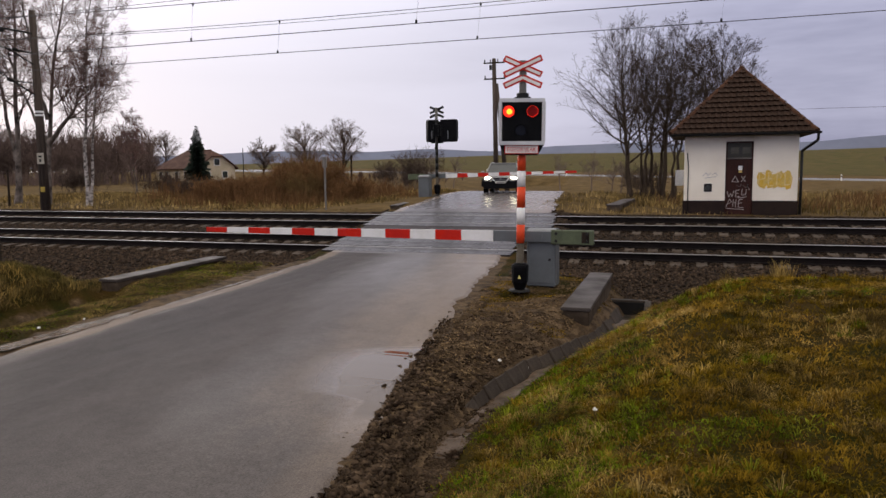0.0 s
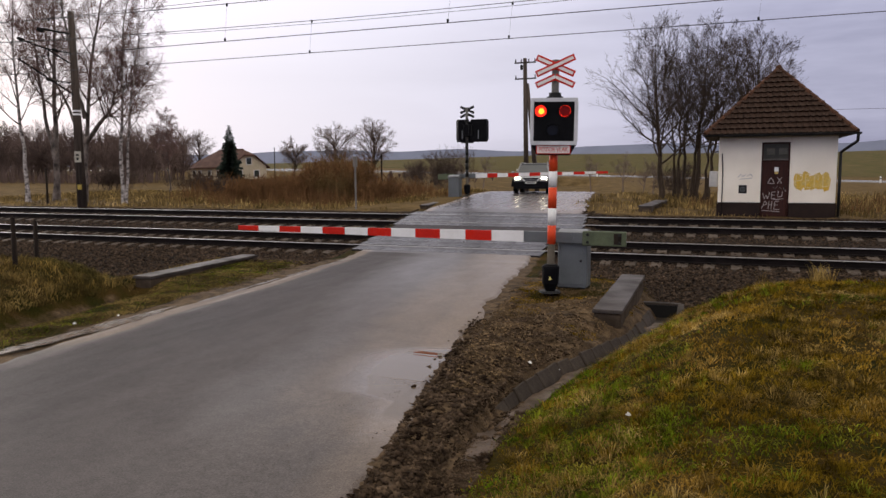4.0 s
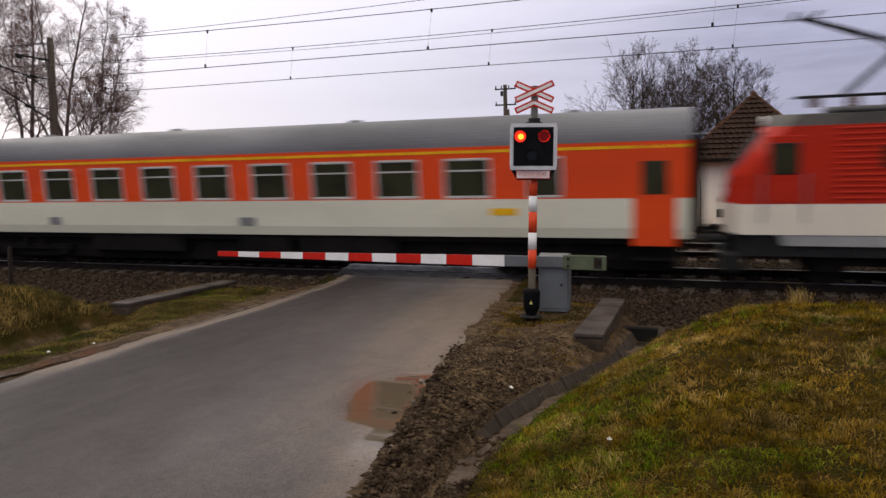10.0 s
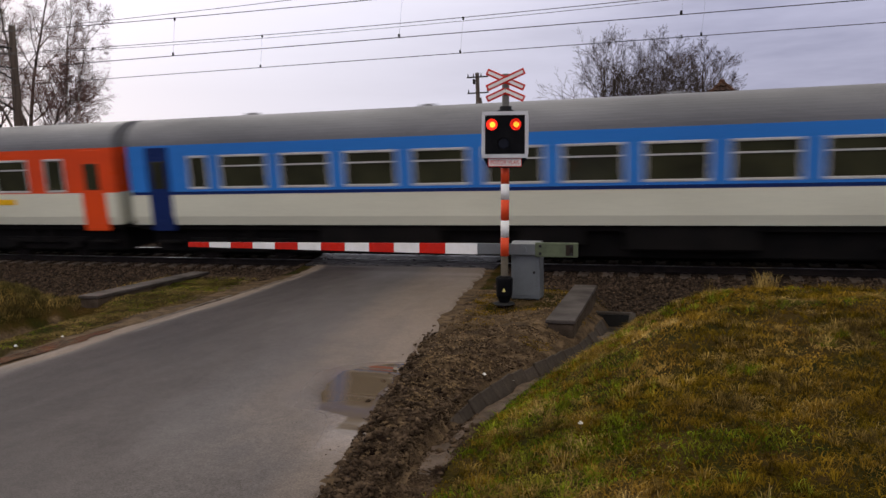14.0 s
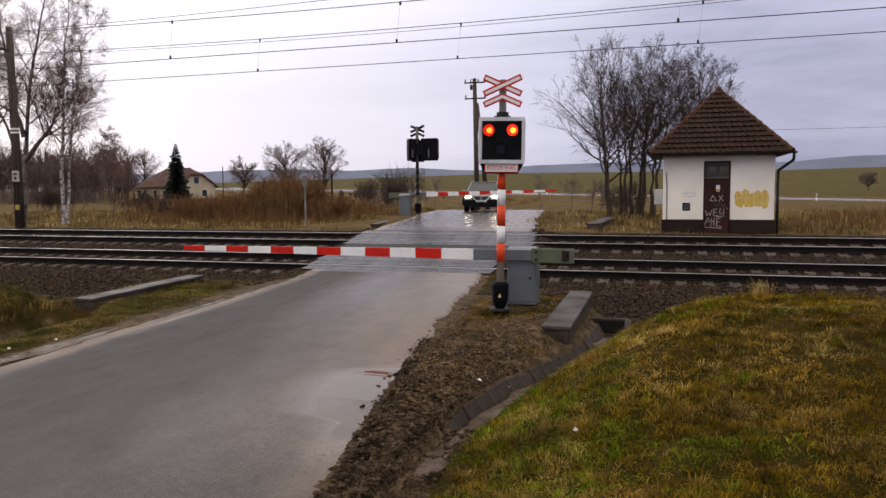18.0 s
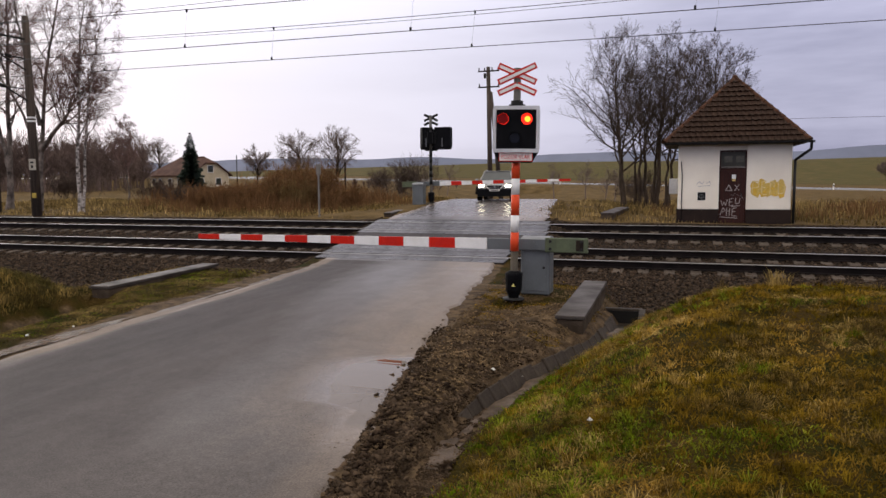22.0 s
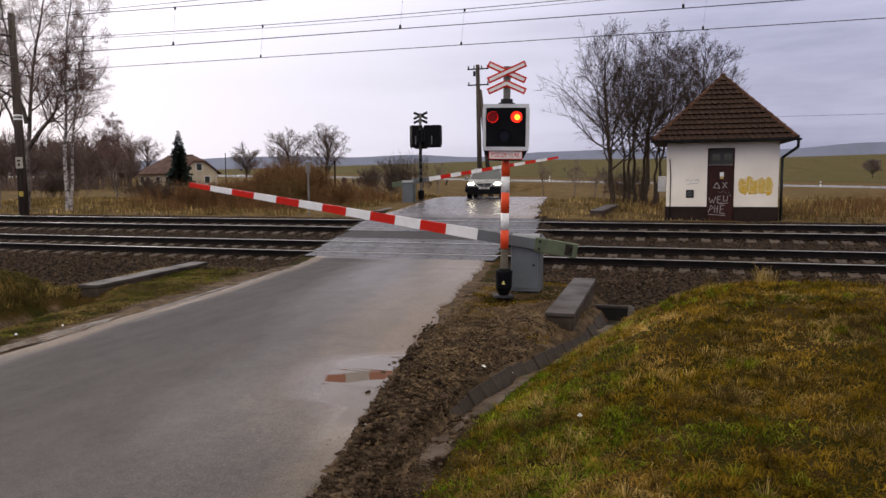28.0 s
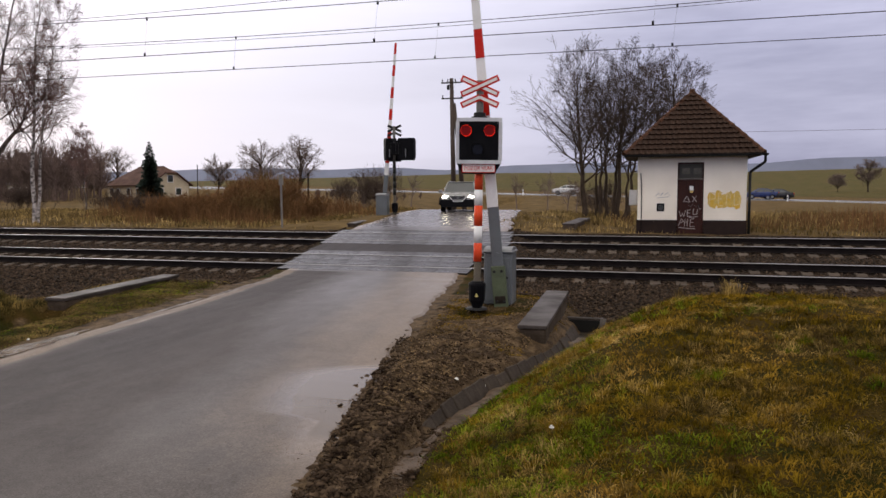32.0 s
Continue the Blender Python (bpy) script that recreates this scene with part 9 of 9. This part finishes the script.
# ---- loose stones, clods, litter ----
def stones(name, material, label, seed, place, count, r0, r1, flat=0.75, category="stones", rag=0.32):
    """Many small angular stones as one mesh; place(rng, n) gives x, y."""
    rng = np.random.default_rng(seed)
    x, y = place(rng, count)
    n = len(x)
    octa = np.array([(1, 0, 0), (0, 1, 0), (-1, 0, 0), (0, -1, 0), (0, 0, 1), (0, 0, -1)], float)
    tri = np.array([(0, 1, 4), (1, 2, 4), (2, 3, 4), (3, 0, 4), (1, 0, 5), (2, 1, 5), (3, 2, 5), (0, 3, 5)])
    r = rng.uniform(r0, r1, n)
    jit = rng.uniform(1 - rag, 1 + rag, (n, 6, 3)) * 1.1 + rng.normal(0, 0.3, (n, 6, 3)) * (octa[None] == 0)
    a = rng.uniform(0, 2 * math.pi, n)
    P = np.where(octa[None] == 0, jit - 1.1, octa[None] * jit) * r[:, None, None] * np.stack([rng.uniform(0.8, 1.3, n), rng.uniform(0.8, 1.2, n), np.full(n, flat)], 1)[:, None, :]
    X = P[..., 0] * np.cos(a)[:, None] - P[..., 1] * np.sin(a)[:, None]
    Y = P[..., 0] * np.sin(a)[:, None] + P[..., 1] * np.cos(a)[:, None]
    d = np.abs(x - road_x(y))
    z = np.where((x - road_x(y) < right_edge(y)) & (d < 2.8) & (y < 17.5), road_z(y) - 0.02 * (d / 2.45) ** 2 - road_dip(x, y), ground_z(x, y)) + r * 0.25
    v = np.stack([X + x[:, None], Y + y[:, None], P[..., 2] + z[:, None]], -1).reshape(-1, 3)
    f = (tri[None] + (np.arange(n) * 6)[:, None, None]).reshape(-1, 3)
    return tagged(new(name, np_mesh(name, v, f, material)), label, category, kind="stuff")


def off_road(x, y, w):
    return np.abs(x - road_x(y)) > w


def near_ballast(rng, n):
    x, y = rng.uniform(-24, 7, n), rng.uniform(15.2, 18.75, n)
    k = off_road(x, y, 2.9)
    return x[k], y[k]


def mid_ballast(rng, n):
    x, y = rng.uniform(-28, 8, n), rng.uniform(19.0, 26.3, n)
    k = off_road(x, y, 2.9)
    return x[k], y[k]


def mud_edge(rng, n):
    y = 3.6 + 7.4 * rng.uniform(0, 1, n) ** 1.25
    edge = road_x(y) + right_edge(y) + 0.06
    wid = np.clip(ditch_x(y) - 0.2 + 0.4 * smooth01(8.2, 7.0, y) - edge, 0.3, 1.6)
    x = edge - 0.12 + (wid + 0.1) * rng.uniform(0, 1, n)
    k = hash_noise(x, y, 2.2, 66) + 0.7 * hash_noise(x, y, 5.1, 67) > rng.uniform(-0.9, 0.1, n) - 0.5 * smooth01(8.0, 5.0, y)
    return x[k], y[k]


def lumps(rng, n):
    x, y = mud_edge(rng, n)
    k = (y < 9.5) & (hash_noise(x, y, 3.3, 61) + 0.6 * hash_noise(x, y, 8.0, 62) > 0.05)
    return x[k], y[k]


def stray(rng, n):
    y = rng.uniform(4.0, 10.5, n)
    x = road_x(y) + right_edge(y) + 0.05 - np.abs(rng.normal(0, 0.10, n))
    return x, y


def clumps(rng, n):
    y = 4.2 + 5.4 * rng.uniform(0, 1, n) ** 1.3
    x = road_x(y) + right_edge(y) + 0.10 + 0.10 * hash_noise(y, 0 * y, 2.1, 68) + rng.normal(0, 0.06, n)
    return x, y


def gravel_bank(rng, n):
    y = rng.uniform(7.0, 15.2, n)
    lo, hi = road_x(y) + 2.6, ditch_x(y) - 0.35
    x = lo + (hi - lo) * rng.uniform(0, 1, n)
    k = hash_noise(x, y, 1.5, 64) + 0.7 * hash_noise(x, y, 4.1, 65) > rng.uniform(-0.5, 0.35, n)
    return x[k], y[k]


def gravel_fan(rng, n):
    y = rng.uniform(3.6, 7.2, n)
    x = road_x(y) + right_edge(y) + 0.1 - np.abs(rng.normal(0, 0.36, n))
    return x, y


stones("ballast_near", BALLAST_STONE, "grey-brown track ballast on the near shoulder", 101, near_ballast, 21000, 0.018, 0.042)
stones("ballast_between", BALLAST_STONE, "grey-brown ballast between the sleepers", 102, mid_ballast, 16000, 0.02, 0.042)
stones("mud_clods", MUD_CLOD, "lumpy wet mud along the road edge", 103, mud_edge, 22000, 0.003, 0.017, 0.6, "mud", 0.6)
stones("mud_lumps", MUD_CLOD, "larger lumps of ploughed-up wet mud beside the road", 107, lumps, 5200, 0.008, 0.036, 0.65, "mud", 0.6)
stones("stray_clods", MUD_CLOD, "loose mud clods fallen onto the road edge", 106, stray, 130, 0.006, 0.030, 0.5, "mud", 0.55)
stones("edge_clumps", MUD_CLOD, "ragged clumps of wet mud on the road edge", 108, clumps, 420, 0.010, 0.036, 0.62, "mud", 0.65)
stones("gravel_bank", GRAVEL_STONE, "brown gravel on the bank beside the drain", 104, gravel_bank, 12000, 0.004, 0.018)
stones("gravel_fan", ROAD_GRIT, "fine pale gravel washed onto the road edge", 105, gravel_fan, 8000, 0.0015, 0.005)
for x, y, w in ((-1.96, 8.95, 0.075), (-0.71, 5.95, 0.045), (-15.8, 14.83, 0.15), (-9.18, 8.22, 0.05), (-2.2, 8.55, 0.05), (-9.0, 8.9, 0.04)):
    z = float(ground_z(x, y))
    lit = thing("litter", pose(x, y, z + 0.01, 8, 5, random.uniform(0, 90)), "crumpled white scrap of litter on the ground", "litter", "litter")
    g = Geo().box(-w / 2, w / 2, -w * 0.35, w * 0.35, 0.0, w * 0.28, w * 0.12)
    part("scrap", g, SCRAP, lit)
    part("fold", Geo().add([(-w * 0.4, 0, w * 0.25), (w * 0.4, 0.01, w * 0.25), (w * 0.2, w * 0.2, w * 0.55), (-w * 0.2, w * 0.25, w * 0.5)], [(0, 1, 2, 3)]), SCRAP, lit)


# ---- what moves ----
def motions():
    # the train: constant speed along the near track, leaning with the curve
    for ob, off in TRAIN:
        rows = []
        for k in range(17):
            t = 2.0 * k
            rows.append((t, pose(-14.4 + SPEED * (t - 9.5) + off, 19.6, rail_z(19.6), LEAN_DEG, 0, 0)))
        walk(ob, rows)
    # the booms rise after 27 s
    rise = ((0, 0.2), (8, 0.2), (16, 0.2), (24, 0.2), (26.6, 0.2), (27.2, 1.0), (27.5, 2.6), (28.0, 8.6), (28.4, 15.0), (28.7, 19.8), (29.0, 26.3), (29.3, 32.5), (29.6, 40.1), (30.0, 50.0), (30.2, 57.0), (30.5, 65.6), (30.8, 73.0), (31.1, 79.5), (31.5, 83.5), (31.8, 84.8), (32.0, 85.0))
    for boom in BOOMS:
        walk(boom, [(t, pose(0, 0, 0.99 if boom is BOOMS[0] else 1.06, 0, a + (0.0 if boom is BOOMS[0] else 1.1) * (a < 3), 0)) for t, a in rise])
    # the two lamps flash in turn: an added disc slides before the lens and away behind the board
    half, first = 0.49675, 0.10
    for k, (sh, x, y, z) in enumerate(DIMMING_DISCS):
        rows, shut = [], k == 1
        rows.append((0.0, pose(x, y, z) if shut else pose(x, y + 0.045, z)))
        n = 0
        while first + n * half < 31.88:
            t = first + n * half
            a = pose(x, y, z) if shut else pose(x, y + 0.045, z)
            shut = not shut
            b = pose(x, y, z) if shut else pose(x, y + 0.045, z)
            rows += [(t - 0.05, a), (t + 0.05, b)]
            n += 1
        rows += [(31.9, pose(x, y, z)), (32.0, pose(x, y, z))]
        walk(sh, rows)

    # cars on the far road, nose first
    zr = lambda x: float(ground_z(x, 112.0)) + 0.18
    for car, row in ((car_blue, ((0, 150), (10, 110), (20, 68), (27, 36), (29.2, 25.6), (29.8, 22.6), (30.4, 19.9), (31.0, 17.6), (31.5, 16.2), (32, 15.0))),
                     (car_dark, ((0, 158), (10, 118), (20, 75), (27, 41), (29.2, 28.4), (29.8, 25.4), (30.4, 22.8), (31.0, 20.5), (31.5, 18.7), (32, 17.0))),
                     (car_white, ((0, 250), (10, 170), (20, 90), (27, 40), (28.0, 29.5), (28.6, 21.6), (29.2, 13.7), (30.0, 3.5), (31.0, -6.0), (32, -12)))):
        walk(car, [(t, pose(x, 111.0, zr(x), 0, 0, -90)) for t, x in row])


motions()
